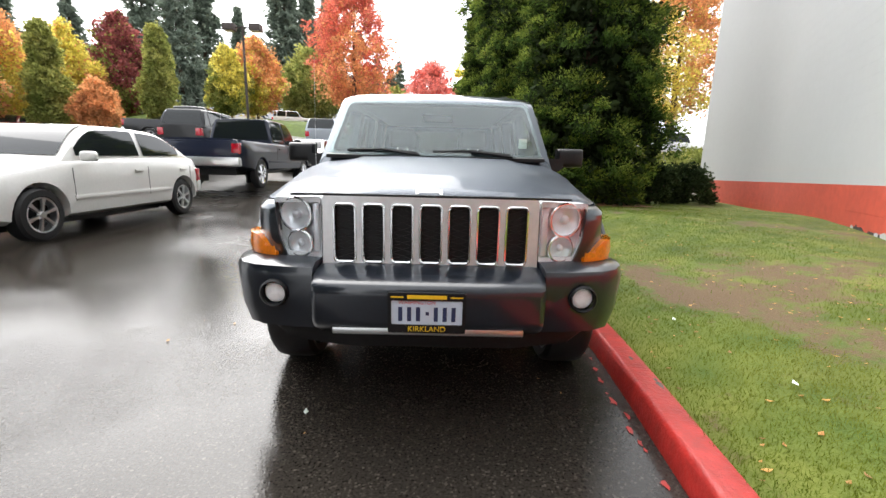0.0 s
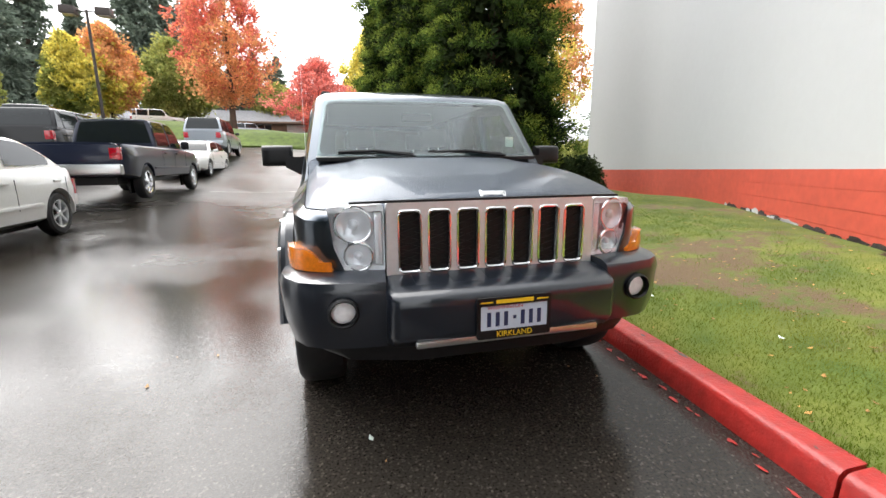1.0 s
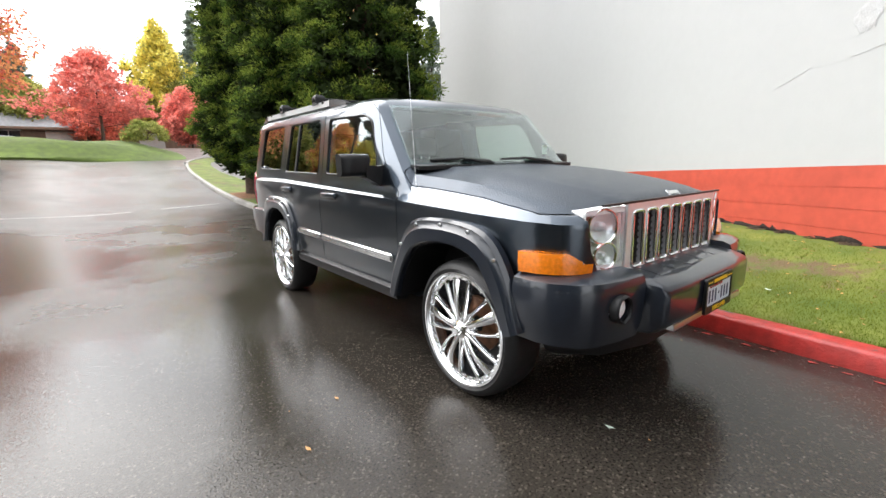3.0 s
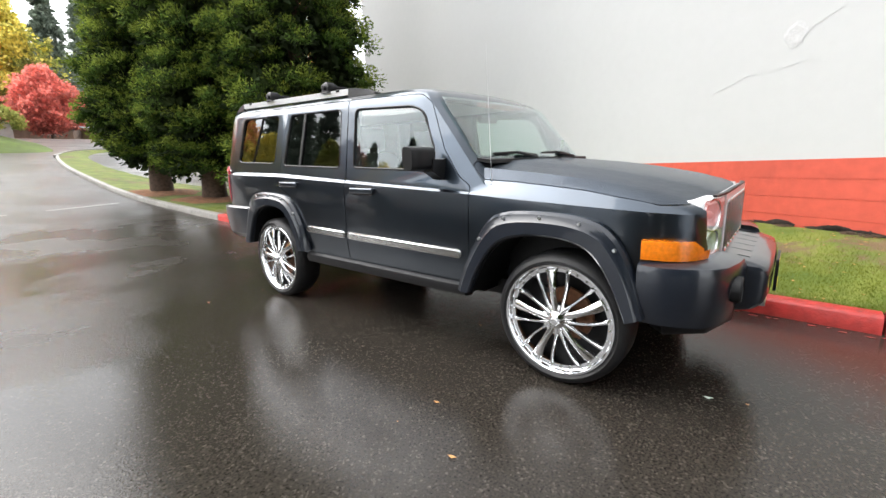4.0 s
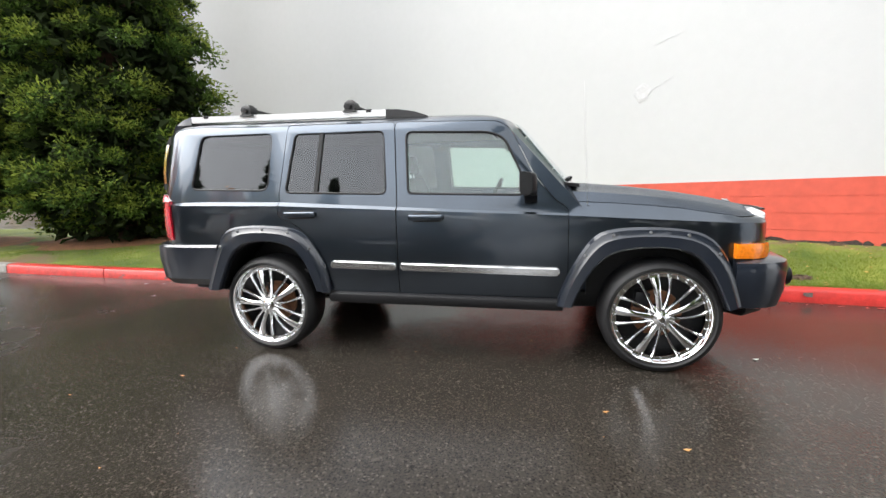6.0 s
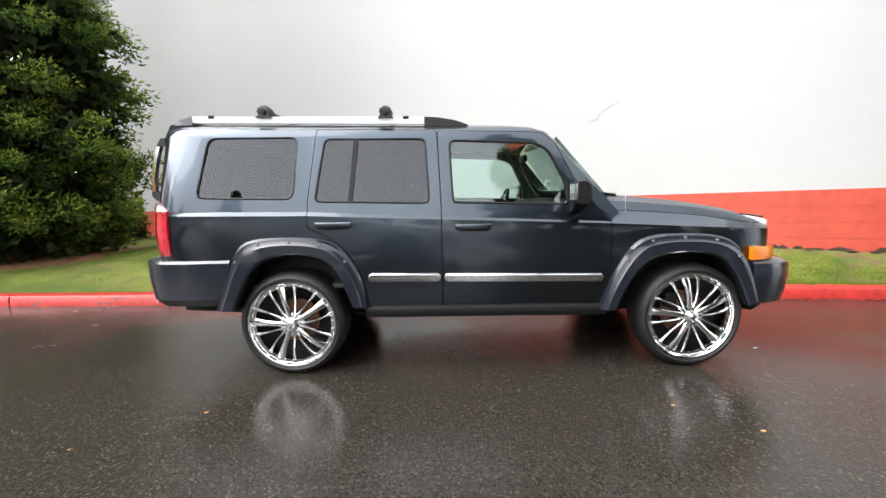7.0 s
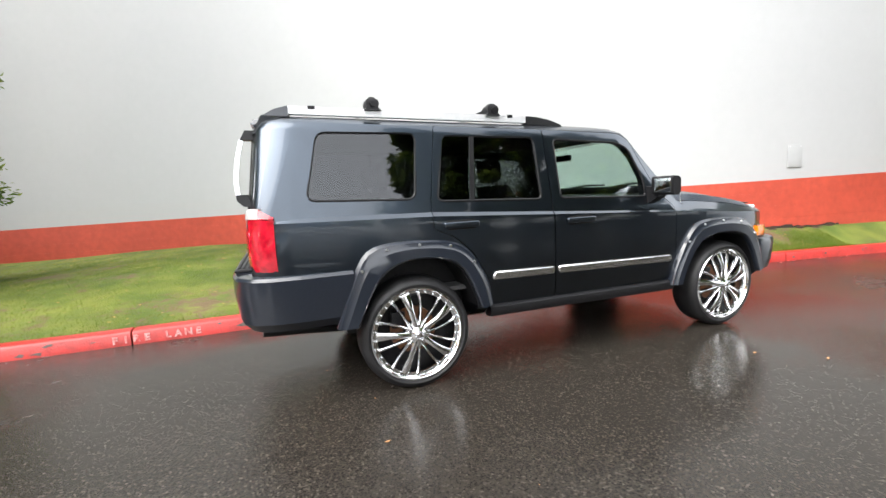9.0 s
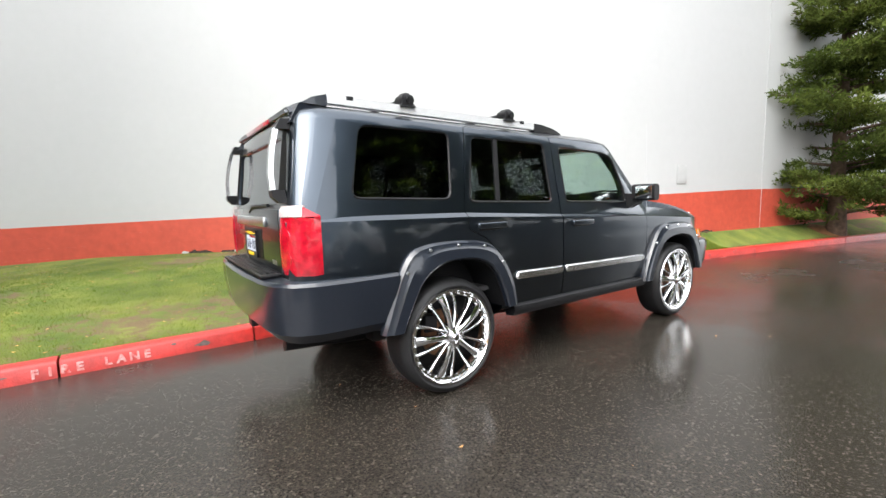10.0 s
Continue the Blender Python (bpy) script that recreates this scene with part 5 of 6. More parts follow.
def maple(x, y, z, height, radius, seed, material, label, clear=0.2, shape="oval", accents=None, leaf=0.34, n=300, per=34, group="autumn trees", flat=1.0):
    """A broad-leaved tree: trunk, limbs and a crown of clumped leaves."""
    rng = np.random.default_rng(seed)
    tree = empty("autumn_tree", pose(x, y, z - 0.1), label, "tree", group)
    trunk_and_limbs(tree, rng, height * 0.85, 0.02 * height, 22, 0.02 * height, radius * 1.1, max(0.12, clear * 0.9))
    h = rng.uniform(0, 1, n)
    a = rng.uniform(0, math.tau, n)
    if shape == "oval":
        prof = np.sin(np.pi * np.clip(h, 0.02, 0.985) ** 0.62) ** 0.75
    elif shape == "column":
        prof = np.clip(1.04 - h, 0, 1) ** 0.55 * np.clip(0.45 + 2.6 * h, 0, 1)
    else:
        prof = np.clip(1 - h, 0, 1) ** 0.75 * np.clip(0.45 + 3 * h, 0, 1)
    lump = 1 + 0.22 * np.sin(3 * a + 7 * h + seed) + 0.14 * np.sin(5 * a - 13 * h + 2 * seed)
    rr = radius * prof * lump * np.sqrt(rng.uniform(0.12, 1.1, n))
    pts = np.stack([rr * np.cos(a), rr * np.sin(a), height * (clear + (1 - clear) * h) + rng.normal(0, 0.025 * height, n)], axis=1)
    out = np.stack([np.cos(a), np.sin(a), np.full(n, 0.3)], axis=1)
    rad = 0.17 * radius * rng.uniform(0.5, 1.6, n) + 0.15
    c, o = clumps(rng, pts, out, rad, per, flat)
    if accents is not None:
        turned = (h + 0.25 * np.sin(2 * a + seed) + rng.normal(0, 0.12, n)) < 0.36
        mask = np.repeat(turned, per) ^ (rng.uniform(0, 1, len(c)) < 0.08)
        leaf_mesh("lower_foliage", c[mask], o[mask], leaf, 0.7, accents, tree, rng)
        c, o = c[~mask], o[~mask]
    leaf_mesh("foliage", c, o, leaf, 0.7, material, tree, rng)
    return tree


def shrub(x, y, z, rx, ry, h, seed, material, label, name="shrub", leaf=0.09, n=110, per=60):
    rng = np.random.default_rng(seed)
    thing = empty(name, pose(x, y, z - 0.05), label, "shrub")
    bms = [hose([(0, 0, 0), (rx * 0.4 * math.cos(k), ry * 0.4 * math.sin(k), h * 0.5)], [0.03, 0.012], 5) for k in range(7)]
    part("stems", join(*bms), M_BARK, thing)
    a = rng.uniform(0, math.tau, n)
    u = rng.uniform(0.0, 1, n)
    pts = np.stack([rx * np.sqrt(1 - (u * 0.92) ** 2) * np.cos(a) * rng.uniform(0.6, 1, n), ry * np.sqrt(1 - (u * 0.92) ** 2) * np.sin(a) * rng.uniform(0.6, 1, n), h * u * 0.9 + 0.05], axis=1)
    out = np.stack([np.cos(a), np.sin(a), u + 0.2], axis=1)
    c, o = clumps(rng, pts, out, 0.17 * (rx + ry) / 2 + 0.08, per, 0.8)
    leaf_mesh("foliage", c, o, leaf, 0.6, material, thing, rng)
    return thing


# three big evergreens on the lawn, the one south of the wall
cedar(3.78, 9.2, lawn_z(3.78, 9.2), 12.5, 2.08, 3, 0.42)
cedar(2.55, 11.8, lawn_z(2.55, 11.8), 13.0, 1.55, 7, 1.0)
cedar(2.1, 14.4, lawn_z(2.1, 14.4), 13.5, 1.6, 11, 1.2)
pine(-0.1, -8.9, lawn_z(-0.1, -8.9), 9.5, 2.5, 5)
cedar(-11.8, -2.2, ground_z(-11.8, -2.2), 13.0, 2.7, 17, 0.8, label="tall dark evergreen across the lane", n=320, per=60, group="trees across the lane", leaf=2.6)
for k, (x, y) in enumerate(((-11.6, -6.4), (-12.0, -10.8), (-12.6, -15.5))):
    cedar(x, y, ground_z(x, y), 12.0 + k, 2.6, 24 + k, 0.8, label="tall dark evergreen across the lane", n=300, per=55, group="trees across the lane", leaf=2.6)
for k, (x, y, rx, ry, h) in enumerate(((5.0, 9.9, 1.0, 0.8, 1.05), (6.2, 10.1, 1.0, 0.8, 1.1), (7.3, 10.3, 0.9, 0.8, 1.15))):
    shrub(x, y, lawn_z(x, y), rx, ry, h, 20 + k, L_HEDGE_AND_SHADE, "low dark evergreen shrub near the building's corner")

for k, (x, y, rx, ry, h) in enumerate(((11.2, 19.5, 1.7, 1.2, 1.5), (13.6, 20.6, 1.8, 1.2, 1.7), (16.2, 21.8, 1.8, 1.3, 1.6))):
    shrub(x, y, lawn_z(x, y), rx, ry, h, 60 + k, L_GREEN, "loose olive-green shrub beyond the building's corner", leaf=0.14, n=90, per=50)

# far firs, autumn trees: (distance, bearing) from near the front of the car
def at(bearing, dist):
    x, y = math.sin(radians(bearing)) * dist, -2 + math.cos(radians(bearing)) * dist
    return x, y, ground_z(x, y)


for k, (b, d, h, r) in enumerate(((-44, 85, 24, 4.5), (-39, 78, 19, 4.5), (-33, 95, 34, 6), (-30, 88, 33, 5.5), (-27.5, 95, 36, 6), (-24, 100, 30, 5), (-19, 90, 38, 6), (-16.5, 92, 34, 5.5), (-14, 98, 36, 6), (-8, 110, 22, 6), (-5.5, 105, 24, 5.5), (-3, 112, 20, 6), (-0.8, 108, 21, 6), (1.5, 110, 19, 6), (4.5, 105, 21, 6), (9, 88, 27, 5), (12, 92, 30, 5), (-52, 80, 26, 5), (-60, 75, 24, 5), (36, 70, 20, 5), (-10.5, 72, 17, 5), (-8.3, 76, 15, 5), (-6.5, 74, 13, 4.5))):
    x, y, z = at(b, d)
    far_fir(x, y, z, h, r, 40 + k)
for k, (b, d, h, r, m, lab, shape, acc) in enumerate((
        (-11.3, 47, 15.5, 3.7, L_RED, "tall red maple in autumn colour on a grass bank", "oval", L_ORANGE),
        (-22.6, 46, 7.6, 2.3, L_ORANGE, "orange and yellow maple beside a lamp post", "oval", L_YELLOW),
        (-25.6, 43, 6.4, 1.55, L_YELLOW, "yellow-leaved young maple beside a lamp post", "oval", L_GREEN),
        (-1.4, 50, 8.0, 4.8, L_PINK, "spreading crimson maple on a green bank", "flat", None),
        (6.9, 58, 6.5, 2.6, L_PINK, "crimson maple behind the conifers", "oval", None),
        (5.0, 66, 15, 3.4, L_YELLOW, "tall golden-green tree in the distance", "oval", L_GREEN),
        (-32.3, 36, 6.6, 1.15, L_GREEN, "columnar olive-green tree turning orange", "column", L_GREEN),
        (-41.6, 33, 5.8, 1.0, L_GREEN, "columnar green tree in the car park", "column", L_GREEN),
        (-35.4, 44, 8.6, 2.3, L_PURPLE, "dark purple-leaved tree among parked cars", "oval", L_GREEN),
        (-40.0, 42, 7.4, 2.2, L_YELLOW, "yellow tree turning orange among parked cars", "oval", L_ORANGE),
        (-45.5, 37, 8.0, 2.5, L_ORANGE, "orange and yellow autumn tree", "oval", L_YELLOW),
        (-49.5, 34, 7.4, 2.6, L_GREEN, "green tree turning orange", "oval", L_ORANGE),
        (-38, 32, 2.9, 0.95, L_ORANGE, "low orange shrub-like maple", "oval", None),
        (-16.5, 62, 10, 4, L_GREEN, "olive green tree behind the houses", "oval", None),
        (-6.0, 70, 8.5, 4, L_GREEN, "green tree behind the houses", "oval", None),
        (27.5, 40, 15, 3.0, L_ORANGE, "tall orange tree beyond the building's corner", "oval", L_YELLOW),
        (22, 46, 13, 3.8, L_YELLOW, "golden tree beyond the conifers", "oval", None),
        (-0.5, 66, 6.5, 3.5, L_RED, "small red tree far off", "oval", None),
)):
    x, y, z = at(b, d)
    maple(x, y, z, h, r, 70 + k, m, lab, {"column": 0.08, "flat": 0.3}.get(shape, 0.2), shape, acc, leaf=0.0058 * d, n=470 if shape != "flat" else 210, per=46, flat=0.45 if shape == "flat" else 1.0)
# the woods on the far side of the lane, mirrored in the car's windows
for k in range(15):
    y = -34 + k * 4.6
    x = -37 - 5 * math.sin(k * 2.1)
    if k % 3 == 1:
        maple(x + 3, y, ground_z(x, y), 5.0 + k % 3, 2.6, 120 + k, L_GREEN, "mixed autumn tree across the lane", 0.15, "oval", None, 0.3, 200, 30, "trees across the lane")
    else:
        far_fir(x, y, ground_z(x, y), 5.5 + (k * 5) % 4, 2.4, 140 + k, "trees across the lane")


# ---- far end: green bank, low houses, lamp post ----
def bank():
    v, f = [], []
    for j in range(25):
        y = 29.2 + 9.0 * j / 24
        for i in range(61):
            x = -42 + 45.2 * i / 60
            e = smooth01(0, 2.6, y - 29.2) * smooth01(0, 3.0, 38.2 - y) * smooth01(0, 3.5, 3.2 - x)
            v.append((x, y + 0.5 * math.sin(x * 0.3) * (j > 0), ground_z(x, y) - 0.1 + 0.12 * (e > 0) + (0.75 + 0.2 * noise.noise((x * 0.3, y * 0.3, 1))) * e))
    for j in range(24):
        for i in range(60):
            f.append((j * 61 + i, j * 61 + i + 1, (j + 1) * 61 + i + 1, (j + 1) * 61 + i))
    return raw(v, f)


tagged(part("grass_bank", bank(), M_FARGRASS, smooth=80), "rounded green grass bank at the end of the car park", "bank", kind="structure")
shrub(0.8, 34, ground_z(1.2, 34) + 1.0, 1.3, 1.2, 1.2, 31, L_GREEN, "clipped round green bush on the bank", "bush", 0.14, 90, 40)

M_ROOF = mat("grey_shingle_roof", (0.21, 0.21, 0.22), 0.8, vary=0.2, scale=4, bump=0.3, bump_scale=12)
M_SIDING = mat("brown_siding", (0.2, 0.13, 0.09), 0.8, vary=0.2, scale=3)
M_GARAGE = mat("pale_garage_door", (0.5, 0.48, 0.45), 0.7, vary=0.08, scale=3)
M_DARKGLASS = mat("dark_window", (0.02, 0.025, 0.03), 0.08, vary=0.1)
M_POST = mat("dark_brown_metal", (0.045, 0.035, 0.03), 0.5, metal=0.4, vary=0.15, scale=20)


def low_house(x, y, z, length, depth, eave, ridge, turn, kind):
    house = empty("carport_house" if kind else "low_house", pose(x, y, z, 0, 0, turn), "long low house with a grey shingle roof" if not kind else "low carport with a grey roof and pale doors", "house", "houses beyond the bank")
    part("wall", box(-length / 2, length / 2, 0, depth, -1.5, eave), M_SIDING, house)
    rings = [[(sx, yy, zz) for yy, zz in ((-0.9, eave - 0.05), (depth / 2, ridge), (depth + 0.9, eave - 0.05), (depth / 2, ridge - 0.22))] for sx in (-length / 2 - 0.6, length / 2 + 0.6)]
    part("roof", loft(rings), M_ROOF, house)
    part("fascia", box(-length / 2 - 0.6, length / 2 + 0.6, -0.96, -0.905, eave - 0.25, eave), M_SIDING, house)
    n = int(length // 4)
    for k in range(n):
        cx = -length / 2 + (k + 0.5) * length / n
        if (k + kind) % 2:
            part("garage_door", box(cx - 1.3, cx + 1.3, -0.06, -0.01, 0, 2.15, 0.02), M_GARAGE, house)
        else:
            win = part("window", box(cx - 0.85, cx + 0.85, -0.05, -0.01, 0.9, 2.1), M_DARKGLASS, house)
            part("window_frame", join(box(cx - 0.95, cx + 0.95, -0.08, -0.02, 2.1, 2.2), box(cx - 0.95, cx + 0.95, -0.08, -0.02, 0.8, 0.9), box(cx - 0.03, cx + 0.03, -0.08, -0.02, 0.9, 2.1)), M_GARAGE, win)
    return house


for k, (x, y, ln, turn) in enumerate(((-34, 58, 24, 12), (-6.5, 62, 33, 2), (16, 66, 9, -2), (21, 60, 14, -8), (-58, 50, 22, 22))):
    low_house(x, y, ground_z(x, y) + 0.1, ln, 7, 2.5, 4.3, turn, k % 2)


def lamp_post(x, y, h):
    post = empty("lamp_post", pose(x, y, ground_z(x, y)), "tall dark brown lamp post with two box heads", "street lamp")
    part("pole", tube((0, 0, 0), (0, 0, h), 0.09, 0.07, 12), M_POST, post)
    part("base", tube((0, 0, -0.1), (0, 0, 0.7), 0.25, 0.25, 16), M_CONCRETE, post)
    for s in (-1, 1):
        part("arm", bar([(0, 0, h - 0.1), (s * 0.55, 0, h - 0.1)], 0.07, 0.07), M_POST, post)
        head = part("lamp_head", box(s * 0.5, s * 1.25, -0.3, 0.3, h - 0.32, h + 0.12, 0.05), M_POST, post)
        part("lamp_glass", box(s * 0.56, s * 1.19, -0.24, 0.24, h - 0.34, h - 0.325), M_CLEARLENS, head)


lamp_post(-13.4, 28.5, 7.0)


# ---- parked vehicles ----
def plain_wheel(parent, x, y, z, r, side, rim_mat, spokes=6):
    wheel = new("wheel")
    wheel.parent = parent
    wheel.matrix_local = pose(x, y, z) @ Matrix.Diagonal((side, 1, 1, 1))
    k = r * 0.66
    part("tyre", revolve([(-0.2, k), (-0.2, r - 0.03), (-0.17, r), (-0.03, r), (0, r - 0.03), (0.004, k + 0.01), (-0.02, k - 0.005)], 36), M_RUBBER, wheel)
    spk = [revolve([(0.0, k), (-0.006, k - 0.02), (-0.05, k - 0.03), (-0.18, k - 0.03)], 32), revolve([(0.004, 0.0), (0.0, 0.04), (-0.03, 0.055)], 20)]
    for j in range(spokes):
        a = math.tau * j / spokes + 0.3
        spk.append(loft([[(xo, rr * math.cos(a + da), rr * math.sin(a + da)) for xo, da in ((-0.03, -w), (-0.004, -w * 0.8), (-0.004, w * 0.8), (-0.03, w))] for rr, w in ((0.03, 0.5), (k * 0.6, 0.16), (k - 0.015, 0.15))]))
    part("rim", join(*spk), rim_mat, wheel)
    part("hub_back", revolve([(-0.09, 0.0), (-0.085, k - 0.03)], 24), M_BLACK, wheel)


def vehicle(name, m, paint, label, kind, wb, front, rear, width, wr, sill, deck, cab, rim_mat=None, group="parked vehicles", detail=True):
    """A car from its side profile. deck: (y, z) along the top of the lower body; cab: y of screen base, roof front, roof rear, rear base, and roof height."""
    car = empty(name, m, label, "car" if kind != "pickup" else "truck", group)
    hw = width / 2
    ys = sorted({-front, -front + 0.05, -front + 0.18, -0.4, 0.0, 0.4, cab[0], cab[1], (cab[1] + cab[2]) / 2, cab[2], cab[3], wb - 0.4, wb, wb + 0.4, wb + rear - 0.18, wb + rear - 0.05, wb + rear})
    dy, dz = [p[0] for p in deck], [p[1] for p in deck]
    rings = []
    for y in ys:
        e = min(y + front, wb + rear - y)
        w = hw * (0.70 + 0.30 * smooth01(0, 0.6, e)) if kind == "sedan" else hw * (0.80 + 0.20 * smooth01(0, 0.45, e)) if kind != "pickup" or y < wb else hw * (0.93 + 0.07 * smooth01(0, 0.2, e))
        z = interp(y, dy, dz)
        zb = sill + 0.10 * (1 - smooth01(0, 0.5, e))
        half = [(w - 0.1, zb), (w - 0.02, zb + 0.05), (w, zb + 0.18), (w + 0.005, (zb + z) / 2 + 0.06), (w - 0.02, z - 0.07), (w - 0.06, z - 0.015), (w - 0.16, z + 0.008), (w * 0.4, z + 0.02)]
        rings.append([(-px, y, pz) for px, pz in half] + [(px, y, pz) for px, pz in half[::-1]])
    lower = loft(rings)
    cuts = []
    lw = {"pickup": 0.96, "sedan": 0.76}.get(kind, 0.86)
    bw = hw * 0.76 if kind == "sedan" else hw - 0.05
    for y in (0.0, wb):
        for s in (-1, 1):
            cuts.append(tube((s * (hw - 0.24), y, wr), (s * (hw + 0.2), y, wr), wr + 0.06, seg=28))
    if kind == "pickup":
        cuts.append(box(-hw + 0.07, hw - 0.07, cab[3] + 0.12, wb + rear - 0.07, interp(wb, dy, dz) - 0.45, 3))
    part("body", bool_mesh(lower, cuts), paint, car, smooth=35)
    for y in (0.0, wb):
        for s in (-1, 1):
            plain_wheel(car, s * (hw - 0.02), y, wr, wr, s, rim_mat or M_SATIN)
            part("wheel_liner", box(s * (hw - 0.30), s * (hw - 0.26), y - wr, y + wr, 0.15, wr * 2.1), M_BLACK, car)
    zr = cab[4]
    zc = [interp(y, dy, dz) for y in (cab[0], cab[3])]
    wt, wbm = hw * 0.76, hw - 0.085
    power = 0.85 if kind != "sedan" else 1.0

    def top(y):
        """Height of the cabin's upper outline: a smooth arch over screen, roof and rear window."""
        if y < cab[1]:
            return zc[0] + (zr - zc[0]) * math.sin(math.pi / 2 * max(0, (y - cab[0]) / (cab[1] - cab[0]))) ** power
        if y > cab[2]:
            return zc[1] + (zr - zc[1]) * math.sin(math.pi / 2 * max(0, (cab[3] - y) / (cab[3] - cab[2]))) ** power
        return zr + 0.02 * math.sin(math.pi * (y - cab[1]) / (cab[2] - cab[1]))

    def side_x(z):
        return wbm - (wbm - wt) * max(0, (z - zc[0]) / (zr - zc[0])) ** 1.4

    n = 30
    rings = []
    for q in range(n + 1):
        y = cab[0] + (cab[3] - cab[0]) * q / n
        zb, zt = interp(y, dy, dz) - 0.03, max(top(y), interp(y, dy, dz) + 0.004)
        half = [(side_x(zb + (zt - zb) * u) - c, zb + (zt - zb) * u) for u, c in ((0, 0), (0.35, 0), (0.7, 0), (0.9, 0.008), (0.975, 0.035), (1.0, 0.1))] + [(0.25, zt + 0.012)]
        rings.append([(-px, y, pz) for px, pz in half] + [(px, y, pz) for px, pz in half[::-1]])
    part("cabin", loft(rings), paint, car, smooth=40)

    def pane(name, y0, y1, side=0):
        """A pane lying just proud of the cabin: a side window, or (side 0) a windscreen or rear window."""
        v, f, m = [], [], 10
        for q in range(m + 1):
            y = y0 + (y1 - y0) * q / m
            if side:
                lo, hi = interp(y, dy, dz) + 0.035, top(y) - 0.055
                hi = max(hi, lo + 0.004)
                row = [(side * (side_x(lo + (hi - lo) * u) + 0.005 + 0.004 * (u < 0.9)), y, lo + (hi - lo) * u) for u in (0, 0.3, 0.6, 0.85, 1)]
            else:
                w = side_x(top(y)) - 0.1
                row = [(w * u, y - 0.004 * (1 if y < mid else -1), top(y) + 0.016 + 0.004 * (1 - abs(u))) for u in (-1, -0.5, 0, 0.5, 1)]
            v += row
        for q in range(m):
            for r in range(4):
                f.append((q * 5 + r, q * 5 + r + 1, q * 5 + r + 6, q * 5 + r + 5))
        return part(name, raw(v, f), M_CARGLASS, car, smooth=50)

    mid = (cab[0] + cab[3]) / 2 + (0.1 if kind != "pickup" else 0.0)
    pane("windshield", cab[0] + 0.06, cab[1] - 0.06)
    pane("rear_window", cab[2] + 0.04, cab[3] - 0.05 * min(1, cab[3] - cab[2]))
    a0 = cab[0] + 0.30 * (cab[1] - cab[0])
    b1 = cab[3] - (0.34 if kind == "sedan" else 0.1) * (cab[3] - cab[2]) - (0.07 if kind == "pickup" else 0)
    for s in (-1, 1):
        pane("side_window", a0, mid - 0.05, s)
        pane("side_window", mid + 0.05, b1 if kind != "suv" else mid + 0.95, s)
        if kind == "suv":
            pane("side_window", mid + 1.05, b1, s)
    for s in (-1, 1):
        mir = part("side_mirror", box(s * (hw - 0.02), s * (hw + 0.17), cab[0] + 0.18, cab[0] + 0.30, zc[0] + 0.0, zc[0] + 0.13 + 0.09 * (kind == "pickup"), 0.05, 3), paint if kind == "sedan" else M_BLACK, car)
        for yh in (mid - 0.22, cab[3] - 0.35):
            part("door_handle", box(s * (hw - 0.005), s * (hw + 0.022), yh - 0.09, yh + 0.09, zc[0] - 0.15, zc[0] - 0.115, 0.01), paint if kind == "sedan" else M_BLACK, car)
        for yh in (cab[0] + 0.05, mid, cab[3] - 0.12):
            part("door_seam", box(s * (hw + 0.001), s * (hw + 0.0062), yh - 0.004, yh + 0.004, sill + 0.2, zc[0] - 0.08), M_BLACK, car)
        part("side_molding", box(s * (hw - 0.005), s * (hw + 0.02), 0.45, wb - 0.45, sill + 0.22, sill + 0.27, 0.008), paint, car)
        zl = interp(wb + rear, dy, dz)
        part("tail_lamp", box(s * (hw * lw - 0.22), s * (hw * lw - 0.005), wb + rear - 0.14, wb + rear + 0.012, zl - 0.34, zl - 0.08, 0.02), M_REDLENS, car)
        zf = interp(-front, dy, dz)
        part("headlight", box(s * (bw - 0.4), s * (bw - 0.06), -front - 0.01, -front + 0.12, zf - 0.18, zf - 0.03, 0.02), M_CLEARLENS, car)
    part("rear_bumper", box(-bw, bw, wb + rear - 0.12, wb + rear + (0.02 if kind == "sedan" else 0.07), sill + 0.12, sill + 0.34, 0.04), M_SATIN if kind == "pickup" else paint, car)
    part("front_bumper", box(-bw, bw, -front - 0.04, -front + 0.12, sill + 0.10, sill + 0.34, 0.04), M_SATIN if kind == "pickup" else paint, car)
    part("underbody", box(-hw + 0.3, hw - 0.3, -front + 0.25, wb + rear - 0.3, sill - 0.1, sill + 0.1), M_BLACK, car)
    if kind == "pickup":
        part("tailgate", box(-hw + 0.09, hw - 0.09, wb + rear - 0.02, wb + rear + 0.012, sill + 0.38, interp(wb, dy, dz) - 0.03, 0.01), paint, car)
        part("brake_lamp", box(-0.12, 0.12, cab[2] + 0.0, cab[2] + 0.05, zr - 0.08, zr - 0.04, 0.01), M_REDLENS, car)
    return car


M_CARGLASS = mat("car_window_glass", (0.012, 0.015, 0.016), 0.03, vary=0.05, spec=0.45)
P_WHITE = mat("white_car_paint", (0.74, 0.73, 0.70), 0.3, vary=0.03, scale=30, coat=1.0)
P_NAVY = mat("navy_truck_paint", (0.010, 0.014, 0.032), 0.3, vary=0.1, scale=60, coat=0.35, spec=0.3)
P_BLACK = mat("black_car_paint", (0.012, 0.012, 0.014), 0.3, vary=0.1, scale=60, coat=0.35, spec=0.3)
P_SILVER = mat("silver_car_paint", (0.35, 0.38, 0.42), 0.3, metal=0.6, vary=0.05, scale=60, coat=1.0)
P_MAROON = mat("maroon_car_paint", (0.16, 0.012, 0.02), 0.3, vary=0.1, scale=60, coat=1.0)


def place(x, y, heading, lift=0.0):
    return pose(x, y, ground_z(x, y) + lift, 0, 0, heading)


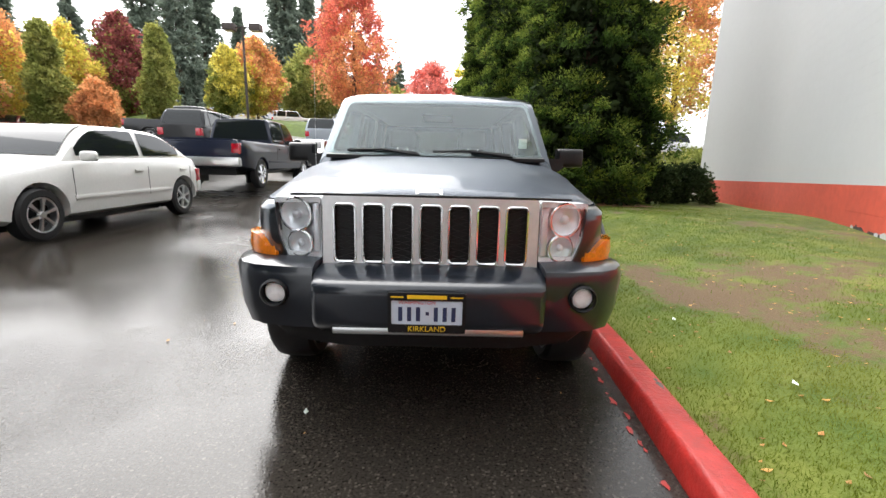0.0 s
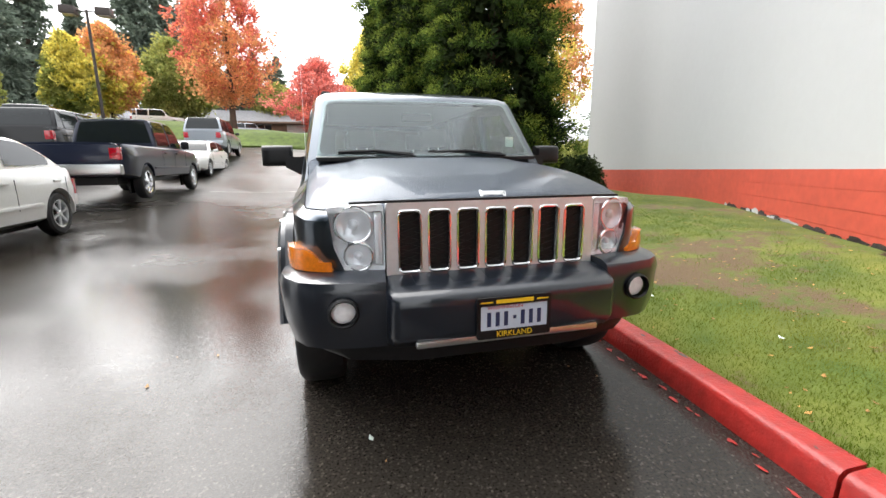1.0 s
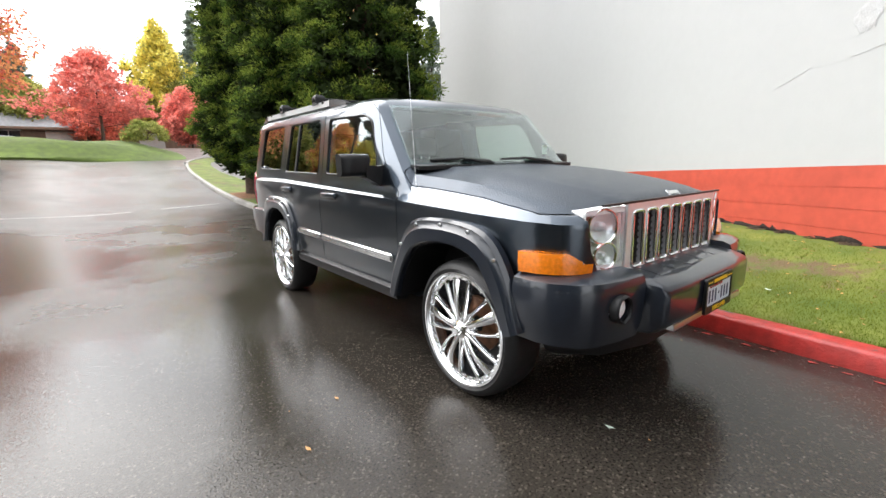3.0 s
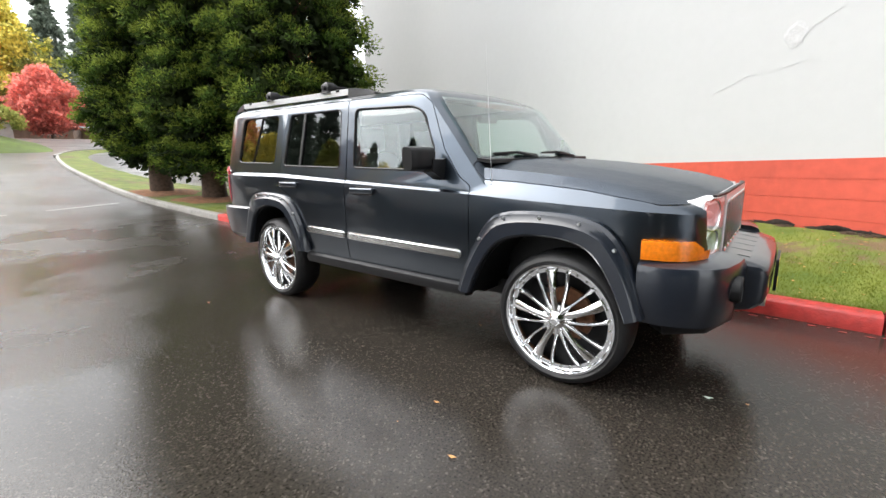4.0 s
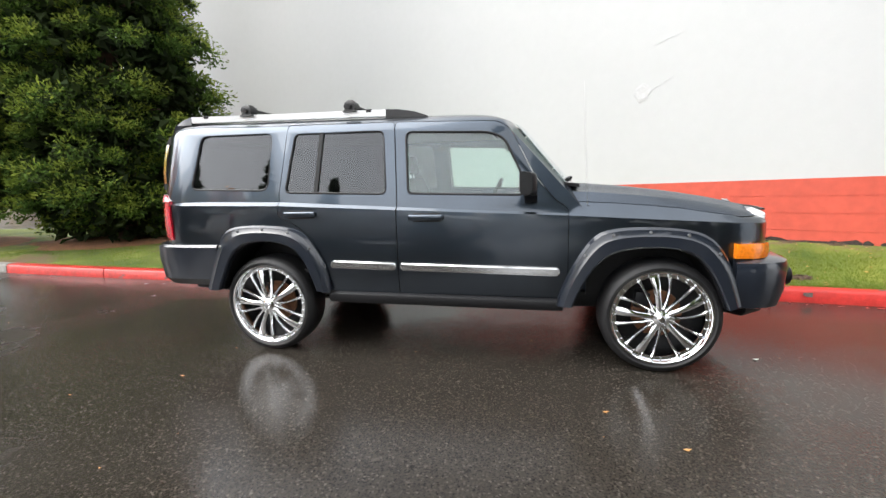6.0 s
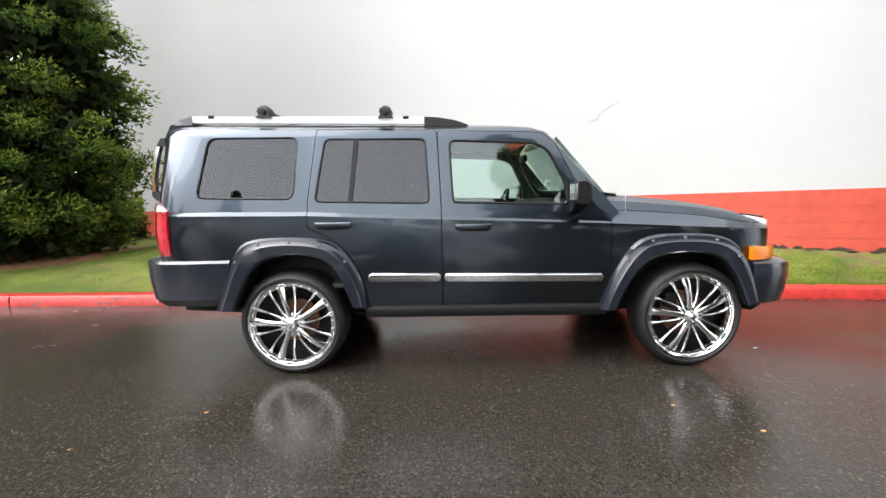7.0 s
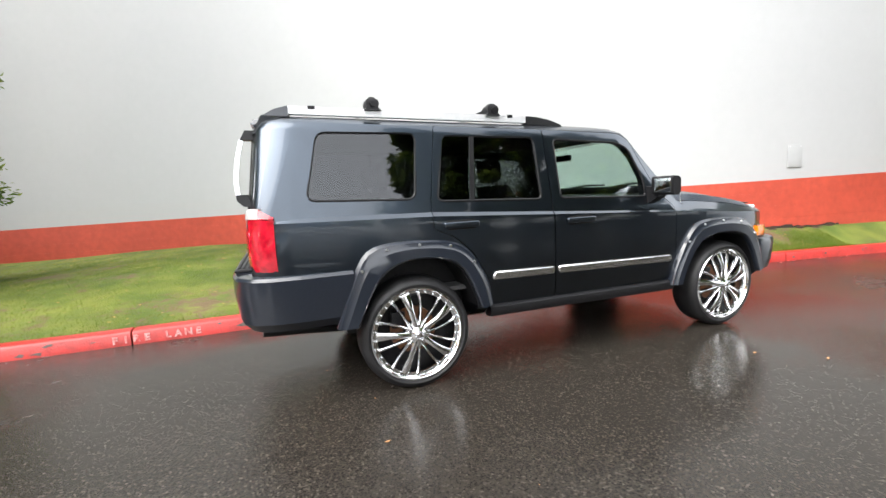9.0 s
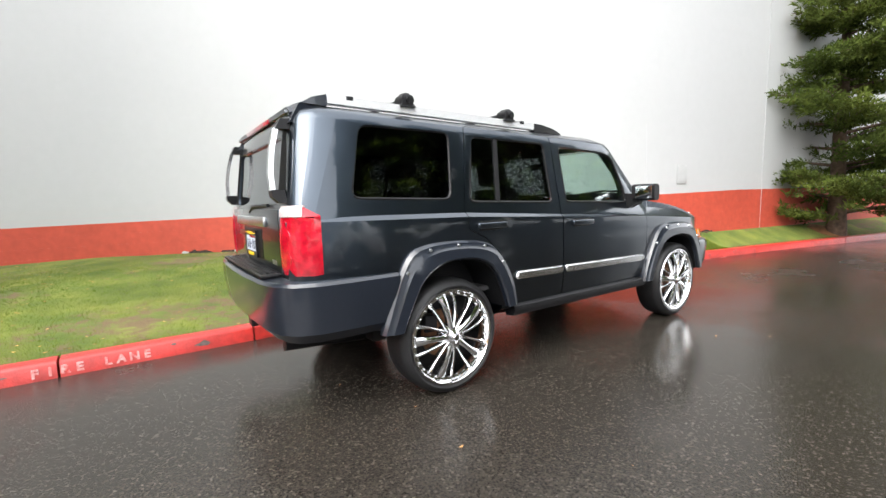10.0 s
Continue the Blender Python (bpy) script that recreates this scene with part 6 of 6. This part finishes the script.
SEDAN = dict(kind="sedan", wb=2.85, front=0.92, rear=0.98, width=1.80, wr=0.315, sill=0.24, deck=[(-0.92, 0.66), (-0.8, 0.74), (0.3, 0.90), (0.55, 0.96), (2.6, 0.99), (3.1, 1.0), (3.7, 0.97), (3.83, 0.88)], cab=(0.42, 1.2, 2.3, 3.2, 1.40))
PICKUP = dict(kind="pickup", wb=3.56, front=0.98, rear=1.2, width=1.98, wr=0.385, sill=0.46, deck=[(-0.98, 1.0), (-0.7, 1.10), (0.5, 1.18), (0.7, 1.2), (4.0, 1.22), (4.76, 1.22)], cab=(0.62, 1.18, 2.45, 2.6, 1.88))
WAGON = dict(kind="suv", wb=2.72, front=0.88, rear=0.95, width=1.84, wr=0.35, sill=0.33, deck=[(-0.88, 0.85), (-0.6, 0.95), (0.5, 1.05), (3.6, 1.12)], cab=(0.55, 1.15, 3.2, 3.5, 1.72))

vehicle("sedan", place(-5.40, 2.40, 1.0), P_WHITE, "white four-door sedan parked on wet asphalt", **SEDAN)
vehicle("pickup_truck", place(-5.70, 12.75, 180.0), P_NAVY, "dark navy pickup truck with chrome bumper and wheels", **PICKUP, rim_mat=M_CHROME)
vehicle("wagon", place(-9.3, 17.0, 180.0), P_BLACK, "black sport utility car with tinted windows", **WAGON)
vehicle("pickup_truck", place(-10.8, 20.6, 98.0), P_BLACK, "black crew-cab pickup truck parked sideways", **PICKUP)
vehicle("sedan", place(-6.0, 16.6, 0.0), P_WHITE, "small white car behind the pickup truck", **SEDAN)
vehicle("wagon", place(-6.2, 24.0, 180.0), P_SILVER, "silver-grey station car parked at the far end", **WAGON)
for k, (x, y, hd, p, lab, spec) in enumerate(((-24, 21.5, 20, P_MAROON, "maroon sedan parked under trees", SEDAN), (-28, 20, 15, P_WHITE, "white sedan parked under trees", SEDAN), (-30.5, 43, 175, P_WHITE, "white car in the far row", SEDAN), (-25.5, 45.5, 95, P_SILVER, "silver car in the far row", SEDAN), (-20.5, 46.5, 100, P_WHITE, "pale sport utility car in the far row", WAGON), (-36, 41, 10, P_SILVER, "silver car in the far row", SEDAN), (-15.0, 47.5, 95, P_WHITE, "white station car beyond the bank", WAGON))):
    vehicle("car", place(x, y, hd), p, lab, **spec)
vehicle("car", place(17.5, 27.5, 75), P_WHITE, "white station car parked beyond the building", **WAGON)
for k, (x, y, p) in enumerate(((-13.5, 59.5, P_WHITE), (-8.5, 60.3, P_SILVER), (-27, 54, P_WHITE), (-22, 55.5, P_BLACK))):
    vehicle("car", place(x, y, 90, 0.1), p, "far car under a carport", **WAGON)


# ---- grass blades, bare patches, fallen leaves ----
rng = np.random.default_rng(2)
blade_v, blade_f = [], []
mats_i = []
tries = 0
while len(blade_f) < 150000 and tries < 700000:
    tries += 1
    y = -5.0 + 15.0 * rng.random() ** 1.0
    a, b = curb_x(y) + 0.14, float(np.interp(y, WALL_Y, WALL_X)) - 0.02
    u = rng.random()
    x = a + (b - a) * u * (0.5 + 0.5 * rng.random())
    k = bare(x, y)
    if rng.random() < 0.95 * smooth01(0.1, 0.5, k):
        continue
    z = lawn_z(x, y)
    h = rng.uniform(0.01, 0.026) * (1.5 if x - a < 0.06 or b - x < 0.08 else 1)
    t = rng.uniform(0, math.tau)
    w = 0.002
    lx, ly = rng.normal(0, 0.011), rng.normal(0, 0.011)
    i = len(blade_v)
    blade_v += [(x - w * math.cos(t), y - w * math.sin(t), z - 0.004), (x + w * math.cos(t), y + w * math.sin(t), z - 0.004), (x + lx, y + ly, z + h)]
    blade_f.append((i, i + 1, i + 2))
me = bpy.data.meshes.new("grass")
me.from_pydata(blade_v, [], blade_f)
M_BLADE = leaf_material("grass_blades", (0.095, 0.175, 0.012), (0.17, 0.195, 0.028), 0.15)
tagged(finish("grass", me, M_BLADE, smooth=0), "short green grass blades on the lawn", "grass", kind="stuff")

M_FALLEN = mat("fallen_leaves", (0.34, 0.12, 0.035), 0.6, vary=0.3, scale=3, second=(0.42, 0.24, 0.07), island=0.5)


def fallen(name, count, spot, size, label, seed, kind="stuff", material=None):
    r = np.random.default_rng(seed)
    v, f = [], []
    for _ in range(count):
        x, y, z = spot(r)
        s, a = size * r.uniform(0.6, 1.4), r.uniform(0, math.tau)
        b0 = len(v)
        for q, (k, lift) in enumerate(((1, 0.2), (0.45, 0), (1, 0.15), (0.45, 0))):
            v.append((x + s * k * math.cos(a + q * math.pi / 2), y + s * k * math.sin(a + q * math.pi / 2), z + 0.005 + lift * s))
        f.append((b0, b0 + 1, b0 + 2, b0 + 3))
    m = bpy.data.meshes.new(name)
    m.from_pydata(v, [], f)
    return tagged(finish(name, m, material or M_FALLEN, smooth=0), label, "leaves", kind=kind)


def on_lawn(r):
    y = r.uniform(-4.5, 9)
    x = curb_x(y) + 0.2 + r.random() * max(0.1, float(np.interp(y, WALL_Y, WALL_X)) - curb_x(y) - 0.3)
    return x, y, lawn_z(x, y)


def on_road(r):
    x, y = r.uniform(-4.5, 0.8), r.uniform(-3.5, 8)
    return x, y, ground_z(x, y)


fallen("fallen_leaves", 800, on_lawn, 0.018, "small brown fallen leaves scattered on the lawn", 5)
fallen("road_litter", 60, on_road, 0.007, "tiny bits of leaf on wet asphalt", 6)
for x, y, s, m_, lab in ((-1.689, 0.084, 0.017, M_FALLEN, "single orange leaf on wet asphalt"), (-1.405, 0.402, 0.015, M_FALLEN, "single brown leaf on wet asphalt"), (-1.38, 3.13, 0.014, M_FALLEN, "single brown leaf on wet asphalt"), (-0.549, -0.695, 0.02, M_PALE, "scrap of white paper on wet asphalt")):
    fallen("leaf" if m_ is M_FALLEN else "paper_scrap", 1, lambda r: (x, y, ground_z(x, y)), s, lab, 9, "", m_)
for x, y in ((1.79, -0.672), (1.70, 0.25)):
    fallen("paper_scrap", 1, lambda r: (x, y, lawn_z(x, y) + 0.02), 0.022, "scrap of white paper on the grass", 10, "", M_PALE)

# pine needles and bark round the conifers' feet
M_NEEDLES = mat("rust_brown_needles", (0.2, 0.09, 0.04), 0.95, vary=0.35, scale=9, bump=0.8, bump_scale=40)
for x, y, r in ((3.95, 9.3, 1.6), (2.55, 11.8, 1.1), (2.1, 14.4, 1.1), (0.05, -8.9, 0.4)):
    v = [(x, y, lawn_z(x, y) + 0.09)]
    n = 26
    for ring in (0.5, 1.0):
        for k in range(n):
            a = math.tau * k / n
            q = r * ring * (1 + 0.22 * noise.noise((x + 2 * math.cos(a), y + 2 * math.sin(a), 1)))
            px, py = x + q * math.cos(a), y + q * math.sin(a)
            px = max(px, curb_x(py) + 0.18)
            v.append((px, py, lawn_z(px, py) + (0.05 if ring < 1 else 0.004)))
    f = [(0, 1 + k, 1 + (k + 1) % n) for k in range(n)] + [(1 + k, 1 + n + k, 1 + n + (k + 1) % n, 1 + (k + 1) % n) for k in range(n)]
    tagged(part("needle_litter", raw(v, f), M_NEEDLES, smooth=80), "rust-brown needle litter under a conifer", "soil", kind="stuff")

# ---- marks on the curb, the road and the wall ----
M_FADED = mat("faded_white_letters", (0.66, 0.46, 0.44), 0.5, vary=0.05, scale=22, second=(0.46, 0.02, 0.015))
for k, ch in enumerate("FIRE LANE"):
    y = 5.06 - k * 0.084
    if ch == " ":
        continue
    m = Matrix.Translation((curb_x(y) + 0.0055, y, 0.066)) @ pose(0, 0, 0, 90, 0, -90) @ pose(0, 0, 0, -6, 0, 0)
    lt = text("curb_letter", ch, 0.088, m, M_FADED, weight=0.004)
    lt.parent = red_curb
rng = np.random.default_rng(12)
M_CHIP = mat("bare_curb_chips", (0.12, 0.1, 0.09), 0.7, vary=0.3, scale=40)
for k in range(46):
    y = rng.uniform(-5, 8.4)
    s = rng.uniform(0.008, 0.03)
    top = rng.random() < 0.45
    n = 7
    pts = []
    for q in range(n):
        a = math.tau * q / n
        rr = s * rng.uniform(0.5, 1.3)
        if top:
            pts.append((curb_x(y) + 0.095 + 0.04 * math.sin(k) + rr * 0.7 * math.cos(a), y + 1.8 * rr * math.sin(a), 0.1315))
        else:
            zz = 0.075 + 0.03 * math.sin(k * 1.7) + rr * 0.8 * math.cos(a)
            pts.append((curb_x(y) + 0.012 * (zz + 0.05) / 0.155 - 0.0025, y + 2.2 * rr * math.sin(a), zz))
    part("paint_chip", raw(pts, [tuple(range(n))]), M_CHIP, red_curb, smooth=0)
# red paint that ran over onto the asphalt
for k in range(60):
    y = -4.6 + k * 0.11 + rng.uniform(-0.05, 0.05)
    x = curb_x(y) - 0.035 - rng.uniform(0, 0.05)
    s = rng.uniform(0.008, 0.032)
    n = 9
    pts = [(x + s * 0.6 * rng.uniform(0.3, 1.4) * math.cos(math.tau * q / n), y + s * 1.4 * rng.uniform(0.3, 1.4) * math.sin(math.tau * q / n), ground_z(x, y) + 0.004) for q in range(n)]
    part("paint_drip", raw(pts, [tuple(range(n))]), M_CURB_RED, red_curb, smooth=0)
# worn white stall line across the lot
for a, b in (((-4.2, 12.2), (-1.6, 12.9)), ((-0.9, 13.1), (0.7, 13.5))):
    d = (Vector(b) - Vector(a))
    n = 8
    v = []
    for q in range(n + 1):
        p = Vector(a) + d * q / n
        for o in (-0.05, 0.05):
            v.append((p.x, p.y + o, ground_z(p.x, p.y + o) + 0.008))
    f = [(2 * q, 2 * q + 2, 2 * q + 3, 2 * q + 1) for q in range(n)]
    tagged(part("stall_line", raw(v, f), M_LINE, smooth=0), "worn white painted line on wet asphalt", "line", kind="structure")


def on_wall(s, z, out=0.0):
    p = wall_point(s)
    d = (wall_point(s + 0.05) - wall_point(s - 0.05)).normalized()
    n = Vector((-d.y, d.x, 0))
    q = p + n * out
    return Matrix(((d.x, n.x, 0, q.x), (d.y, n.y, 0, q.y), (0, 0, 1, z), (0, 0, 0, 1)))


M_PANEL = mat("pale_grey_panel", (0.43, 0.44, 0.44), 0.6, vary=0.04)
vent = empty("wall_vent", on_wall(-0.2, 1.60), "small white painted panel on the wall", "panel")
part("panel", box(-0.13, 0.13, -0.004, 0.010, -0.19, 0.19, 0.004), M_PANEL, vent)
for k in range(2):
    part("panel_screw", tube((-0.1 + 0.2 * k, 0.006, 0.16), (-0.1 + 0.2 * k, 0.014, 0.16), 0.008, seg=8), M_SATIN, vent)
M_PATCH = mat("chipped_plaster", (0.465, 0.47, 0.475), 0.8, vary=0.08, scale=25, bump=0.6, bump_scale=60)
damage = empty("wall_damage", on_wall(4.25, 2.47), "round chipped hole with cracks in white wall", "damage")
bm = bmesh.new()
rng = np.random.default_rng(4)
n = 16
outer = [bm.verts.new((0.12 * rng.uniform(0.75, 1.1) * math.cos(math.tau * k / n), -0.002, 0.15 * rng.uniform(0.75, 1.1) * math.sin(math.tau * k / n))) for k in range(n)]
inner = [bm.verts.new((0.10 * rng.uniform(0.7, 1.1) * math.cos(math.tau * k / n), 0.003, 0.10 * rng.uniform(0.7, 1.1) * math.sin(math.tau * k / n))) for k in range(n)]
mid_v = bm.verts.new((0, 0.0005, 0))
for k in range(n):
    bm.faces.new((outer[k], outer[(k + 1) % n], inner[(k + 1) % n], inner[k]))
    bm.faces.new((inner[k], inner[(k + 1) % n], mid_v))
part("broken_plaster", bm, M_PATCH, damage, smooth=0)
for (u0, z0), (u1, z1), w in (((0.12, 0.02), (0.42, 0.16), 0.012), ((-0.5, -0.34), (-0.95, -0.5), 0.01), ((-0.1, -0.32), (0.2, -0.28), 0.012), ((0.1, 0.62), (0.55, 0.75), 0.008), ((-1.7, 0.35), (-1.6, 0.4), 0.014)):
    pts = [(u0 + (u1 - u0) * k / 6, 0.0, z0 + (z1 - z0) * k / 6 + 0.012 * noise.noise((k * 1.3 + u0, z0, 1))) for k in range(7)]
    part("crack", bar([(-p[0], p[1], p[2]) for p in pts], 0.003, w * 0.2), M_PATCH, damage)
# peeled dark strip and grime at the wall's foot
M_GRIME = mat("dark_grime", (0.035, 0.025, 0.02), 0.85, vary=0.4, scale=30, bump=0.6, bump_scale=60)
grime = empty("wall_grime", pose(0, 0, 0), "dark peeled patches along the foot of the red wall", "grime", kind="structure")
rng = np.random.default_rng(8)
for k in range(90):
    s = rng.uniform(-1.5, 9.5)
    wp_ = wall_point(s)
    m = on_wall(s, max(band_foot(s), lawn_z(wp_.x - 0.05, wp_.y)) + 0.012, 0.016)
    n = 9
    L, H = rng.uniform(0.04, 0.22), rng.uniform(0.015, 0.06)
    pts = [(L * rng.uniform(0.6, 1.2) * math.cos(math.tau * q / n), 0.0, H * rng.uniform(0.5, 1.2) * math.sin(math.tau * q / n)) for q in range(n)]
    part("peeled_patch", moved(raw(pts, [tuple(range(n))]), m), M_WHITE if s > 5.5 and k % 2 else M_GRIME, grime, smooth=0)

# dark heaps of old leaves and mulch on the lawn and along the wall's foot
M_MULCH = mat("dark_mulch", (0.085, 0.055, 0.035), 0.95, vary=0.4, scale=30, bump=0.8, bump_scale=60)


def heap(x, y, r, h, seed, label):
    """A low ragged heap with loose leaves on it."""
    rr = np.random.default_rng(seed)
    n = 18
    v = [(x, y, lawn_z(x, y) + h)]
    for ring in (0.55, 1.0):
        for k in range(n):
            a = math.tau * k / n
            q = r * ring * rr.uniform(0.75, 1.2)
            px, py = x + q * math.cos(a) * 0.6, y + q * math.sin(a)
            v.append((px, py, lawn_z(px, py) + (h * rr.uniform(0.4, 0.9) if ring < 1 else -0.004)))
    f = [(0, 1 + k, 1 + (k + 1) % n) for k in range(n)] + [(1 + k, 1 + n + k, 1 + n + (k + 1) % n, 1 + (k + 1) % n) for k in range(n)]
    thing = empty("leaf_heap", pose(0, 0, 0), label, "leaves")
    part("mound", raw(v, f), M_MULCH, thing, smooth=0)
    lv, lf = [], []
    for _ in range(40):
        a, q, s = rr.uniform(0, math.tau), r * math.sqrt(rr.uniform(0, 1)), rr.uniform(0.012, 0.03)
        px, py = x + q * math.cos(a) * 0.6, y + q * math.sin(a)
        z = lawn_z(px, py) + h * (1 - q / r) + 0.006
        b0, t = len(lv), rr.uniform(0, math.tau)
        lv += [(px + s * math.cos(t + j * math.pi / 2) * (1 if j % 2 else 0.5), py + s * math.sin(t + j * math.pi / 2) * (1 if j % 2 else 0.5), z + rr.uniform(0, 0.012)) for j in range(4)]
        lf.append((b0, b0 + 1, b0 + 2, b0 + 3))
    part("loose_leaves", raw(lv, lf), M_MULCH, thing, smooth=0)


heap(1.38, -1.95, 0.11, 0.035, 1, "small dark heap of wet leaves on the lawn")
rng = np.random.default_rng(31)
for k in range(16):
    s = -1.0 + k * 0.42 + rng.uniform(-0.15, 0.15)
    p = wall_point(s)
    heap(p.x - 0.07, p.y, rng.uniform(0.05, 0.12), rng.uniform(0.008, 0.018), 40 + k, "dark mulch and leaves at the wall's foot")
